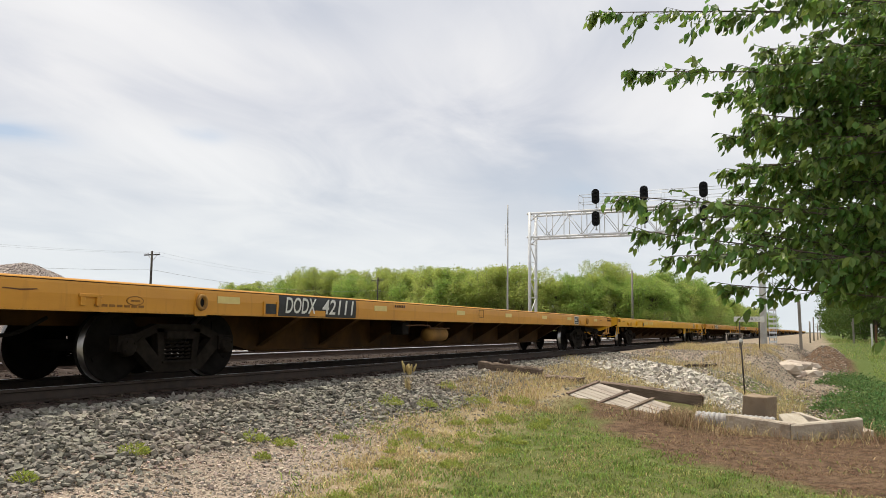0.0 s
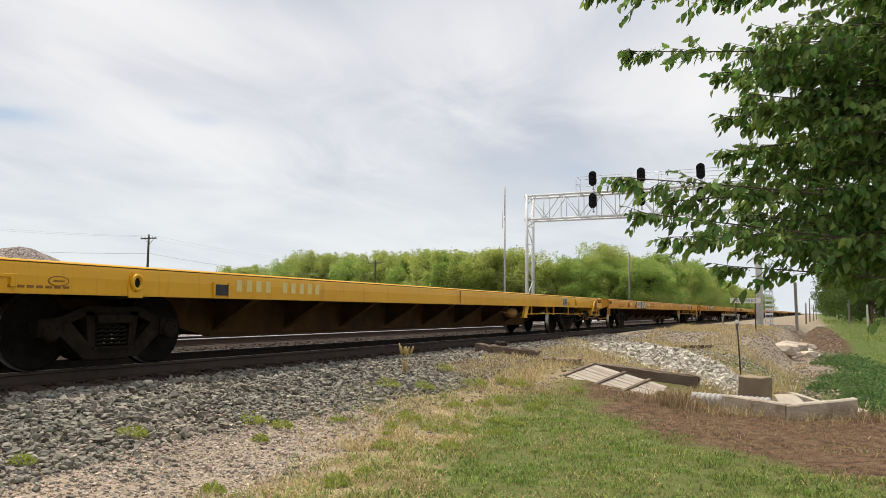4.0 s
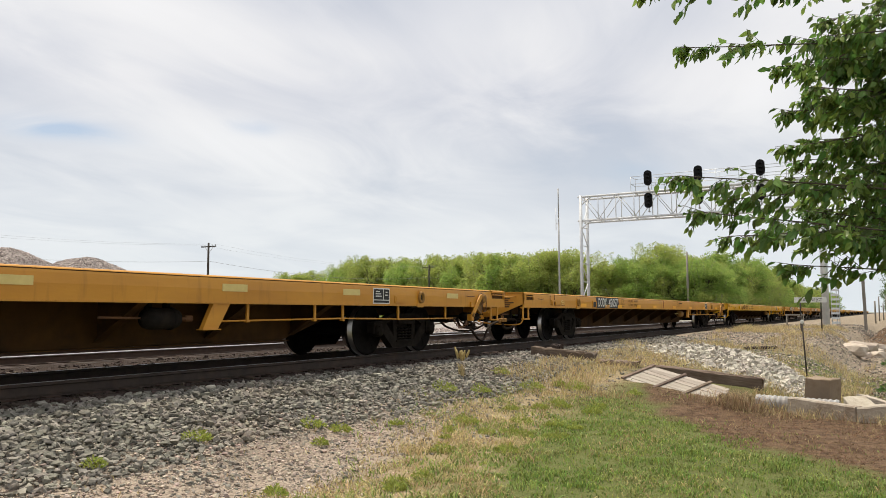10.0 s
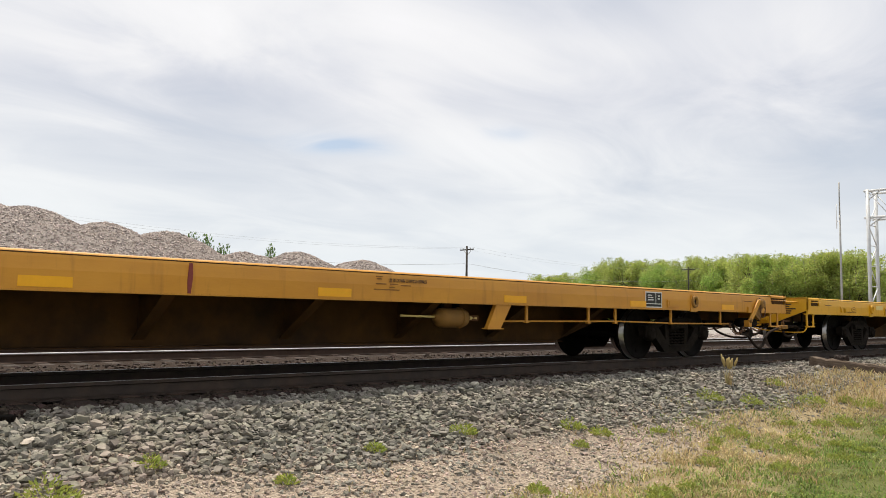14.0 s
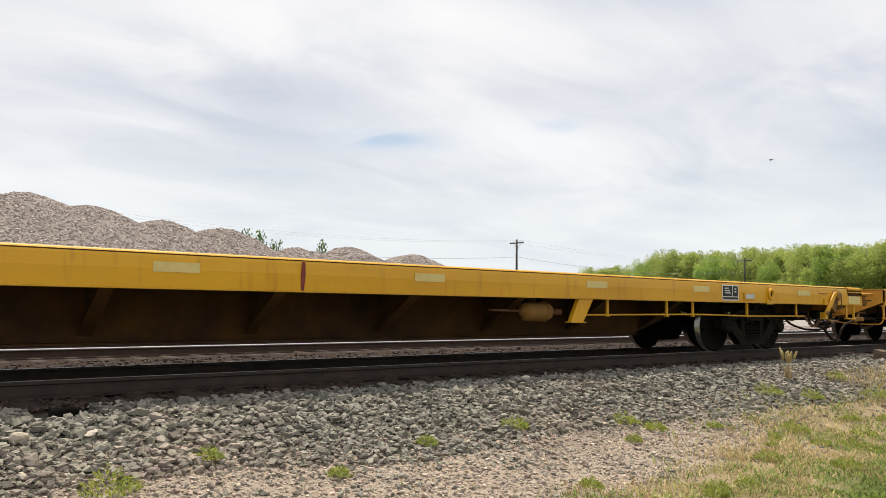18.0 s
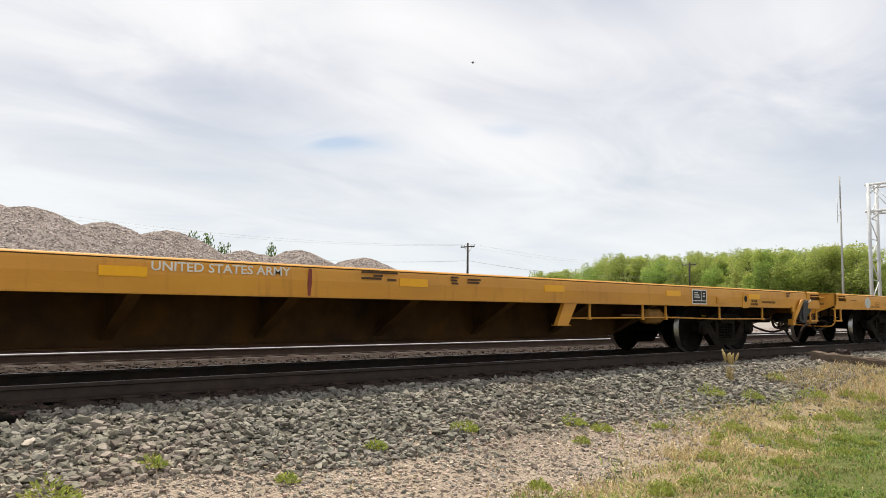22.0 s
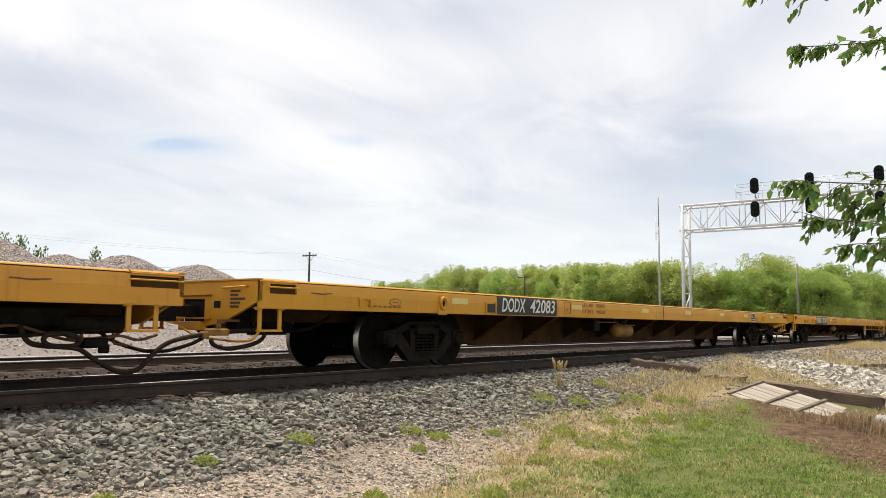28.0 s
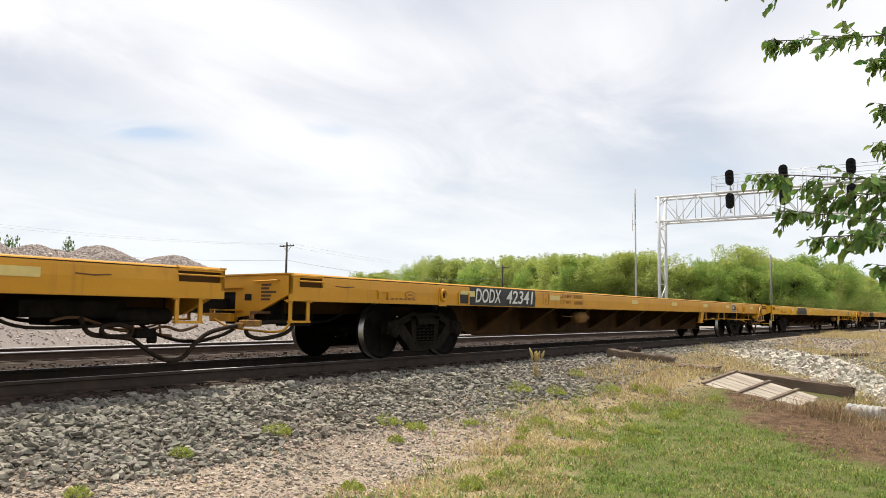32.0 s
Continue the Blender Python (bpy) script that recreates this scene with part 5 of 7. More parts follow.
def covered_brake(car, paint_m):
    """The end of the car whose hand brake hangs under a black cover, with its lettering."""
    xs, e = HALF + 0.003, LENGTH
    for ob in car.children:
        if ob.name.startswith("brake_lever"):
            ob.matrix_basis = Matrix.Translation((0, 0.24, -0.08)) @ ob.matrix_basis
    cover = part("brake_cover", bevel(prism([(e - 0.80, 1.05), (e - 0.74, 1.085), (e - 0.66, 1.07), (e - 0.56, 1.08), (e - 0.50, 1.03), (e - 0.55, 0.93), (e - 0.57, 0.80), (e - 0.62, 0.60), (e - 0.78, 0.555), (e - 0.98, 0.61), (e - 1.01, 0.70), (e - 0.86, 0.88)], "x", 1.38, 1.43), 0.012), M["cover"], car, "crumpled black cover over the hand brake")
    part("fold", bevel(prism([(e - 0.84, 0.98), (e - 0.72, 1.06), (e - 0.60, 1.03), (e - 0.66, 0.86), (e - 0.72, 0.66), (e - 0.86, 0.62), (e - 0.88, 0.80)], "x", 1.425, 1.455), 0.014), M["cover"], cover)
    part("flap", bevel(prism([(e - 0.60, 0.90), (e - 0.16, 0.905), (e - 0.20, 0.83), (e - 0.35, 0.75), (e - 0.50, 0.72), (e - 0.60, 0.67)], "x", 1.30, 1.345), 0.01), M["cover"], cover)
    part("cover_tie", tube([(1.43, e - 0.58, 1.02), (1.45, e - 0.50, 1.06), (1.44, e - 0.44, 1.09)], 0.011, 6), M["zinc"], cover)
    part("brake_plate", bevel(prism([(e - 1.25, 0.60), (e - 1.09, 0.57), (e - 1.06, 0.84), (e - 1.12, 0.89), (e - 1.26, 0.90), (e - 1.20, 0.80)], "x", 1.36, 1.40), 0.012), paint_m, car)
    for text, y, z, size, wide in (("LIFT HERE", 3.035, 1.018, 0.068, 0.25), ("JACK HERE", 3.06, 0.955, 0.068, 0.30), ("2 INCH HF COMP SHOES", 2.60, 1.003, 0.06, 0.60), ("L-89-4", 1.50, 1.15, 0.065, 0.19)):
        lettering(text, size, car, M["darktext"], pose(xs + 0.002, e - y, z, 90, 0, 90), bold=0.001, slant=0.15, fit=wide)
    part("pocket_plate", boxes((xs - 0.03, xs + 0.001, e - 0.47, e - 0.31, 1.06, 1.236)), paint_m, car)
    part("rust_patch", prism([(e - 1.49, 1.19), (e - 1.42, 1.18), (e - 1.36, 1.195), (e - 1.31, 1.185), (e - 1.29, 1.215), (e - 1.38, 1.225), (e - 1.47, 1.222)], "x", xs - 0.002, xs + 0.002), M["rust"], car)


CAR_SPECS = {
    -1: dict(paint="orange", number="DODX 42111", brake=False, extras=("patches",), weights="faded", tone="orange-yellow"),
    0: dict(paint="yellow", number="", panel="none", brake=True, tone="bright yellow", extras=("plain", "faded"), weld=13.4),
    1: dict(paint="orange", number="DODX 42150", brake=True, extras=("worn",), weights="170000 90000", tone="orange"),
    2: dict(paint="orange", number="DODX 42057", brake=True, extras=("gold", "patches"), weld=13.6, weights="160800 92200", tone="dusty orange"),
    3: dict(paint="yellow", number="DODX 42191", panel="none", brake=True, span=(5.0, 7.2), weights="201400 84600", weld=13.63, tone="bright yellow"),
    4: dict(paint="orange", number="DODX 42400", brake=True, extras=("stake", "gold", "marks"), span=(4.49, 7.32), weld=13.55, weights="201000 85000", tone="orange"),
    5: dict(paint="orange", number="DODX 42027", brake=False, extras=("patch", "plain"), weld=13.5, span=(5.42, 7.67), weights="170000 90000", tone="orange"),
    6: dict(paint="amber", number="DODX 42083", brake=False, weld=13.5, weights="170000 90000", tone="amber"),
    7: dict(paint="amber", number="DODX 42341", brake=True, span=(4.36, 6.80), weights="200000 66000", tone="amber"),
}


def build_train():
    cars = {}
    for k, spec in CAR_SPECS.items():
        cars[k] = flat_car(k, **spec)
    for k in range(8, 18):
        cars[k] = flat_car(k, ("amber", "orange", "yellow")[k % 3], "", "black", k % 2 == 0, turning=k < 12, tone=("amber", "orange", "yellow")[k % 3])
    return cars


CARS = build_train()


def run(t):
    """How far the train has gone since 2.5 s; it slows a little."""
    return float(np.interp(t, RUN_T, RUN_S))


RUN_T = [i / 10 for i in range(321)]
_c = np.polyfit([0, 2.5, 6.5, 10.5, 14, 19, 23, 26.5, 31, 32], [-18.0, 0, 28.3, 56.36, 80.44, 114.56, 141.78, 165.78, 196.03, 202.63], 4)
_d = np.polyfit([0, 1.5, 3, 5, 7, 9, 12, 16, 19.5, 22, 24, 26.5, 29, 31, 32], [-0.27, -0.16, -0.05, -0.02, 0, 0, 0.01, -0.02, -0.06, -0.14, -0.20, -0.15, -0.02, 0.08, 0.11], 6)
RUN_S = [float(np.polyval(_c, t) + np.polyval(_d, t)) for t in RUN_T]


BIRD = [(0.0, 18, 84, 2.0), (17.0, -26.5, 56.0, 10.2), (20.0, -35.42, 45.97, 15.9), (22.5, -43.58, 36.26, 20.34), (23.0, -45.83, 33.06, 20.9), (24.0, -50.5, 26.0, 23.0), (32.0, -92, -34, 38.0)]


def build_bird():
    b = thing("bird", "small dark bird gliding high over the yard", "bird")
    part("body", lathe([(0.01, -0.30), (0.06, -0.24), (0.05, -0.18), (0.09, 0.0), (0.075, 0.12), (0.04, 0.2), (0.055, 0.26), (0.012, 0.36)], "y", 12), M["feather"], b)
    part("tail", prism([(-0.03, -0.25), (0.03, -0.25), (0.10, -0.48), (-0.10, -0.48)], "z", -0.008, 0.008), M["feather"], b)
    wings = []
    for s in (-1, 1):
        w = part("wing", prism([(0.04 * s, 0.12), (0.04 * s, -0.12), (0.35 * s, -0.10), (0.70 * s, -0.06), (0.62 * s, 0.08), (0.34 * s, 0.14)], "z", -0.01, 0.01), M["feather"], b)
        wings.append((w, s))
    for ob in b.children:
        ob.data.transform(Matrix.Scale(0.42, 4))
    return b, wings


def motions():
    bird, wings = build_bird()
    rows = []
    for i, (t, x, y, z) in enumerate(BIRD):
        a, c = BIRD[max(i - 1, 0)], BIRD[min(i + 1, len(BIRD) - 1)]
        rows.append((t, pose(x, y, z, 0, 0, math.degrees(math.atan2(a[1] - c[1], c[2] - a[2])))))
    walk(bird, rows)
    for w, s in wings:
        walk(w, [(i * 0.25, pose(0, 0, 0, 0, -s * (12 + 14 * math.sin(i * 1.9)), 0)) for i in range(129)])
    for k, car in CARS.items():
        walk(car, [(t, pose(TRACK_X, 13.92 + PITCH * k - run(t), 0)) for t in range(0, 33)])
    ticks = [i / 15 for i in range(481)]
    for w, dy in WHEELSETS:
        walk(w, [(t, pose(0, dy, WHEEL_R, math.degrees(run(t) / WHEEL_R))) for t in ticks])


# ---- signal gantry over the tracks ----
GY, GL, GR, GZ0, GZ1, GD = 50.0, -17.9, -3.05, 7.1, 8.75, 1.3


def strut(name, a, b, r, parent, material, sides=6):
    return part(name, tube([a, b], r, sides), material, parent)


def build_gantry():
    g = thing("signal_gantry", "silver steel truss signal gantry spanning both tracks", "signal gantry")
    for x, foot in ((GL, -0.1), (GR, -0.1)):
        for y in (GY, GY + GD):
            strut("column", (x, y, foot), (x, y, GZ1 + 0.1), 0.11 if x == GL else 0.16, g, M["silver"], 12)
        z = foot + 0.5
        k = 0
        while z < GZ0 - 0.3:
            a, b = (GY, GY + GD) if k % 2 else (GY + GD, GY)
            strut("lacing", (x, a, z), (x, b, z + 1.25), 0.035, g, M["silver"])
            strut("lacing", (x, GY, z), (x, GY + GD, z), 0.03, g, M["silver"])
            z += 1.25
            k += 1
        part("footing", bevel(boxes((x - 0.5, x + 0.5, GY - 0.4, GY + GD + 0.4, -0.4, foot + 0.12)), 0.03), M["concrete"], g)
        for z in (GZ0, GZ1):
            part("bracket", tube(arc([(x, GY, z - 0.6), (x + (0.3 if x == GL else -0.3), GY, z - 0.35), (x + (0.75 if x == GL else -0.75), GY, z - 0.02)], 5), 0.04, 6), M["silver"], g)
    for y in (GY, GY + GD):
        for z in (GZ0, GZ1):
            strut("chord", (GL - 0.2, y, z), (GR + 0.2, y, z), 0.075, g, M["silver"], 10)
    n = 12
    for i in range(n + 1):
        x = GL + (GR - GL) * i / n
        for y in (GY, GY + GD):
            strut("upright", (x, y, GZ0), (x, y, GZ1), 0.03, g, M["silver"])
            if i < n:
                x2 = GL + (GR - GL) * (i + 1) / n
                zs = (GZ0, GZ1) if i % 2 else (GZ1, GZ0)
                strut("diagonal", (x, y, zs[0]), (x2, y, zs[1]), 0.028, g, M["silver"])
        for z in (GZ0, GZ1):
            strut("tie_bar", (x, GY, z), (x, GY + GD, z), 0.025, g, M["silver"])
    # walkway with its rail
    part("walkway", boxes((-14.4, GR - 0.4, GY + 0.15, GY + GD - 0.15, GZ1 + 0.08, GZ1 + 0.11)), M["zinc"], g, "open steel walkway")
    for y in (GY + 0.1, GY + GD - 0.1):
        for z in (GZ1 + 0.6, GZ1 + 1.1):
            strut("handrail", (-14.4, y, z), (GR - 0.4, y, z), 0.018, g, M["zinc"])
        for i in range(9):
            x = -14.4 + i * (GR - 0.4 + 14.4) / 8
            strut("rail_post", (x, y, GZ1), (x, y, GZ1 + 1.1), 0.018, g, M["zinc"])
    for z in (GZ1 + 0.6, GZ1 + 1.1):
        strut("handrail", (-14.4, GY + 0.1, z), (-14.4, GY + GD - 0.1, z), 0.018, g, M["zinc"])
    # ladder at the near leg
    for dx in (-0.2, 0.2):
        strut("ladder_rail", (GR + 0.55 + dx, GY - 0.1, -0.1), (GR + 0.55 + dx, GY - 0.1, 2.55), 0.025, g, M["zinc"])
    strut("conduit", (GR + 0.62, GY - 0.1, 0.0), (GR + 0.62, GY - 0.1, GZ0), 0.025, g, M["zinc"])
    for i in range(9):
        z = 0.1 + i * 0.27
        part("ladder_rung", boxes((GR + 0.33, GR + 0.77, GY - 0.22, GY - 0.04, z, z + 0.12)), M["silver"], g)
    return g


def build_signal(x, z):
    s = thing("railway_signal", "black colour-light signal head with a hood, on the gantry", "railway signal", pose(x, GY - 0.30, z), group="signal heads on the gantry")
    out = []
    for k in range(16):
        a = 2 * math.pi * k / 16
        out.append((0.27 * math.cos(a), (0.27 if math.sin(a) > 0 else 0.27) * math.sin(a) + (0.24 if math.sin(a) > 0 else -0.24)))
    part("backplate", prism(out, "y", -0.02, 0.02), M["signal"], s)
    part("housing", bevel(boxes((-0.17, 0.17, 0.02, 0.26, -0.40, 0.40)), 0.03), M["signal"], s)
    for dz in (-0.26, 0.0, 0.26):
        lamp = part("lens", lathe([(0.085, -0.03), (0.085, -0.02), (0.07, 0.0), (0.004, 0.0)], "y", 14, None, (0, -0.01, dz)), M["signal"], s)
        part("hood", prism([(0.11 * math.cos(a * 0.3927), dz + 0.11 * math.sin(a * 0.3927)) for a in range(0, 9)], "y", -0.24, -0.02), M["signal"], lamp)
    part("stem", tube([(0, 0.18, -0.75), (0, 0.18, -0.35)], 0.04, 8), M["zinc"], s)
    part("arm", boxes((-0.06, 0.06, 0.15, 0.36, -0.75, -0.68)), M["zinc"], s)
    return s


build_gantry()
for sx in (-13.15, -9.95, -6.25):
    build_signal(sx, 9.62)
    build_signal(sx, 8.12)


def build_mast():
    m = thing("antenna_mast", "slim grey radio antenna mast standing beyond the tracks", "antenna mast", pose(-25.4, 65, -0.1))
    part("pole", tube([(0, 0, 0), (0, 0, 5), (0, 0, 9.5)], 0.10, 8, taper=0.07), M["pipe"], m)
    part("whip", tube([(0, 0, 9.5), (0, 0, 12.2)], 0.055, 6), M["pipe"], m)
    part("antenna", tube([(-0.25, 0, 8.4), (-0.25, 0, 10.4)], 0.03, 6), M["silver"], m)
    part("antenna_arm", tube([(0, 0, 9.0), (-0.25, 0, 9.0)], 0.02, 6), M["zinc"], m)
    part("base", bevel(boxes((-0.3, 0.3, -0.3, 0.3, -0.1, 0.25)), 0.02), M["concrete"], m)


build_mast()


# ---- poles and wires ----
def utility_pole(x, y, top, arms=True, material="darkwood", label="dark wooden utility pole with a crossarm and insulators"):
    p = thing("utility_pole", label, "utility pole", pose(x, y, -0.15), group="utility poles")
    part("pole", tube([(0, 0, 0), (0, 0, top * 0.5), (0, 0, top + 0.15)], 0.17, 10, taper=0.11), M[material], p)
    if arms:
        bar = part("crossarm", bevel(boxes((-1.2, 1.2, -0.06, 0.06, top - 0.35, top - 0.22)), 0.01), M[material], p)
        for dx in (-1.1, -0.6, 0.6, 1.1):
            part("insulator", lathe([(0.02, top - 0.22), (0.05, top - 0.18), (0.035, top - 0.13), (0.05, top - 0.09), (0.02, top - 0.05)], "z", 10, None, (dx, 0, 0)), M["zinc"], bar)
        for s in (-1, 1):
            part("brace", tube([(0, 0.1, top - 1.0), (s * 0.65, 0.1, top - 0.35)], 0.025, 6), M["greywood"], p)
    return p


POLES = [(-68.0, 63.0, 9.05), (-66.3, 110.0, 9.0), (-70.0, 12.0, 9.0), (-64.5, 160.0, 9.0)]
for px, py, pt in POLES:
    utility_pole(px, py, pt)
utility_pole(-21.7, 100, 8.5, False, "greywood", "bare grey wooden pole before the woods")
utility_pole(-20.9, 110, 5.0, False, "greywood", "short grey wooden pole before the woods")


def build_wires():
    order = sorted(POLES, key=lambda q: q[1])
    for a, b in zip(order, order[1:]):
        for dx, dz in ((-1.1, -0.05), (1.1, -0.05), (0.15, -2.0)):
            pts = []
            for i in range(13):
                t = i / 12
                pts.append((a[0] + (b[0] - a[0]) * t + dx, a[1] + (b[1] - a[1]) * t, a[2] + (b[2] - a[2]) * t - 0.15 + dz - 1.0 * 4 * t * (1 - t)))
            solid("overhead_wire", tube(pts, 0.006 if dz > -1 else 0.015, 4), M["wire"], "thin sagging overhead wire strung between utility poles", "wire", group="overhead wires")


build_wires()


# ---- gravel piles behind the tracks ----
def build_piles():
    tops = [(-26, -5.0, 4.8), (-24.5, -1.5, 4.4), (-23.2, 1.3, 4.0), (-23.1, 3.35, 3.76), (-23.0, 4.95, 3.52), (-23.0, 6.9, 3.24), (-23.0, 8.7, 3.13), (-23.0, 11.4, 2.69), (-23.0, 13.2, 2.79), (-23.0, 16.0, 2.69), (-28, 3, 3.7), (-29, 8.0, 2.9)]
    xs = [-36 + 0.35 * i for i in range(56)]
    ys = [-12 + 0.35 * i for i in range(90)]
    verts, hs = [], []
    for y in ys:
        for x in xs:
            h = -0.25
            for cx, cy, top in tops:
                d = math.hypot(x - cx, (y - cy) * 0.98)
                h = max(h, top + 0.42 - 0.62 * math.sqrt(d * d + 0.5))
            h = min(h, 0.8 * (-16.75 - x) - 0.15)      # its foot stays clear of the track
            h += 0.07 * noise.noise((x * 0.9, y * 0.9, 0.5)) + 0.06 * noise.noise((x * 3, y * 3, 2.5))
            verts.append((x, y, h))
    w = len(xs)
    faces = [(j * w + i, j * w + i + 1, (j + 1) * w + i + 1, (j + 1) * w + i) for j in range(len(ys) - 1) for i in range(w - 1)]
    me = bpy.data.meshes.new("gravel_heap")
    me.from_pydata(verts, [], faces)
    me.materials.append(M["pile"])
    for f in me.polygons:
        f.use_smooth = True
    pile = tagged(new("gravel_heap", me), "long heap of pinkish grey crushed gravel", "gravel pile")
    rnd = random.Random(8)
    shapes = [chunk_shape(rnd) for _ in range(12)]
    pts = []
    for _ in range(230000):
        j, i = rnd.randrange(len(ys) - 1), rnd.randrange(len(xs) - 1)
        if xs[i] < -27 or ys[j] < -2:
            continue
        u, v = rnd.random(), rnd.random()
        k = j * w + i
        z = (verts[k][2] * (1 - u) * (1 - v) + verts[k + 1][2] * u * (1 - v) + verts[k + w][2] * (1 - u) * v + verts[k + w + 1][2] * u * v)
        if z < 1.0 and (z < -0.05 or rnd.random() < 0.75):
            continue
        s = rnd.uniform(0.018, 0.036)
        pts.append((xs[i] + 0.35 * u, ys[j] + 0.35 * v, z - 0.1 * s, s))
    scatter("loose_gravel", pts, shapes, M["pilestone"], "", "", pile, 5)
    # loose stone spread at the foot of the heap
    pts = []
    for _ in range(12000):
        x, y = rnd.uniform(-21.0, -16.5), rnd.uniform(-2, 60)
        pts.append((x, y, height(x, y) + 0.01, rnd.uniform(0.025, 0.05)))
    scatter("loose_gravel", pts, shapes, M["pilestone"], "loose grey stones spread beside the second track", "stones", seed=6)


build_piles()


# ---- the culvert, timbers, panel and rocks ----
def slab(name, length, thick, h0, h1, at, material, label, category, rough_seed, parent=None):
    """A cast slab along x, its top sloping from h0 to h1, with worn edges."""
    rnd = random.Random(rough_seed)
    n = 8
    bm = bmesh.new()
    cols = []
    for i in range(n + 1):
        x = length * i / n
        h = h0 + (h1 - h0) * i / n + rnd.uniform(-0.006, 0.006)
        j = rnd.uniform(-0.002, 0.002)
        cols.append([bm.verts.new(c) for c in ((x, j, -0.25), (x, thick + j, -0.25), (x, thick + j, h - 0.02), (x, thick - 0.02 + j, h), (x, 0.02 + j, h), (x, j, h - 0.02))])
    for a, b in zip(cols, cols[1:]):
        for k in range(6):
            bm.faces.new((a[k], a[(k + 1) % 6], b[(k + 1) % 6], b[k]))
    bm.faces.new(cols[0][::-1])
    bm.faces.new(cols[-1])
    bmesh.ops.recalc_face_normals(bm, faces=bm.faces)
    if parent:
        return part(name, bm, material, parent, at=at)
    return solid(name, bm, material, label, category, at)


def yaw_to(a, b):
    return math.degrees(math.atan2(b[1] - a[1], b[0] - a[0]))


def build_culvert():
    a, b, c = (-1.42, 13.42), (-0.45, 12.62), (0.50, 12.95)
    slab("headwall_slab", math.dist(a, b), 0.16, 0.28, 0.27, pose(*a, -0.87, 0, 0, yaw_to(a, b)), M["concrete"], "weathered concrete culvert slab set in the dirt", "concrete slab", 1)
    slab("headwall_slab", math.dist(b, c), 0.18, 0.25, 0.37, pose(b[0] + 0.03, b[1], -0.87, 0, 0, yaw_to(b, c)), M["concrete"], "tilted weathered concrete culvert slab", "concrete slab", 2)
    bm = boxes((-0.21, 0.21, -0.22, 0.22, -0.55, 0.35))
    bmesh.ops.subdivide_edges(bm, edges=list(bm.edges), cuts=3, use_grid_fill=True)
    for v in bm.verts:
        v.co += 0.025 * noise.noise_vector(v.co * 4)
    solid("concrete_block", bevel(bm, 0.012), M["brownblock"], "brown stained broken concrete block", "concrete block", pose(-1.02, 15.0, -0.74, 0, 3, -20))
    # corrugated pipe
    prof = []
    for i in range(31):
        prof.append((0.125 + (0.018 if i % 2 else 0.0), 1.3 * i / 30))
    prof += [(0.11, 1.3), (0.11, 0.0)]
    bm = bmesh.new()
    rings = []
    for r, w in prof:
        rings.append([bm.verts.new((w, r * math.cos(t * math.pi / 10), r * math.sin(t * math.pi / 10))) for t in range(20)])
    for p, q in zip(rings, rings[1:] + rings[:1]):
        for k in range(20):
            bm.faces.new((p[k], p[(k + 1) % 20], q[(k + 1) % 20], q[k]))
    bmesh.ops.recalc_face_normals(bm, faces=bm.faces)
    solid("culvert_pipe", bm, M["pipe"], "corrugated galvanised culvert pipe end", "culvert pipe", pose(-2.02, 14.40, -0.80, 0, 1, -4))
    # pale broken slabs in the ditch
    for k, (x, y, z, rx, ry, rz, l, w) in enumerate(((-0.36, 13.9, -0.80, 10, 16, -68, 0.85, 0.34), (0.05, 14.2, -0.78, -8, 13, -28, 1.1, 0.30), (0.42, 15.3, -0.95, 6, 8, -35, 0.7, 0.3))):
        bm = boxes((-l / 2, l / 2, -w / 2, w / 2, -0.10, 0.08))
        bmesh.ops.subdivide_edges(bm, edges=list(bm.edges), cuts=2, use_grid_fill=True)
        for v in bm.verts:
            v.co += 0.035 * noise.noise_vector(v.co * 3 + Vector((k * 9, 0, 0)))
        solid("broken_slab", bevel(bm, 0.01), M["concrete"], "pale broken concrete slab lying in the ditch", "concrete slab", pose(x, y, z, rx, ry, rz))


build_culvert()


def beam(name, a, b, w, h, material, label, category, seed, rough=0.012):
    """A worn timber from a to b, its lower edge on the line."""
    rnd = random.Random(seed)
    length = (Vector(b) - Vector(a)).length
    n = 16
    bm = bmesh.new()
    cols = []
    for i in range(n + 1):
        x = length * i / n
        frayed = rough * (3.0 if i in (0, n) else 1.0)
        cols.append([bm.verts.new((x + rnd.uniform(-1, 1) * frayed, y + rnd.uniform(-1, 1) * frayed, z + rnd.uniform(-1, 1) * frayed)) for y, z in
                     ((-w / 2, 0), (w / 2, 0), (w / 2, h - 0.03), (w / 2 - 0.03, h), (-w / 2 + 0.03, h), (-w / 2, h - 0.03))])
    for p, q in zip(cols, cols[1:]):
        for k in range(6):
            bm.faces.new((p[k], p[(k + 1) % 6], q[(k + 1) % 6], q[k]))
    bm.faces.new(cols[0][::-1])
    bm.faces.new(cols[-1])
    bmesh.ops.recalc_face_normals(bm, faces=bm.faces)
    d = Vector(b) - Vector(a)
    at = Matrix.Translation(a) @ Matrix.Rotation(math.atan2(d.y, d.x), 4, "Z") @ Matrix.Rotation(-math.atan2(d.z, math.hypot(d.x, d.y)), 4, "Y")
    return solid(name, bm, material, label, category, at)


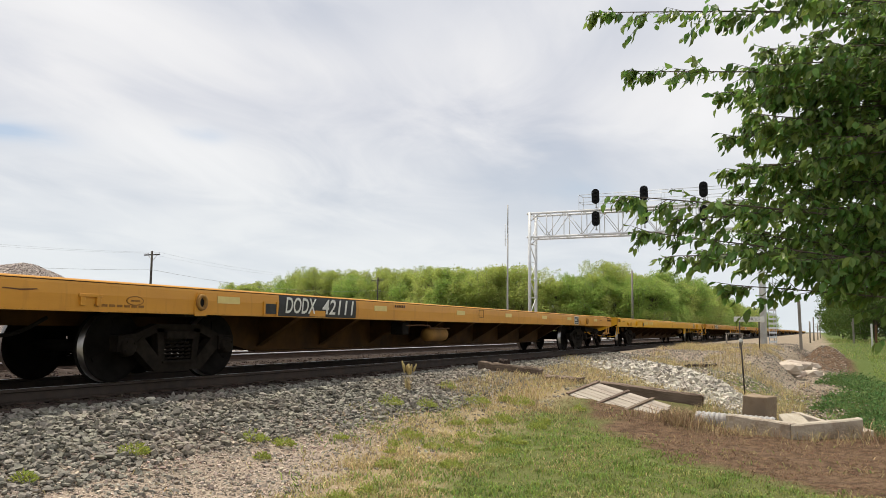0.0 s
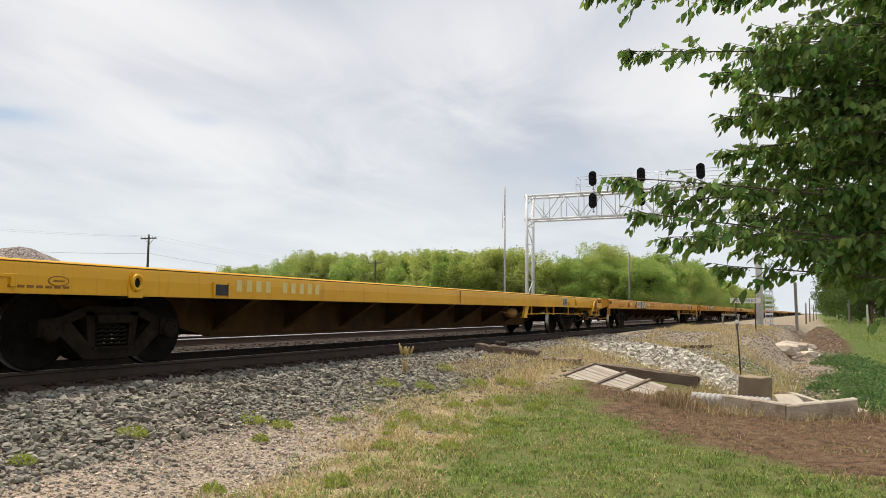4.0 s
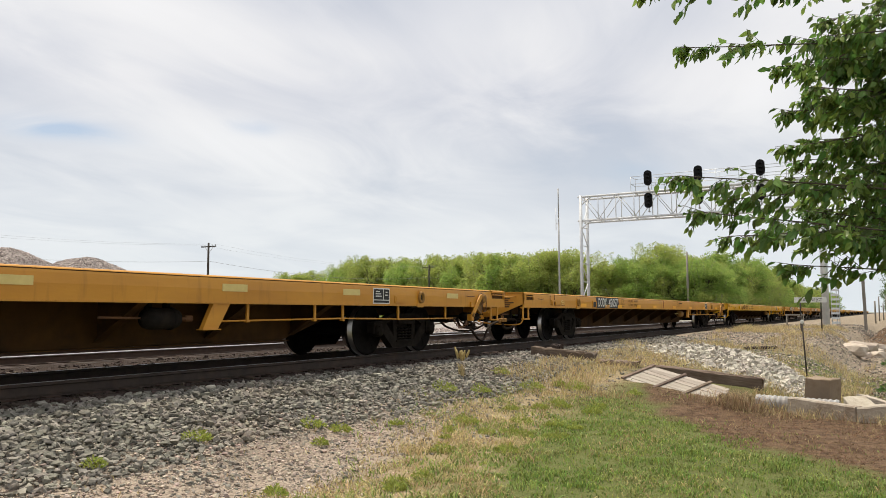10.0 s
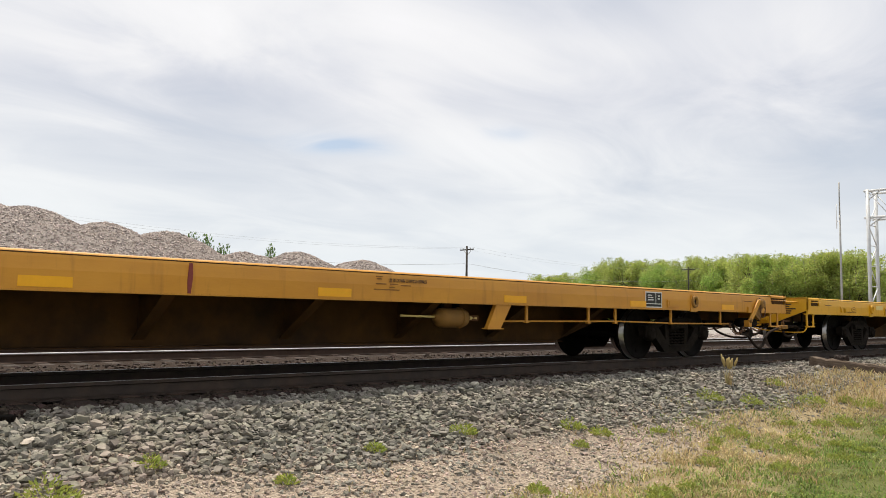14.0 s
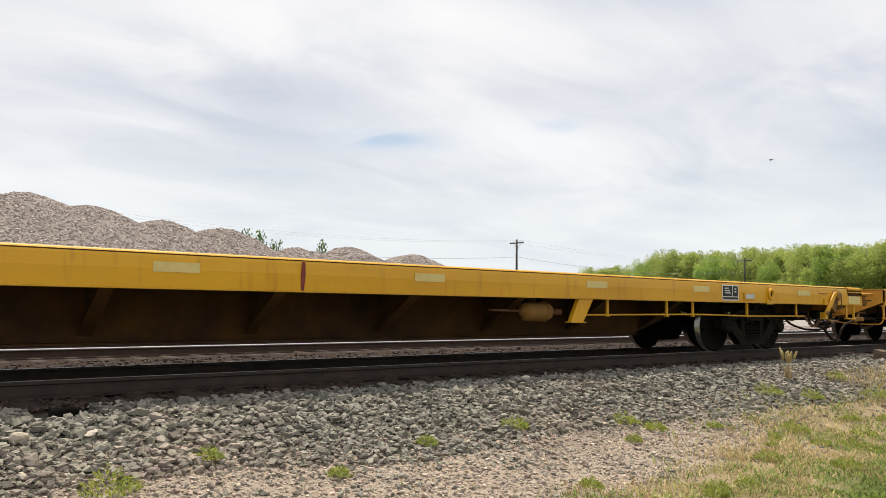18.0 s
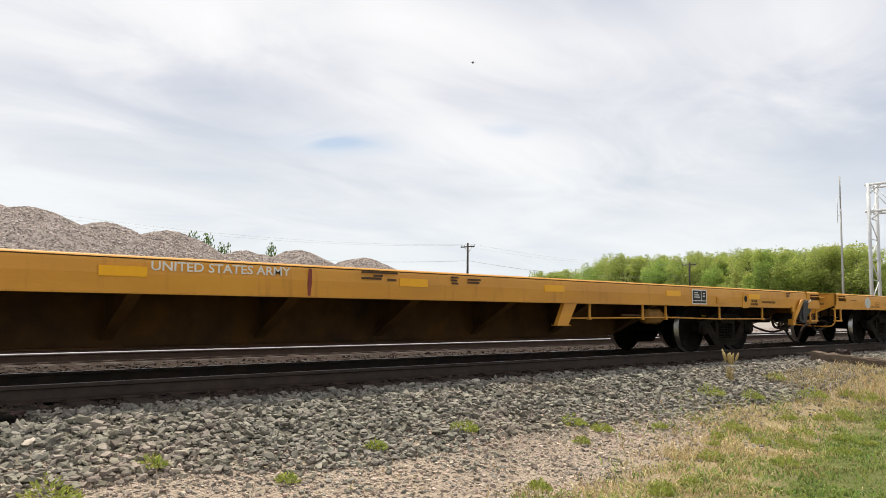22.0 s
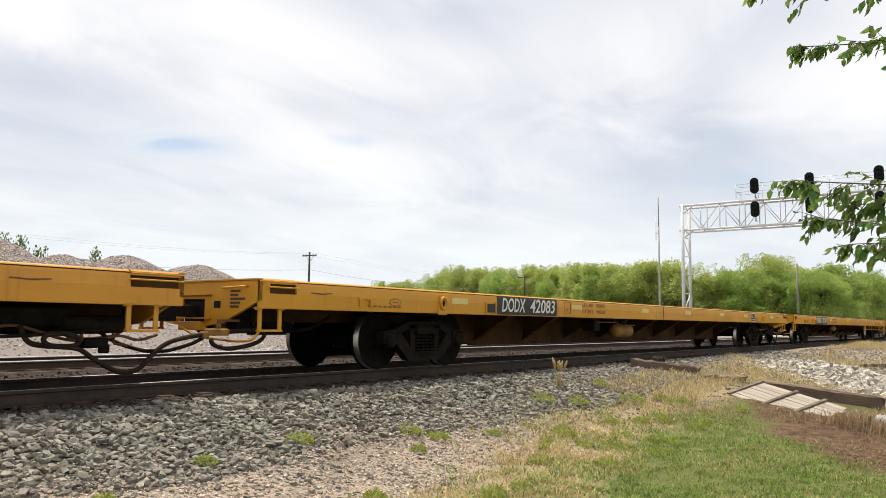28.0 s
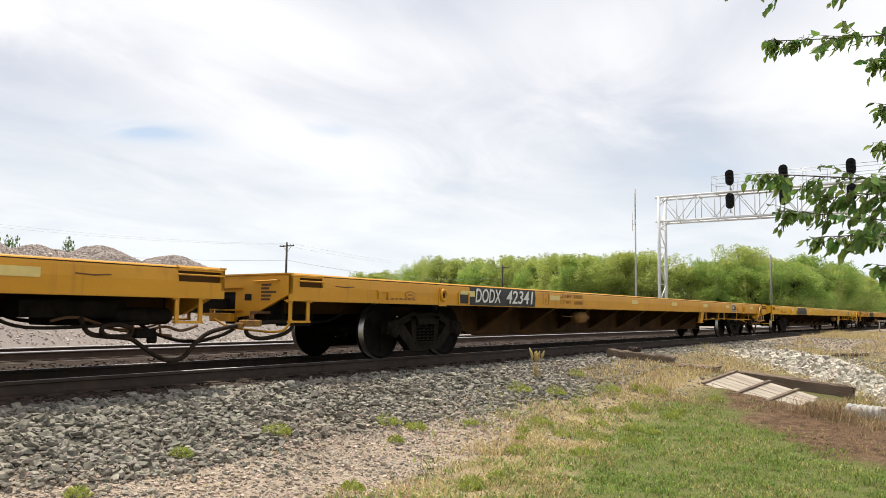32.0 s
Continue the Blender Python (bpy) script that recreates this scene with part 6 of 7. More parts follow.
beam("railway_tie", (-7.08, 16.35, -0.22), (-5.70, 16.72, -0.36), 0.27, 0.22, M["timber"], "discarded weathered railway tie lying on the ballast", "timber", 3, 0.015)
beam("railway_tie", (-5.80, 16.60, -0.42), (-4.75, 16.75, -0.47), 0.22, 0.16, M["timber"], "short rotten piece of railway tie", "timber", 4, 0.018)
beam("timber_block", (-7.08, 17.5, -0.2), (-6.80, 17.62, -0.2), 0.2, 0.2, M["tie"], "short dark block of tie wood", "timber", 6, 0.02)
beam("timber_beam", (-4.30, 16.08, -0.56), (-2.10, 15.85, -0.74), 0.2, 0.25, M["timber"], "long weathered timber beam beside the rock pile", "timber", 5, 0.011)
beam("log", (-4.18, 27.5, -0.48), (-3.30, 28.6, -0.48), 0.13, 0.09, M["tie"], "short dark log lying on dry grass", "log", 7, 0.008)


def build_panel():
    o = Vector((-4.46, 14.61, -0.52))
    u = Vector((1.62, -0.95, -0.29)).normalized()
    v = Vector((0.41, 0.64, 0.20))
    v = (v - u * v.dot(u)).normalized()
    n = u.cross(v)
    m = Matrix.Translation(o) @ Matrix((u, v, n)).transposed().to_4x4()
    p = thing("wooden_panel", "bleached board panel with dark cleats, fallen on the ground", "wooden panel", m)
    rnd = random.Random(2)
    for i in range(7):
        y = i * 0.115
        l0, l1 = rnd.uniform(-0.02, 0.03), 1.92 + rnd.uniform(-0.06, 0.05)
        part("board", bevel(boxes((l0, l1, y + 0.003, y + 0.110, 0.0, 0.024 + rnd.uniform(-0.004, 0.004))), 0.004), M["board"], p)
    for x in (0.03, 0.84, 1.45):
        part("cleat", bevel(boxes((x - 0.035, x + 0.035, -0.03, 0.83, 0.029, 0.058)), 0.006), M["timber"], p, "dark crosswise cleat")


build_panel()


def build_rocks():
    pile = thing("rock_pile", "heap of pale broken limestone rocks beside the track", "rock pile", pose(0, 0, 0))
    rnd = random.Random(21)
    meshes = []
    for k in range(9):
        co, fa = stone_shape(rnd, 0.7) if k % 3 == 0 else chunk_shape(rnd)
        me = bpy.data.meshes.new("rock")
        me.from_pydata(co.tolist(), [], fa.tolist())
        me.materials.append(M["rock"])
        meshes.append(me)
    made = 0
    extra = []
    tries = 0
    while made < 300 or len(extra) < 4400:
        tries += 1
        if tries > 40000:
            break
        t, s = rnd.random(), rnd.uniform(-1, 1)
        # the heap runs from the track's shoulder down to the culvert
        cx, cy = -5.9 + 4.3 * t, 25.2 - 7.6 * t
        half = 2.6 - 1.5 * t
        x = cx + s * half * 0.55 + rnd.uniform(-0.2, 0.2)
        y = cy + s * half * 1.0 + rnd.uniform(-0.2, 0.2)
        lift = 0.26 * (1 - s * s) * smooth(0, 0.25, t) * smooth(1.05, 0.8, t)
        size = rnd.uniform(0.038, 0.075)
        z = height(x, y) + lift * rnd.uniform(0.6, 1.05) + size * 0.3
        near = s < 0.35
        if near and made < 300:
            ob = part("rock", meshes[rnd.randrange(9)], None, pile, at=pose(x, y, z, rnd.uniform(0, 360), rnd.uniform(0, 360), rnd.uniform(0, 360)))
            ob.scale = (size, size * rnd.uniform(0.7, 1.2), size * rnd.uniform(0.7, 1.0))
            made += 1
        elif len(extra) < 4400:
            extra.append((x, y, z - 0.05, size))
    scatter("rubble", extra, [stone_shape(rnd, rnd.uniform(0.5, 0.8)) for _ in range(4)] + [chunk_shape(rnd) for _ in range(9)], M["rubble"], "", "", pile, 7)
    # pale boulders on the far bank
    for k, (x, y, s) in enumerate(((-1.25, 36.5, 0.56), (-1.2, 39.8, 0.72), (-0.75, 41.4, 0.55), (-0.45, 40.0, 0.52), (-1.0, 38.0, 0.36), (-0.3, 38.4, 0.34), (-0.55, 43.2, 0.5))):
        bm = bmesh.new()
        bmesh.ops.create_icosphere(bm, subdivisions=2, radius=s)
        for v in bm.verts:
            v.co.x, v.co.y, v.co.z = (s * math.copysign(abs(q / s) ** 0.6, q) for q in v.co)
            v.co += 0.45 * s * noise.noise_vector(v.co * 1.6 / s + Vector((k * 7, 0, 0)))
            v.co.z *= 0.5
        solid("boulder", bm, M["boulder"], "pale angular boulder on the ditch bank", "boulder", pose(x, y, height(x, y) + 0.08, 0, 0, k * 40), group="boulders on the bank")
    bm = bmesh.new()
    bmesh.ops.create_icosphere(bm, subdivisions=2, radius=0.07)
    for v in bm.verts:
        v.co.z *= 0.6
        v.co += 0.02 * noise.noise_vector(v.co * 9)
    solid("white_stone", bm, M["rock"], "single white stone on the grey ballast", "stone", pose(-7.38, 6.92, -0.16))
    bm = bmesh.new()
    bmesh.ops.create_icosphere(bm, subdivisions=2, radius=0.06)
    for v in bm.verts:
        v.co.z *= 0.35
        v.co.y *= 2.3
        v.co.x *= 0.8
        v.co += 0.02 * noise.noise_vector(v.co * 11)
    solid("white_stone", bm, M["rock"], "flat pale stone on the grey ballast", "stone", pose(-6.74, 1.50, -0.30, 0, 0, 60))
    bm = bmesh.new()
    bmesh.ops.create_icosphere(bm, subdivisions=2, radius=0.075)
    for v in bm.verts:
        v.co.z *= 0.7
        v.co += 0.018 * noise.noise_vector(v.co * 12)
    solid("yellow_stone", bm, M["dirtpad"], "rounded yellowish stone among the grey ballast", "stone", pose(-6.74, 0.97, height(-6.74, 0.97) + 0.03))
    # ribbed rail-side box at the edge of the ties
    g = thing("ribbed_box", "small dark ribbed steel box at the ties' end", "track fitting", pose(-7.30, 1.40, -0.17))
    part("body", bevel(boxes((-0.05, 0.05, -0.115, 0.115, -0.08, 0.01)), 0.01), M["soot"], g)
    for i in range(8):
        part("rib", boxes((0.051, 0.062, -0.105 + i * 0.028, -0.092 + i * 0.028, -0.07, 0.005)), M["castgrey"], g)


build_rocks()


def build_sticks():
    for a, b in STICKS:
        a, b = Vector((*a, height(*a) + 0.035)), Vector((*b, height(*b) + 0.045))
        mid = a.lerp(b, 0.5) + Vector((0.01, 0.0, 0.02))
        solid("stick", tube([a, mid, b], 0.007, 6, taper=0.004), M["board"], "thin pale dry stick lying on the ballast", "stick", group="sticks on the ballast")


STICKS = (((-6.71, 6.14), (-6.50, 6.06)), ((-6.60, 4.45), (-6.50, 4.62)), ((-6.9, 7.9), (-6.75, 8.15)))
build_sticks()


# ---- signs and posts by the pad ----
def build_sign():
    s = thing("station_sign", "white station name board on two thin dark posts", "sign", pose(-2.9, 38, -0.1))
    for dx in (-0.42, 0.42):
        part("post", tube([(dx, 0, 0), (dx, 0, 1.55)], 0.03, 8), M["darkwood"], s)
    b = part("board", bevel(boxes((-0.66, 0.66, -0.05, -0.03, 1.30, 1.535)), 0.005), M["white"], s, "white board with black letters")
    lettering("MULVANE JCT", 0.175, b, M["black"], pose(0, -0.053, 1.417, 90, 0, 0), align="CENTER", squeeze=0.86)
    m = thing("marker_post", "thin dark marker post with a white disc", "marker post", pose(-1.79, 21.4, -0.78, 1.5, -2.5, 0))
    part("post", tube([(0, 0, -0.1), (0, 0, 1.36)], 0.019, 8), M["darkwood"], m)
    part("disc", lathe([(0.004, -0.035), (0.042, -0.035), (0.05, -0.028), (0.042, -0.022), (0.004, -0.022)], "y", 18, None, (0, 0, 1.30)), M["white"], m)
    p = thing("timber_post", "stout weathered grey timber post by the crossing", "post", pose(-1.05, 53, -0.35, 0, -1, 0))
    part("post", bevel(boxes((-0.09, 0.09, -0.09, 0.09, 0, 3.05)), 0.02), M["greywood"], p)
    for k, (x, y, h) in enumerate(((-0.75, 75, 1.9), (-0.55, 92, 2.6), (-0.2, 110, 2.0), (0.1, 130, 3.5))):
        q = thing("line_post", "distant thin grey post beside the line", "post", pose(x, y, -0.2), group="posts along the line")
        part("post", tube([(0, 0, 0), (0, 0, h)], 0.065, 8), M["greywood"], q)
    for k, (x, y, h, mm) in enumerate(((3.75, 70, 1.9, "white"), (4.05, 70, 1.8, "rust"), (2.6, 74, 2.2, "greywood"), (5.2, 72, 1.5, "greywood"))):
        q = thing("fence_post", "upright post by the dirt crossing under trees", "post", pose(x, y, height(x, y) - 0.05), group="fence posts")
        part("post", bevel(boxes((-0.07, 0.07, -0.07, 0.07, 0, h)), 0.01), M[mm], q)
    h = thing("sawhorse", "small grey trestle beside the gantry leg", "trestle", pose(-4.4, 47, -0.1))
    part("top_rail", bevel(boxes((-0.5, 0.5, -0.04, 0.04, 0.68, 0.76)), 0.01), M["greywood"], h)
    for dx in (-0.42, 0.42):
        for dy in (-0.25, 0.25):
            part("leg", tube([(dx, dy, 0), (dx, 0, 0.7)], 0.025, 6), M["greywood"], h)


build_sign()


# ---- foliage ----
def leaf_mesh(name, leaves, material, bend=0.25, width=0.6):
    """Blades with a folded midrib. leaves: place, way, side, length."""
    v, f = [], []
    for p, d, s, l in leaves:
        n = d.cross(s)
        k = len(v)
        w = l * width * 0.5
        for along, half, up in ((0, 0, 0), (0.32, 1.0, 0.10), (0.68, 0.75, 0.05), (1.0, 0, -bend)):
            c = p + d * (l * along) + n * (l * up * 0.6)
            if half == 0:
                v.append(c)
            else:
                v.extend((c + s * (w * half), c - n * (l * 0.07), c - s * (w * half)))
        f += [(k, k + 1, k + 2), (k, k + 2, k + 3), (k + 1, k + 4, k + 5, k + 2), (k + 2, k + 5, k + 6, k + 3), (k + 4, k + 7, k + 5), (k + 5, k + 7, k + 6)]
    me = bpy.data.meshes.new(name)
    me.from_pydata([tuple(c) for c in v], [], f)
    me.materials.append(material)
    return me


def rand_unit(rnd):
    while True:
        q = Vector((rnd.uniform(-1, 1), rnd.uniform(-1, 1), rnd.uniform(-1, 1)))
        if 0.1 < q.length < 1:
            return q.normalized()


def build_near_tree():
    rnd = random.Random(77)
    root = Vector((2.3, 6.2, height(2.3, 6.2) - 0.05))
    tree = thing("tree", "broad-leaved tree with drooping green leaves over the yard", "tree", Matrix.Translation(root))
    top = Vector((0.1, 0.25, 5.4))
    trunk = tube([(0, 0, 0), (0.02, 0.03, 0.8), (0.05, 0.08, 2.2), (0.02, 0.15, 3.6), top], 0.17, 12, taper=0.06)
    part("trunk", trunk, M["bark"], tree)
    eye = Vector((0, 0, 0.75))
    ends = []
    # boughs that reach out over the yard: way from the eye (x and z per metre of y) and distance along y
    for wx, wz, dist in ((-0.258, 0.436, 5.0), (-0.205, 0.345, 5.0), (-0.10, 0.302, 5.6), (-0.09, 0.245, 5.2), (-0.225, 0.178, 4.6), (-0.195, 0.128, 4.6), (-0.165, 0.096, 5.0),
                         (-0.095, 0.058, 5.0), (-0.09, 0.20, 5.4), (-0.07, 0.12, 5.2), (-0.02, 0.09, 5.4), (-0.09, 0.40, 5.6), (-0.04, 0.25, 5.6), (0.0, 0.17, 5.4),
                         (-0.09, 0.155, 5.8), (0.03, 0.30, 5.2), (0.04, 0.22, 5.6), (0.05, 0.13, 5.6), (-0.10, 0.47, 5.4), (-0.07, 0.30, 6.0), (-0.03, 0.20, 6.2), (0.0, 0.34, 6.2),
                         (-0.06, 0.27, 5.0), (-0.03, 0.30, 5.2), (-0.04, 0.33, 5.0), (-0.155, 0.142, 4.9), (-0.12, 0.10, 5.2)):
        ends.append((eye + Vector((wx, 1, wz)) * dist - root, True))
    for n_ in range(86):   # the inner crown on the yard's side
        wz = rnd.uniform(0.07, 0.31) if n_ % 4 else rnd.uniform(0.31, 0.52)
        lo = -0.075 if wz > 0.2 else -0.10 if wz > 0.12 else -0.035
        dist = rnd.uniform(4.9, 7.6)
        ends.append((eye + Vector((rnd.uniform(lo, 0.10), 1, wz)) * dist - root, True))
    for _ in range(16):   # the rest of the crown, away from the yard
        a = rnd.uniform(-1.9, 1.6)
        ends.append((Vector((2.0 * math.cos(a), 2.2 * math.sin(a), rnd.uniform(2.0, 6.2))), False))
    leaves, singles = [], []
    for e, fine in ends:
        z0 = clamp(e.z - rnd.uniform(0.1, 0.9), 1.3, 5.0)
        start = Vector((0.04, 0.12, z0))
        mid = start.lerp(e, 0.5) + Vector((0, 0, 0.16)) + 0.12 * rand_unit(rnd)
        run_ = arc([start, mid, e], 10)
        bough = part("bough", tube(run_, 0.012, 6, taper=0.0025), M["bark"], tree)
        count = len(run_)
        twigs = bmesh.new()
        for i in range(count):
            t = i / (count - 1)
            if t < 0.22:
                continue
            for _ in range((7 if t > 0.93 else 4) if fine else 2):
                p = run_[i] + (run_[min(i + 1, count - 1)] - run_[i]) * rnd.random()
                along = (run_[min(i + 1, count - 1)] - run_[max(i - 1, 0)]).normalized()
                side = rand_unit(rnd)
                side = (side - along * side.dot(along)).normalized()
                side.z *= 0.75
                way = (along * rnd.uniform(0.6, 1.1) + side * rnd.uniform(0.5, 1.0) + Vector((0, 0, rnd.uniform(-0.25, 0.1) - (0.45 if t > 0.8 else 0.0)))).normalized()
                reach = (rnd.uniform(0.08, 0.27) if t > 0.55 else rnd.uniform(0.15, 0.48)) * (0.55 if t > 0.85 else 1)
                q = p + way * reach
                tube([p, q], 0.0025, 4, twigs, taper=0.001)
                m = max(4, int(reach / 0.029))
                for j in range(m):
                    c = p.lerp(q, (j + 0.7) / m)
                    flip = 1 if j % 2 else -1
                    sid = way.cross(Vector((0, 0, 1))).normalized() * flip
                    d = (way * rnd.uniform(0.2, 0.8) + sid * rnd.uniform(0.3, 0.8) + Vector((0, 0, -rnd.uniform(-0.1, 1.7)))).normalized()
                    flat = Vector((rnd.uniform(-1, 1), rnd.uniform(-1, 1), 0.1))
                    s = (flat - d * flat.dot(d)).normalized()
                    size = rnd.uniform(0.050, 0.094) * (0.8 if t > 0.9 else 1)
                    (singles if fine and t > 0.6 and len(singles) < 260 and rnd.random() < 0.10 else leaves).append((c, d, s, size))
        tw = part("brushwood", twigs, M["bark"], bough)
        tw["kind"] = "stuff"
    crown = part("crown", leaf_mesh("crown", leaves, M["leaf"], width=0.52), None, tree, "crown of drooping pointed leaves")
    crown["kind"] = "stuff"
    base = leaf_mesh("leaf", [(Vector((0, 0, 0)), Vector((0, 1, 0)), Vector((1, 0, 0)), 1.0)], M["leaf"], width=0.52)
    for c, d, s, size in singles:
        m = Matrix((s, d, s.cross(d))).transposed().to_4x4()
        part("leaf", base, None, tree, at=Matrix.Translation(c) @ m @ Matrix.Scale(size, 4))
    return len(leaves)


build_near_tree()


def sprig_mesh(name, leaves, material):
    """Small four-cornered leaves, folded along the middle."""
    p = np.array([c[0][:] for c in leaves])
    d = np.array([c[1][:] for c in leaves])
    w = np.array([c[2][:] for c in leaves])
    l = np.array([c[3] for c in leaves])[:, None]
    up = np.cross(d, w)
    v = np.stack([p, p + l * (0.5 * d + 0.42 * w + 0.12 * up), p + l * d, p + l * (0.5 * d - 0.42 * w + 0.12 * up)], 1).reshape(-1, 3)
    k = np.arange(len(leaves))[:, None] * 4
    f = np.concatenate([k + (0, 1, 2), k + (0, 2, 3)])
    me = bpy.data.meshes.new(name)
    me.from_pydata(v.tolist(), [], f.tolist())
    me.materials.append(material)
    return me


def tree_template(seed, tall, spread, material, cards, low=0.12, sprays=90):
    """A tree: trunk, limbs, a crown of many leaf clumps with gaps, and upright feathery shoots round its top."""
    rnd = random.Random(seed)
    t = thing("tree", "bushy green broad-leaved tree at the edge of the woods", "tree", group="trees of the woods")
    bm = tube([(0, 0, -0.2), (0.05, 0.1, tall * 0.35), (0.1, 0.0, tall * 0.8)], 0.16, 8, taper=0.04)
    lumps = []
    for i in range(52):
        a = rnd.uniform(0, 6.283)
        z = tall * rnd.uniform(low + 0.06, 0.92)
        r = spread * rnd.uniform(0.25, 0.9) * math.sqrt(max(0.08, 1 - ((z / tall - 0.42) / 0.6) ** 2))
        c = Vector((r * math.cos(a), r * math.sin(a), z))
        lumps.append((c, rnd.uniform(0.13, 0.34) * spread))
        tube([(0.05, 0.05, max(0.4, z * 0.55)), c * 0.6 + Vector((0, 0, z * 0.35)), c], 0.05, 5, bm, taper=0.012)
    part("trunk", bm, M["bark"], t)
    leaves = []
    for i in range(cards * 2):
        c, r = lumps[rnd.randrange(len(lumps))]
        d = rand_unit(rnd)
        p = c + Vector((d.x, d.y, d.z * 0.85)) * r * rnd.uniform(0.3, 1.0) ** 0.6 * rnd.uniform(0.85, 1.25)
        if p.z < tall * low * 0.5:
            p.z = tall * low * 0.5 + rnd.random() * 0.4
        way = (d + 0.9 * rand_unit(rnd) + Vector((0, 0, 0.25))).normalized()
        s = way.cross(rand_unit(rnd)).normalized()
        leaves.append((p, way, s, rnd.uniform(0.10, 0.20)))
    shoots = bmesh.new()
    for i in range(sprays):
        c, r = lumps[rnd.randrange(len(lumps))]
        a = rnd.uniform(0, 6.283)
        out = Vector((math.cos(a), math.sin(a), 0)) * rnd.uniform(0.0, 0.9)
        base = c + Vector((out.x, out.y, 0.45 * rnd.random() + 0.2)) * r
        way = (Vector((base.x, base.y, 0)) * (0.55 / spread) + Vector((0, 0, 1)) + 0.35 * rand_unit(rnd)).normalized()
        reach = r * rnd.uniform(0.35, 0.75) + 0.2
        if base.z + reach > tall * 1.02:
            reach = max(0.3, tall * 1.02 - base.z)
        tube([base - way * 0.5, base + way * reach * 1.25], 0.02, 4, shoots, taper=0.008)
        for j in range(34):
            f = rnd.random()
            q = base + way * (reach * f) + rand_unit(rnd) * (0.42 * (1.1 - 0.7 * f))
            w = (way + 0.7 * rand_unit(rnd)).normalized()
            leaves.append((q, w, w.cross(rand_unit(rnd)).normalized(), rnd.uniform(0.08, 0.17)))
    sh = part("brushwood", shoots, M["twig"], t, "bare grey upright shoots")
    sh["kind"] = "stuff"
    cr = part("crown", sprig_mesh("crown", leaves, material), None, t)
    cr["kind"] = "stuff"
    return t


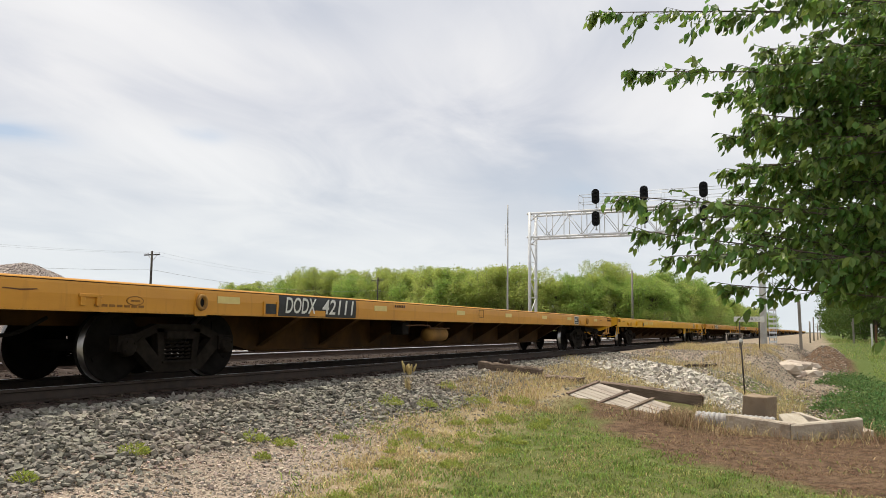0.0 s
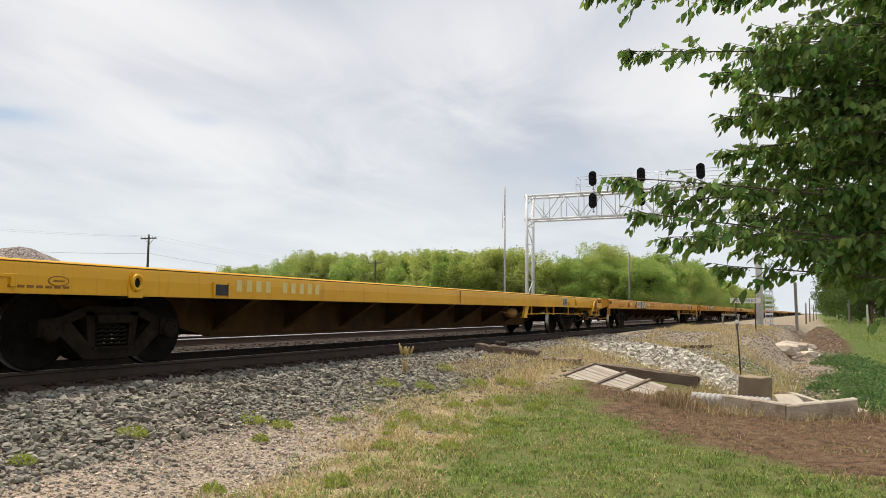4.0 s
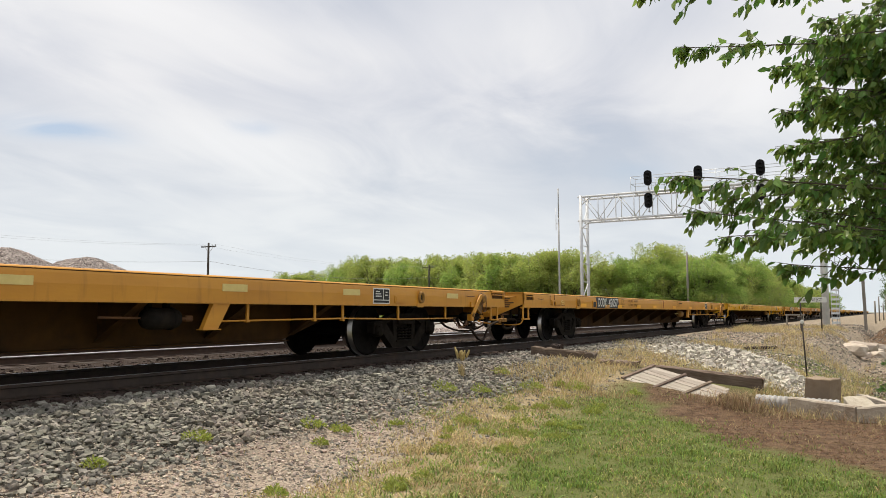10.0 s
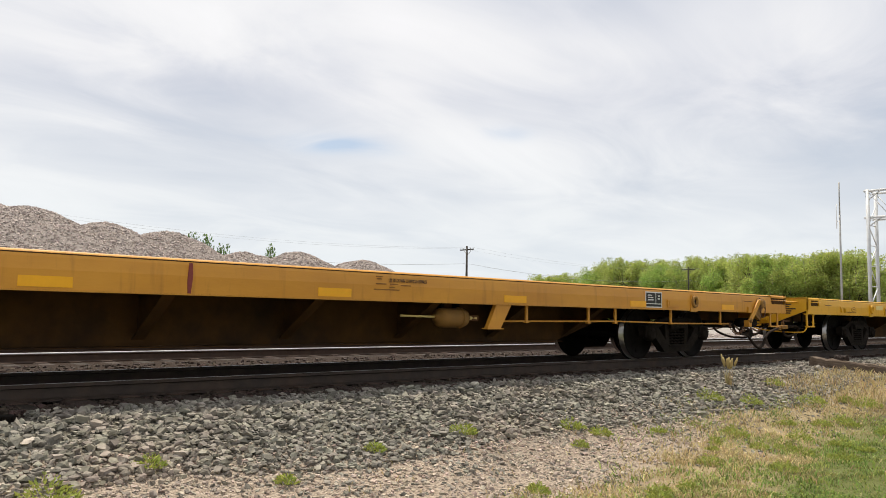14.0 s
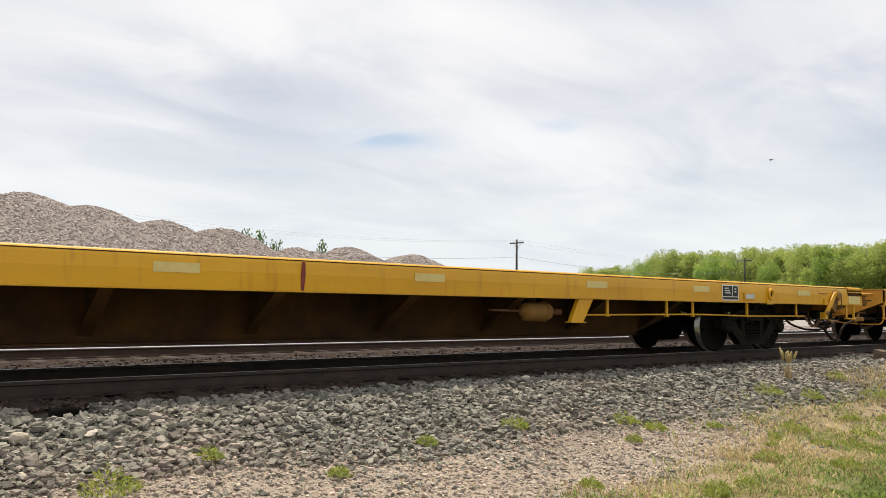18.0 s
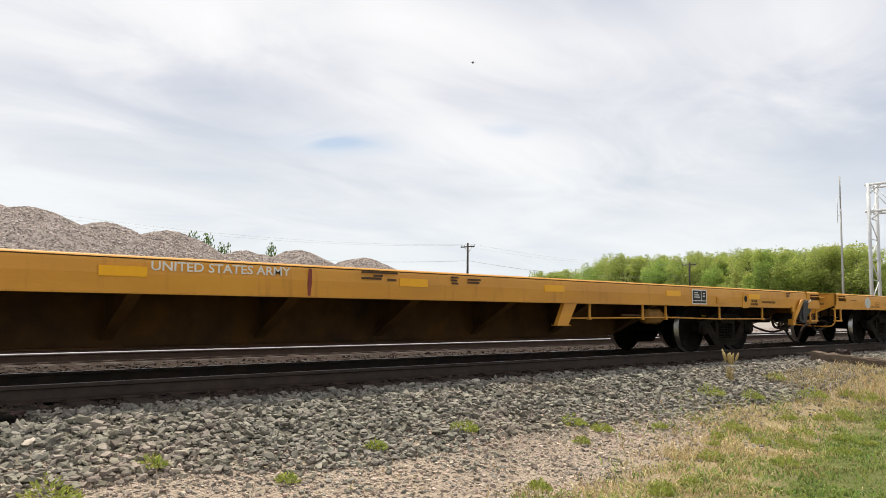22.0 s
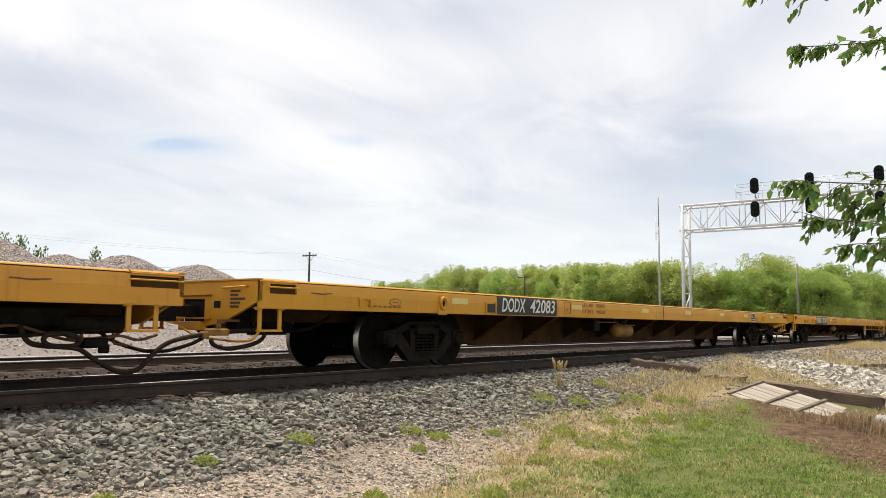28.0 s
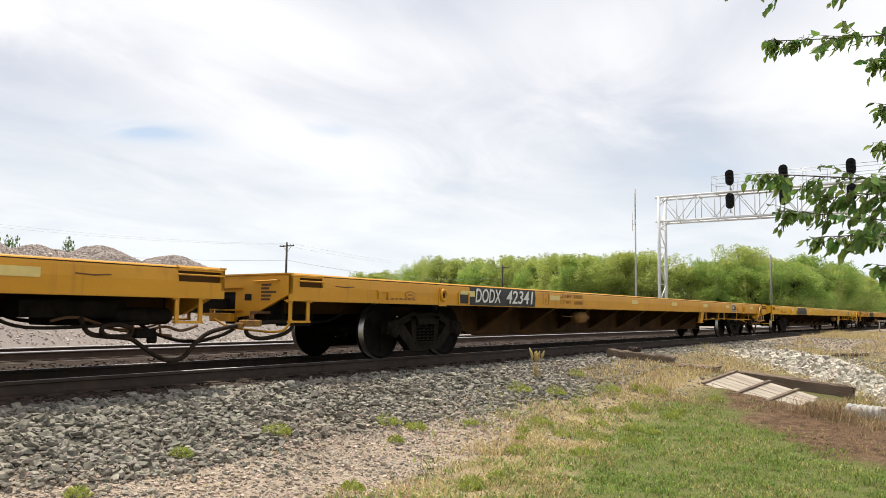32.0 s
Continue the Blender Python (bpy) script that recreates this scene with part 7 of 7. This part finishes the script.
def build_woods():
    rnd = random.Random(31)
    kinds = [tree_template(1, 8.8, 3.6, M["farleaf"], 7500, sprays=130), tree_template(2, 8.0, 3.8, M["farleaf2"], 7500, sprays=50), tree_template(3, 9.0, 3.3, M["farleaf"], 7000, sprays=140),
             tree_template(4, 6.5, 3.4, M["farleaf"], 6000, 0.05, 110), tree_template(5, 9.6, 3.7, M["farleaf2"], 7500, sprays=60)]
    shade = [tree_template(7, 9.0, 3.9, M["shadeleaf"], 8000, 0.04, 40), tree_template(8, 10.5, 4.2, M["shadeleaf"], 8500, 0.10, 40)]
    for i, (x, y, s) in enumerate(((4.8, 84, 0.95), (8.5, 72, 1.0), (4.6, 98, 1.0), (10.5, 86, 1.1), (4.3, 118, 1.05), (8.5, 106, 1.1), (4.6, 142, 1.1), (4.2, 172, 1.1), (4.4, 215, 1.2), (4.6, 262, 1.2),
                                    (13.0, 70, 1.1), (15, 84, 1.2), (5.0, 315, 1.2), (13, 104, 1.2), (7.6, 90, 0.9), (11.0, 62, 0.9))):
        m = pose(x, y, height(x, y) - 0.05, 0, 0, rnd.uniform(0, 360))
        if i < 2:
            ob = shade[i]
            ob.matrix_basis = m
        else:
            ob = copy_thing(shade[i % 2], m)
        ob.scale = (s, s, s * rnd.uniform(0.92, 1.08))
    sap = tree_template(9, 3.6, 0.9, M["ditchleaf"], 80, 0.3, 12)
    tagged(sap, "thin leafy sapling behind the gravel heap", "sapling", "saplings behind the heap")
    for i, (x, y, s) in enumerate(((-42.6, 17.3, 1.42), (-42.4, 17.9, 1.58), (-42.1, 18.6, 1.55), (-41.8, 19.3, 1.40), (-40.6, 21.6, 1.42))):
        m = pose(x, y, height(x, y) - 0.05, 0, 0, 70 * i)
        ob = copy_thing(sap, m) if i else sap
        ob.matrix_basis = m
        ob.scale = (0.75, 0.75, s * 0.87)
    shrub = tree_template(6, 3.2, 2.4, M["farleaf"], 2600, 0.02)
    tagged(shrub, "low bushy green shrub before the woods", "shrub", "shrubs before the woods")
    spots = []
    for i in range(30):          # across, behind the pole line
        f = i / 29
        spots.append((-112 + 76 * f + rnd.uniform(-1.5, 1.5), 127 - 30 * math.sin(f * 1.5) + 14 * (1 - smooth(0.62, 0.92, f)) + rnd.uniform(-3, 3), (1.08 - 0.02 * f + rnd.uniform(-0.06, 0.06)) * (1.1 - 0.1 * smooth(0.62, 0.92, f)), None))
    spots += [(-117, 139, 1.12, 0), (-121.5, 138, 1.05, 2), (-125.5, 137.5, 1.2, 3), (-119, 143, 1.1, 2)]
    for i in range(14):
        f = i / 13
        spots.append((-43 + 22 * f + rnd.uniform(-1.5, 1.5), 97 + 9 * f + rnd.uniform(-2, 3), rnd.uniform(0.78, 0.90), None if f < 0.5 else (1, 4, 0)[i % 3]))
    y = 104
    while y < 430:               # along the line
        spots.append((-20.5 - rnd.uniform(0, 2.0), y, rnd.uniform(0.82, 1.08), None))
        spots.append((-25 - rnd.uniform(0, 4), y + 2, rnd.uniform(0.95, 1.15), None))
        y += rnd.uniform(3.6, 5.0) * (1 + (y - 104) / 160)
    used = set()
    for x, y, s, k in spots:
        if k is None:
            k = rnd.choice((0, 0, 2, 2, 3, 1) if x < -30 else (1, 1, 4, 4, 0, 2))
        m = pose(x, y, height(x, y) - 0.05, 0, 0, rnd.uniform(0, 360))
        if k not in used:
            used.add(k)
            ob = kinds[k]
            ob.matrix_basis = m
        else:
            ob = copy_thing(kinds[k], m)
        w = s * (1.22 if x < -18 else 1.0)
        s *= 1.10 if x < -70 else 1.01
        ob.scale = (w * rnd.uniform(0.9, 1.15), w * rnd.uniform(0.9, 1.15), s)
    first = True
    for _ in range(70):
        f = rnd.random()
        if f < 0.35:
            g = rnd.random()
            x, y = -104 + 66 * g, 117 - 27 * math.sin(g * 1.5) + 15 * (1 - smooth(0.62, 0.92, g))
        elif f < 0.8:
            x, y = -18.8 - rnd.uniform(0, 1.5), 101 + 110 * rnd.random() ** 1.5
        else:
            x, y = -19.0 - rnd.uniform(0, 1.5), 120 + 90 * rnd.random()
        m = pose(x, y, height(x, y) - 0.05, 0, 0, rnd.uniform(0, 360))
        if first:
            shrub.matrix_basis = m
            ob, first = shrub, False
        else:
            ob = copy_thing(shrub, m)
        s = rnd.uniform(0.6, 1.05)
        ob.scale = (s, s, s)


build_woods()


# ---- grass and weeds ----
def blades(name, places, material, label, category, seed, wide=0.006, parent=None):
    """Bent blades: x, y, z, height, lean."""
    rnd = np.random.RandomState(seed)
    v, f = [], []
    for x, y, z, h, lean in places:
        a = rnd.rand() * 6.283
        ca, sa = math.cos(a), math.sin(a)
        b = rnd.rand() * 6.283
        lx, ly = lean * h * math.cos(b), lean * h * math.sin(b)
        w = wide * (0.7 + 0.6 * rnd.rand())
        k = len(v)
        v += [(x - ca * w, y - sa * w, z), (x + ca * w, y + sa * w, z), (x + lx * 0.35 + ca * w * 0.8, y + ly * 0.35 + sa * w * 0.8, z + h * 0.6),
              (x + lx * 0.35 - ca * w * 0.8, y + ly * 0.35 - sa * w * 0.8, z + h * 0.6), (x + lx, y + ly, z + h * (1 - 0.25 * lean))]
        f += [(k, k + 1, k + 2, k + 3), (k + 3, k + 2, k + 4)]
    me = bpy.data.meshes.new(name)
    me.from_pydata(v, [], f)
    me.materials.append(material)
    ob = new(name, me)
    if parent:
        ob.parent = parent
        ob["kind"] = "stuff"
        return ob
    return tagged(ob, label, category, kind="stuff")


def build_grass():
    rnd = random.Random(41)
    green, dry, tall = [], [], []
    for _ in range(300000):
        y = 3.0 + 19.5 * rnd.random() ** 1.6
        x = -6.4 + 9.7 * rnd.random()
        if x / max(y, 0.1) > 0.25:
            continue
        patch = noise.noise((x * 0.9, y * 0.9, 33.0))
        u = x - lawn_edge(y) + 0.45 * noise.noise((x * 0.55, y * 0.55, 7.0)) + 0.45 * noise.noise((x * 1.9, y * 1.9, 2.0))
        soil = min(x + 0.55 * y - 3.7, x + y - 8.5) + 1.0 * noise.noise((x * 0.8, y * 0.8, 5.0)) + 0.6 * noise.noise((x * 3, y * 3, 5.0)) + rnd.uniform(-0.35, 0.35)
        if soil > 0 and y < 15:
            if rnd.random() < 0.02 + 0.09 * noise.noise((x * 1.4, y * 1.4, 17.0)):
                (dry if rnd.random() < 0.7 else green).append((x, y, height(x, y), rnd.uniform(0.02, 0.07), rnd.uniform(0.6, 1.6)))
            continue
        if y > 12.8:
            on_panel = -4.7 < x < -2.2 and 13.3 < y < 16.2
            if -7 < x < -0.8 and rnd.random() < 0.3 and not on_panel:
                dry.append((x, y, height(x, y), rnd.uniform(0.06, 0.2), rnd.uniform(0.3, 1.0)))
            continue
        lush = smooth(1.0, 2.2, u + (1.1 * smooth(5.6, 4.6, y)) + 0.9 * patch)
        if rnd.random() < lush:
            if (noise.noise((x * 1.3, y * 1.3, 21.0)) < -0.28 or noise.noise((x * 4.1, y * 4.1, 71.0)) < -0.30) and rnd.random() < 0.75:
                pass
            elif rnd.random() < 0.94 + 0.35 * patch:
                green.append((x, y, height(x, y) - 0.005, rnd.uniform(0.02, 0.06) * (1.0 + 1.3 * noise.noise((x * 3.3, y * 3.3, 61.0))), rnd.uniform(0.2, 1.1)))
            else:
                dry.append((x, y, height(x, y) - 0.005, rnd.uniform(0.03, 0.07), rnd.uniform(0.4, 1.2)))
        elif rnd.random() < 0.92 * smooth(-0.25, 0.9, u) * (0.68 + 1.1 * noise.noise((x * 2.4, y * 2.4, 51.0))):
            (dry if rnd.random() < 0.68 - 0.9 * noise.noise((x * 1.1, y * 1.1, 14.0)) else green).append((x, y, height(x, y) - 0.005, rnd.uniform(0.03, 0.11), rnd.uniform(0.5, 1.5)))
        elif rnd.random() < 0.006 and u > -1.2:
            dry.append((x, y, height(x, y), rnd.uniform(0.03, 0.1), rnd.uniform(0.5, 1.3)))
    for _ in range(46000):
        x, y = rnd.uniform(-4.2, 9.0), rnd.uniform(-7.0, 9.0)
        if y > 3.5 and x / y < 0.25:
            continue
        if noise.noise((x * 0.9, y * 0.9, 33.0)) + smooth(-5.2, -3.6, x) < 0.55:
            continue
        (green if rnd.random() < 0.82 else dry).append((x, y, height(x, y) - 0.005, rnd.uniform(0.02, 0.06), rnd.uniform(0.2, 1.1)))
    # beyond the culvert: bank grass, ditch weeds, dry tufts round the pad
    for _ in range(9000):
        x, y = rnd.uniform(0.8, 9.0), rnd.uniform(50, 115)
        if noise.noise((x * 0.6, y * 0.2, 12.0)) > -0.25:
            (green if rnd.random() < 0.8 else dry).append((x, y, height(x, y), rnd.uniform(0.12, 0.42), rnd.uniform(0.2, 0.9)))
    for _ in range(42000):
        y = 15 + 45 * rnd.random() ** 1.2
        x = rnd.uniform(0.2, 7.5)
        if x / y > 0.2 or x < 1.5 + 0.02 * y:
            continue
        if noise.noise((x * 0.7, y * 0.35, 12.0)) < -0.1:
            continue
        green.append((x, y, height(x, y), rnd.uniform(0.05, 0.16) * (1.8 if x < 1.6 else 1.0), rnd.uniform(0.3, 1.1)))
    for _ in range(26000):
        y = rnd.uniform(20, 47)
        x = rnd.uniform(-7.0, -0.4)
        if noise.noise((x * 0.5, y * 0.3, 8.0)) < 0.08:
            continue
        dry.append((x, y, height(x, y), rnd.uniform(0.08, 0.3), rnd.uniform(0.2, 0.8)))
    for _ in range(420):      # coarse stalks before the culvert
        x = rnd.uniform(-2.6, 0.9)
        y = 12.9 - 0.5 * min(x + 0.4, 0) * 0.9 + rnd.gauss(-0.1, 0.22)
        if noise.noise((x * 2.2, y * 1.5, 31.0)) < -0.05:
            continue
        dry.append((x, y, height(x, y), rnd.uniform(0.06, 0.24), rnd.uniform(0.4, 1.3)))
    # brown litter on the bare soil and before the panel
    litter = []
    for _ in range(70000):
        y = 6.5 + 9.0 * rnd.random()
        x = -4.8 + 6.5 * rnd.random()
        band = min(x + 0.55 * y - 3.6, x + y - 8.4) + 0.6 * noise.noise((x * 0.8, y * 0.8, 5.0)) > 0 and y < 13.6
        strip = 12.0 < y + 0.25 * noise.noise((x, y, 3.0)) < 14.2 and x < -0.6
        if (band or strip) and rnd.random() < 0.8:
            if noise.noise((x * 1.1, y * 1.1, 41.0)) > -0.18 or rnd.random() < 0.3:
                litter.append((x, y, height(x, y), rnd.uniform(0.008, 0.034), rnd.uniform(1.2, 3.2)))
    for _ in range(2500):
        y, x = rnd.uniform(15, 30), rnd.uniform(-0.9, 1.2)
        litter.append((x, y, height(x, y), rnd.uniform(0.04, 0.2), rnd.uniform(0.6, 1.6)))
    stalks = []
    for cx, cy, wide, count, tall_ in ((-2.05, 13.15, 0.26, 380, 0.40), (-1.35, 12.75, 0.35, 160, 0.18), (-0.2, 12.55, 0.5, 120, 0.22), (0.65, 12.9, 0.25, 200, 0.34), (-2.5, 13.3, 0.4, 160, 0.2)):
        for _ in range(count):
            x, y = cx + rnd.gauss(0, wide), cy + rnd.gauss(0, 0.12)
            stalks.append((x, y, height(x, y), tall_ * rnd.uniform(0.35, 1.0), rnd.uniform(0.2, 1.3)))
    blades("dead_growth", stalks, M["stalk"], "brown dead stalks before the culvert slabs", "dead stalks", 12, 0.004)
    blades("plant_litter", litter, M["litter"], "brown dead plant litter on bare soil", "litter", 9, 0.0032)
    blades("grass", green, M["grass"], "short fresh green lawn grass", "grass", 1, 0.0062)
    blades("dry_grass", dry, M["straw"], "dry straw-coloured grass and stalks", "dry grass", 2, 0.0055)


build_grass()


def build_ditch_weeds():
    rnd = random.Random(61)
    for k in range(46):
        y = 17.5 + 22 * rnd.random() ** 1.2
        x = 0.95 + 0.02 * (y - 16) + rnd.gauss(0, 0.42)
        s = rnd.uniform(0.35, 0.75)
        leaves = []
        for _ in range(420):
            a, r = rnd.uniform(0, 6.283), s * math.sqrt(rnd.random())
            p = Vector((r * math.cos(a), r * math.sin(a), rnd.uniform(0.0, 0.8) * s * (1.15 - r / s)))
            w = (Vector((math.cos(a), math.sin(a), 0.6)) + 0.8 * rand_unit(rnd)).normalized()
            leaves.append((p, w, w.cross(rand_unit(rnd)).normalized(), rnd.uniform(0.05, 0.11)))
        ob = new("ditch_weed", leaf_mesh("ditch_weed", leaves, M["ditchleaf"], width=0.45))
        tagged(ob, "leafy dark green weeds along the ditch bank", "weed", "weeds along the ditch", "stuff")
        ob.location = (x, y, height(x, y) - 0.03)


build_ditch_weeds()


def build_weeds():
    rnd = random.Random(51)
    for x, y, s in ((-6.09, 5.53, 0.14), (-5.95, 7.15, 0.15), (-5.75, 7.45, 0.12), (-6.2, 10.7, 0.2), (-5.9, 11.4, 0.16), (-5.9, 1.44, 0.20), (-6.17, 2.25, 0.11), (-6.02, 4.33, 0.09),
                    (-5.7, 3.2, 0.08), *[(-5.6 + 1.9 * rnd.random(), 4.5 + 9 * rnd.random(), rnd.uniform(0.05, 0.12)) for _ in range(30)], (-5.2, 9.6, 0.16), (-5.5, 12.6, 0.2), (-4.9, 13.2, 0.2), (-6.3, 13.0, 0.16), (-4.7, 10.4, 0.14)):
        leaves = []
        for _ in range(int(1700 * s) + 60):
            a, r = rnd.uniform(0, 6.283), s * math.sqrt(rnd.random())
            p = Vector((1.2 * r * math.cos(a), r * math.sin(a), rnd.uniform(0.0, 1.0) * s * (1.1 - r / s)))
            w = (Vector((math.cos(a), math.sin(a), 1.0)) + 0.8 * rand_unit(rnd)).normalized()
            leaves.append((p, w, w.cross(rand_unit(rnd)).normalized(), rnd.uniform(0.022, 0.055)))
        ob = new("weed", leaf_mesh("weed", leaves, M["weed"], width=0.36))
        tagged(ob, "small yellow-green weed growing in the ballast", "weed", "weeds in the ballast", "stuff")
        ob.location = (x, y, height(x, y))
    tuft = thing("grass_tuft", "tall dry grass tuft with pale seed heads", "grass tuft", pose(-6.53, 11.93, -0.37))
    places = [(rnd.gauss(0, 0.022), rnd.gauss(0, 0.022), -0.02, rnd.uniform(0.15, 0.40), rnd.uniform(0.05, 0.38)) for _ in range(90)]
    blades("stalk_growth", places, M["straw"], "", "", 4, 0.003, tuft)
    for i in range(11):
        a = i * 2.4
        r = 0.015 + 0.006 * i
        p = Vector((r * math.cos(a) * 1.5, r * math.sin(a), 0.30 + 0.014 * (i % 5)))
        q = p + Vector((p.x * 0.6, p.y * 0.6, rnd.uniform(0.13, 0.19)))
        bm = tube([p, p.lerp(q, 0.3), p.lerp(q, 0.7), q], 0.008, 6, taper=0.006)
        for v in bm.verts:
            t = clamp((v.co.z - p.z) / max(q.z - p.z, 0.01))
            c = p.lerp(q, t)
            v.co = c + (v.co - c) * (1 + 2.2 * math.sin(math.pi * clamp(t, 0.05, 0.95)))
        part("seed_head", bm, M["seed"], tuft)


build_weeds()


motions()
